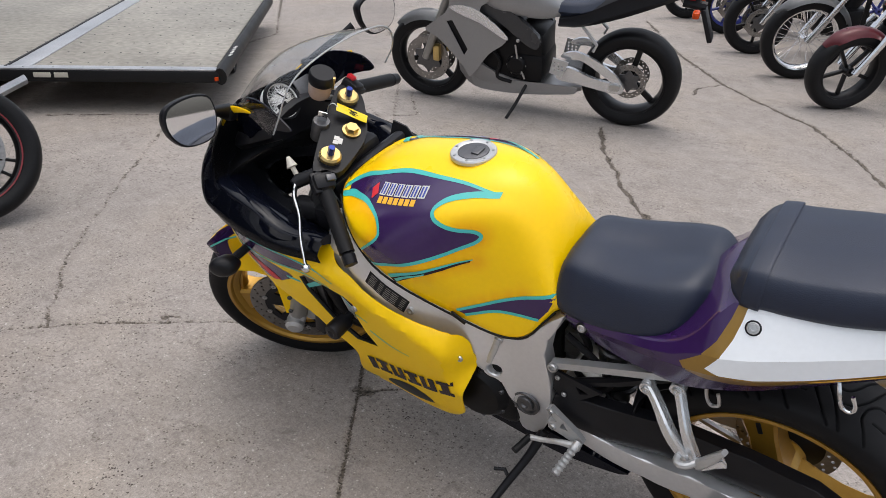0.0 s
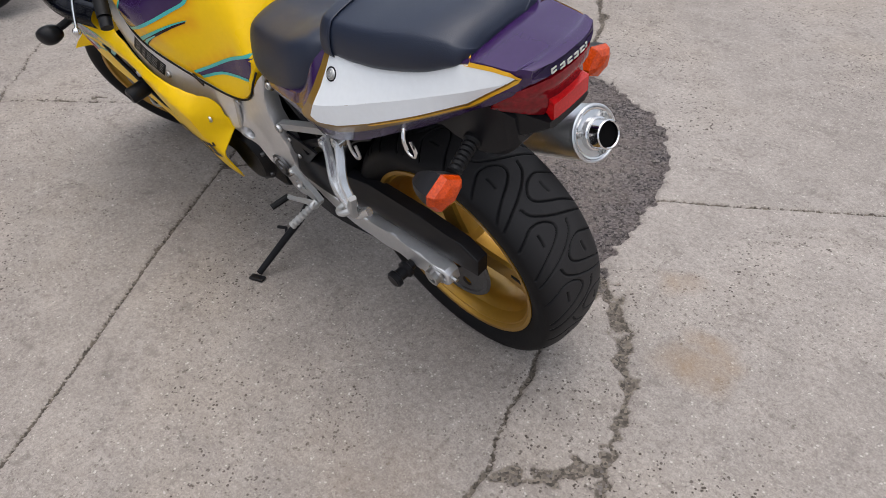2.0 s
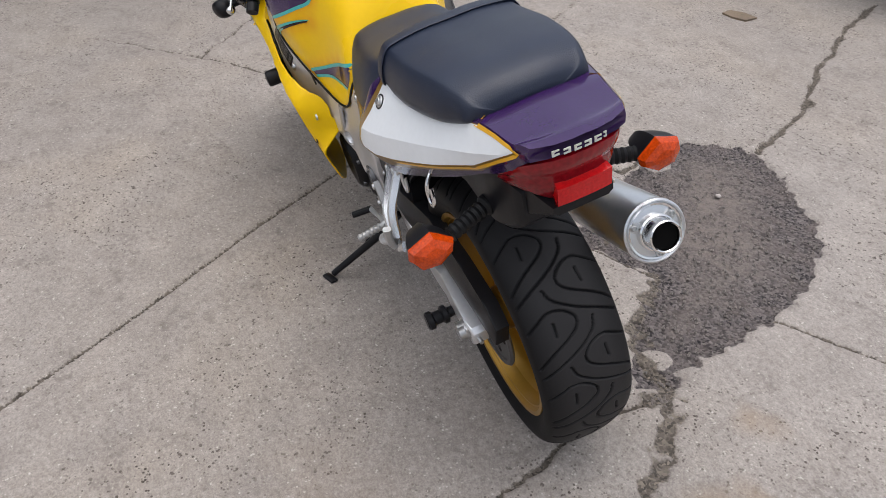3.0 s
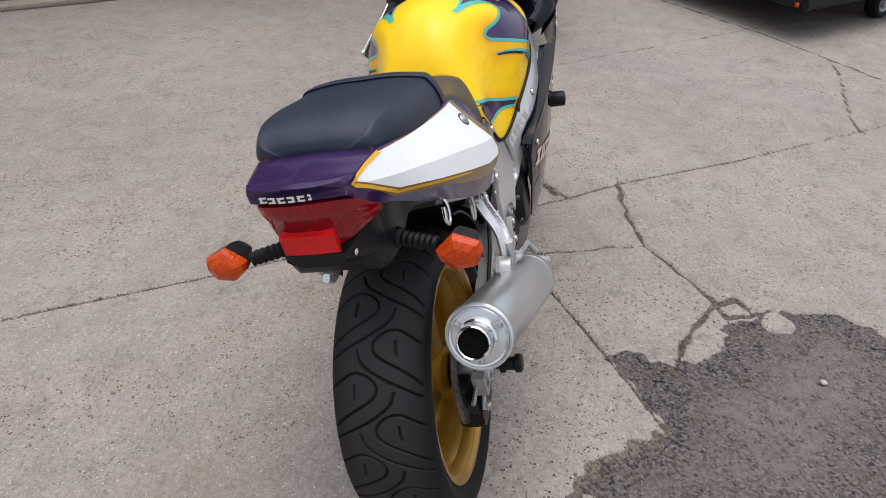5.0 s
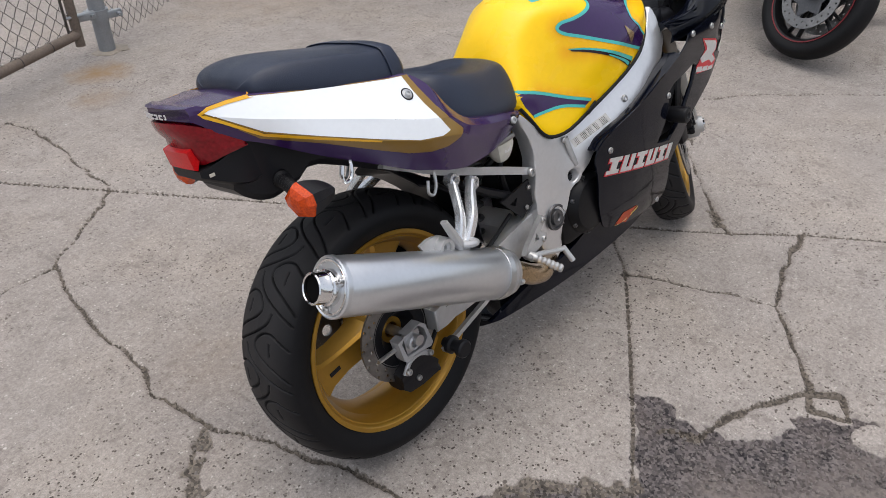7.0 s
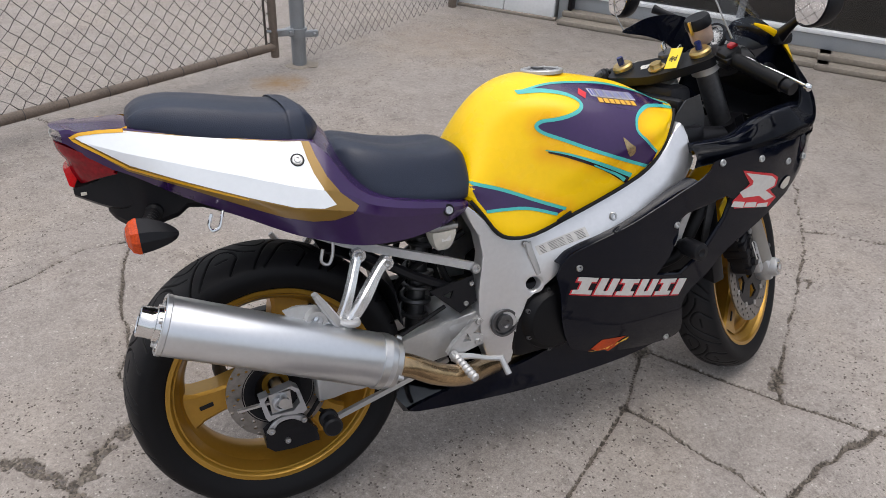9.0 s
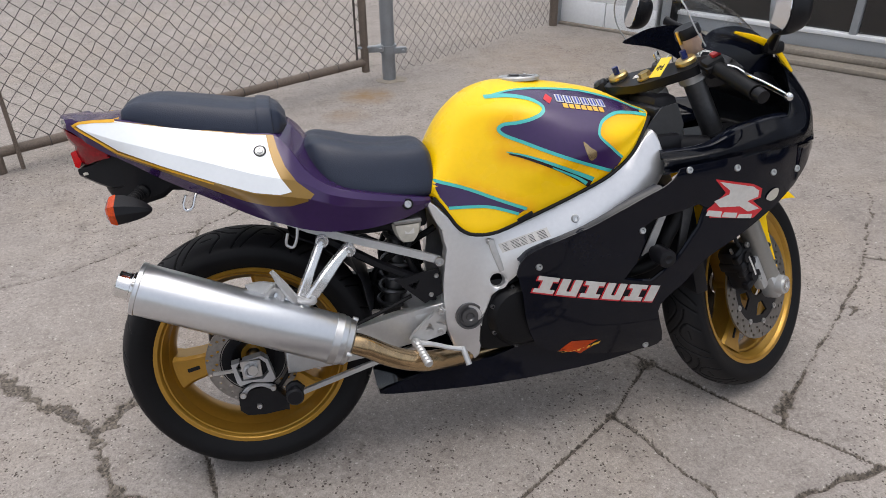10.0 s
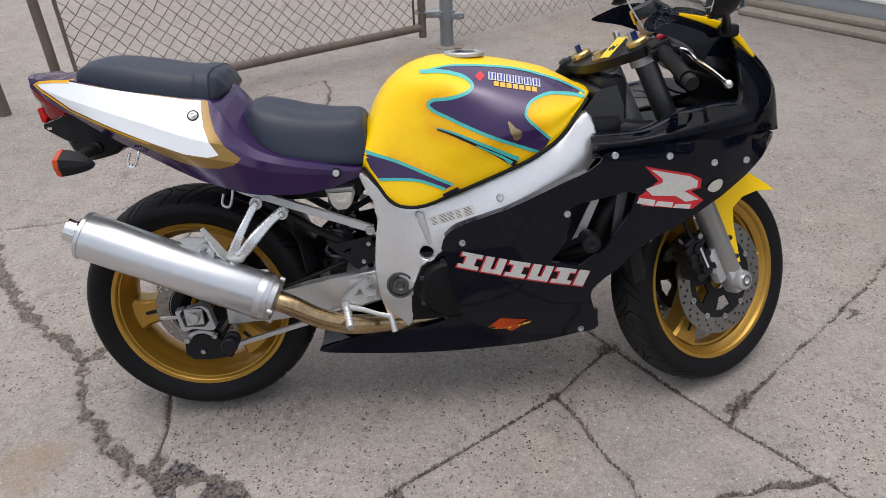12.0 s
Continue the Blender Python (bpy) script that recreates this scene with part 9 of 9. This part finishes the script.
for k in range(14):
    part("deck_screw", bolt((0.10 + 0.175 * k, 0.012, 0.280), (0, 0, 1), 0.006, 0.003), M_EDGE, trailer)

# ---- chain-link gate and fence ----
def link_mesh(length, z0, z1, pitch, r, seed):
    """Woven wire: upright zigzag wires, each hooked into its neighbours, so that they make diamonds."""
    rr = random.Random(seed)
    bm = bmesh.new()
    h = pitch / 2
    cols = int(length / h)
    rows = int((z1 - z0) / h)
    sag = [(rr.uniform(-0.006, 0.006), rr.uniform(-0.006, 0.006)) for _ in range((cols + 2) * (rows + 1))]
    for k in range(cols):
        pts = []
        for j in range(rows + 1):
            c = k + (j + k) % 2
            du, dz = sag[c * (rows + 1) + j]
            pts.append((min(max(c * h + du, 0.0), length), (r if (j + k) % 2 else -r), z0 + j * h + dz))
        tube(pts, r, 4, bm, cap=False)
    return bm


def run(a, b):
    d = Vector((b[0] - a[0], b[1] - a[1], 0))
    return Matrix.Translation((a[0], a[1], 0)) @ Matrix.Rotation(math.atan2(d.y, d.x), 4, 'Z'), d.length


gm_, gl_ = run((0.64, 2.95), (-1.20, 2.07))
gate = thing("gate", gm_, "chain-link gate with a rusty brown pipe frame", "gate")
part("bottom_pipe", tube([(0, 0, 0.14), (gl_, 0, 0.10)], 0.024, 14), M_RUST, gate)
part("top_pipe", tube([(0, 0, 1.75), (gl_, 0, 1.71)], 0.022, 14), M_RUST, gate)
part("end_pipe", tube([(0, 0, 0.08), (0, 0, 1.78)], 0.024, 14), M_RUST, gate)
part("end_pipe", tube([(gl_, 0, 0.0), (gl_, 0, 1.74)], 0.024, 14), M_RUST, gate)
part("drop_rod", tube([(gl_ - 0.09, 0.03, 0.01), (gl_ - 0.09, 0.03, 0.75)], 0.010, 8), M_RUST, gate)
part("tension_bar", tube([(0.055, 0, 0.16), (0.055, 0, 1.72)], 0.007, 6), M_WIRE, gate)
part("wire_mesh", link_mesh(gl_ - 0.06, 0.13, 1.72, 0.078, 0.0025, 3), M_WIRE, gate, "woven chain-link wire")
for k in range(9):
    part("tie_wire", lathe([(0.0255, -0.0018), (0.0275, -0.0018), (0.0275, 0.0018), (0.0255, 0.0018)], 12, "x", at=(0.2 + 0.2 * k, 0, 0.137 - 0.004 * k), closed=True), M_WIRE, gate)
post = thing("gate_post", pose(0.79, 3.00, 0), "galvanised steel gate post with hinge clamps", "post")
part("tube", tube([(0, 0, 0.0), (0, 0, 2.0)], 0.042, 20), M_GALV, post)
for z in (0.20, 1.55):
    hb = lathe([(0.042, z - 0.024), (0.053, z - 0.024), (0.053, z + 0.024), (0.042, z + 0.024)], 20, "z", closed=True)
    box((0.115, 0.030, 0.040), (-0.090, -0.040, z + 0.012), bm=hb, bevel=0.006)
    box((0.080, 0.026, 0.038), (0.070, -0.030, z - 0.008), bm=hb, bevel=0.006)
    tube([(-0.20, -0.062, z + 0.030), (-0.10, -0.062, z + 0.030)], 0.008, 8, hb)
    tube([(-0.055, -0.075, z + 0.012), (-0.055, 0.03, z + 0.012)], 0.010, 8, hb)
    tube([(0.085, -0.075, z - 0.008), (0.085, 0.03, z - 0.008)], 0.010, 8, hb)
    part("hinge_clamp", hb, M_GALV, post)
foot = bmesh.new()
bmesh.ops.create_icosphere(foot, subdivisions=3, radius=0.085)
for v in foot.verts:
    v.co.z = max(v.co.z, 0.0) * 0.16
    k = 1 + 0.35 * noise.noise(v.co * 22)
    v.co.x, v.co.y = v.co.x * k * 1.2 + 0.02, v.co.y * k * 0.8
part("footing", foot, M_KERB, post, "crumbled concrete footing")
post2 = thing("gate_post", pose(-1.60, 2.20, 0), "rusty brown steel gate post", "post")
part("tube", tube([(0, 0, 0.0), (0, 0, 2.0)], 0.030, 16), M_RUST, post2)
part("latch", box((0.10, 0.02, 0.03), (0.06, 0, 0.60), bevel=0.004), M_RUST, post2)
fm_, fl_ = run((0.84, 3.04), (2.26, 4.04))
fence = thing("fence", fm_, "chain-link fence running to the white building", "fence")
part("wire_mesh", link_mesh(fl_, 0.03, 1.80, 0.078, 0.0018, 9), M_WIRE, fence, "woven chain-link wire")
part("top_pipe", tube([(0, 0, 1.80), (fl_, 0, 1.80)], 0.020, 12), M_RUST, fence)
part("end_post", tube([(fl_ - 0.03, 0, 0.0), (fl_ - 0.03, 0, 1.9)], 0.032, 14), M_RUST, fence, "rusty brown end post")
part("end_post", tube([(fl_ + 0.05, 0.02, 0.0), (fl_ + 0.05, 0.02, 1.9)], 0.030, 14), M_GALV, fence, "galvanised end post")

# ---- building with painted block wall and a glazed front ----
BM = Matrix(((0.651, 0.759, 0, 2.336), (-0.759, 0.651, 0, 4.062), (0, 0, 1, 0), (0, 0, 0, 1)))
bld = new("wall_north")
bld.matrix_world = BM
tagged(bld, "white painted block wall with a dark glazed shop front", "building", kind="structure")
H = 3.2
part("wall_core", box((0.74, 0.20, H), (0.37, 0.125, H / 2)), M_MORTAR, bld)
bmk = box((0.394, 0.03, 0.194), bevel=0.004)
me_full = link("block", bmk, M_BLOCK)
half = link("block", box((0.194, 0.03, 0.194), bevel=0.004), M_BLOCK)
rows_b = 8
for r in range(rows_b):
    x = -0.05
    first = half if r % 2 else me_full
    while x < 0.70:
        L = 0.20 if first is half else 0.40
        if x + L > 0.76:
            L, first = 0.20, half
            if x + L > 0.78:
                break
        ob = new("block", first.data)
        ob.parent = bld
        ob.matrix_basis = Matrix.Translation((x + L / 2, 0.008 + 0.002 * ((r * 7 + int(x * 10)) % 3 - 1), 0.098 + 0.196 * r))
        x += L
        first = me_full
for o in (me_full, half):
    bpy.data.objects.remove(o)
part("wall_foot", box((0.80, 0.05, 0.022), (0.37, -0.012, 0.010), bevel=0.006), M_KERB, bld)
part("upper_wall", box((0.78, 0.03, H - 1.6), (0.36, 0.01, 1.6 + (H - 1.6) / 2)), M_BLOCK, bld)
part("side_wall", box((0.2, 5.0, H), (0.11, 2.72, H / 2)), M_BLOCK, bld)
# kerb steps
for x0 in (0.80, 2.55, 4.40):
    L = 1.85
    for dz, dy, hh, sh in ((0.018, -0.10, 0.036, 0.0), (0.056, -0.005, 0.040, 0.03)):
        part("step", box((L - 0.012, 0.22 - sh, hh), (x0 + L / 2, dy + 0.10 - 0.03 * (x0 > 1), dz), bevel=0.010), M_KERB, bld, "worn concrete step")
front = new("window_1")
front.matrix_world = BM
tagged(front, "dark glazed shop front in a grey metal frame", "window", kind="structure")
part("jamb", box((0.07, 0.10, 2.5), (0.80, 0.09, 1.25), bevel=0.004), M_PANELG, front)
part("jamb", box((0.03, 0.12, 2.42), (0.855, 0.08, 1.29), bevel=0.003), M_DARK, front)
part("kick_panel", box((5.8, 0.05, 0.095), (3.76, 0.125, 0.123), bevel=0.004), M_PANELG, front, "grey metal kick panel")
part("bottom_rail", box((5.8, 0.06, 0.026), (3.76, 0.110, 0.184), bevel=0.003), M_BLOCK, front, "pale bottom rail")
part("top_rail", box((5.8, 0.08, 0.10), (3.76, 0.13, 2.50), bevel=0.003), M_PANELG, front)
for x in (2.02, 3.2, 4.4, 5.6, 6.62):
    part("mullion", box((0.045, 0.07, 2.26), (x, 0.115, 1.325), bevel=0.004), M_PANELG, front)
for x0, x1 in ((0.87, 1.99), (2.05, 3.17), (3.23, 4.37), (4.43, 5.57), (5.63, 6.59)):
    po = part("pane", box((x1 - x0, 0.006, 2.24), ((x0 + x1) / 2, 0.135, 1.32)), M_PANE, front)
room = new("room_1")
room.matrix_world = BM
tagged(room, "dark unlit interior behind the shop front", "room", kind="structure")
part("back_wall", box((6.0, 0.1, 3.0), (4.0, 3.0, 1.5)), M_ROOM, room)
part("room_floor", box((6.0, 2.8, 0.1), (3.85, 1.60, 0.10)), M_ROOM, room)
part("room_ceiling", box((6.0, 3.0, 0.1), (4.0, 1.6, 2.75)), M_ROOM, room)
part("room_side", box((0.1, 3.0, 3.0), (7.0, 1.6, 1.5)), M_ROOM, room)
part("parapet", box((6.0, 0.2, 0.7), (4.0, 0.12, 2.95)), M_BLOCK, room)
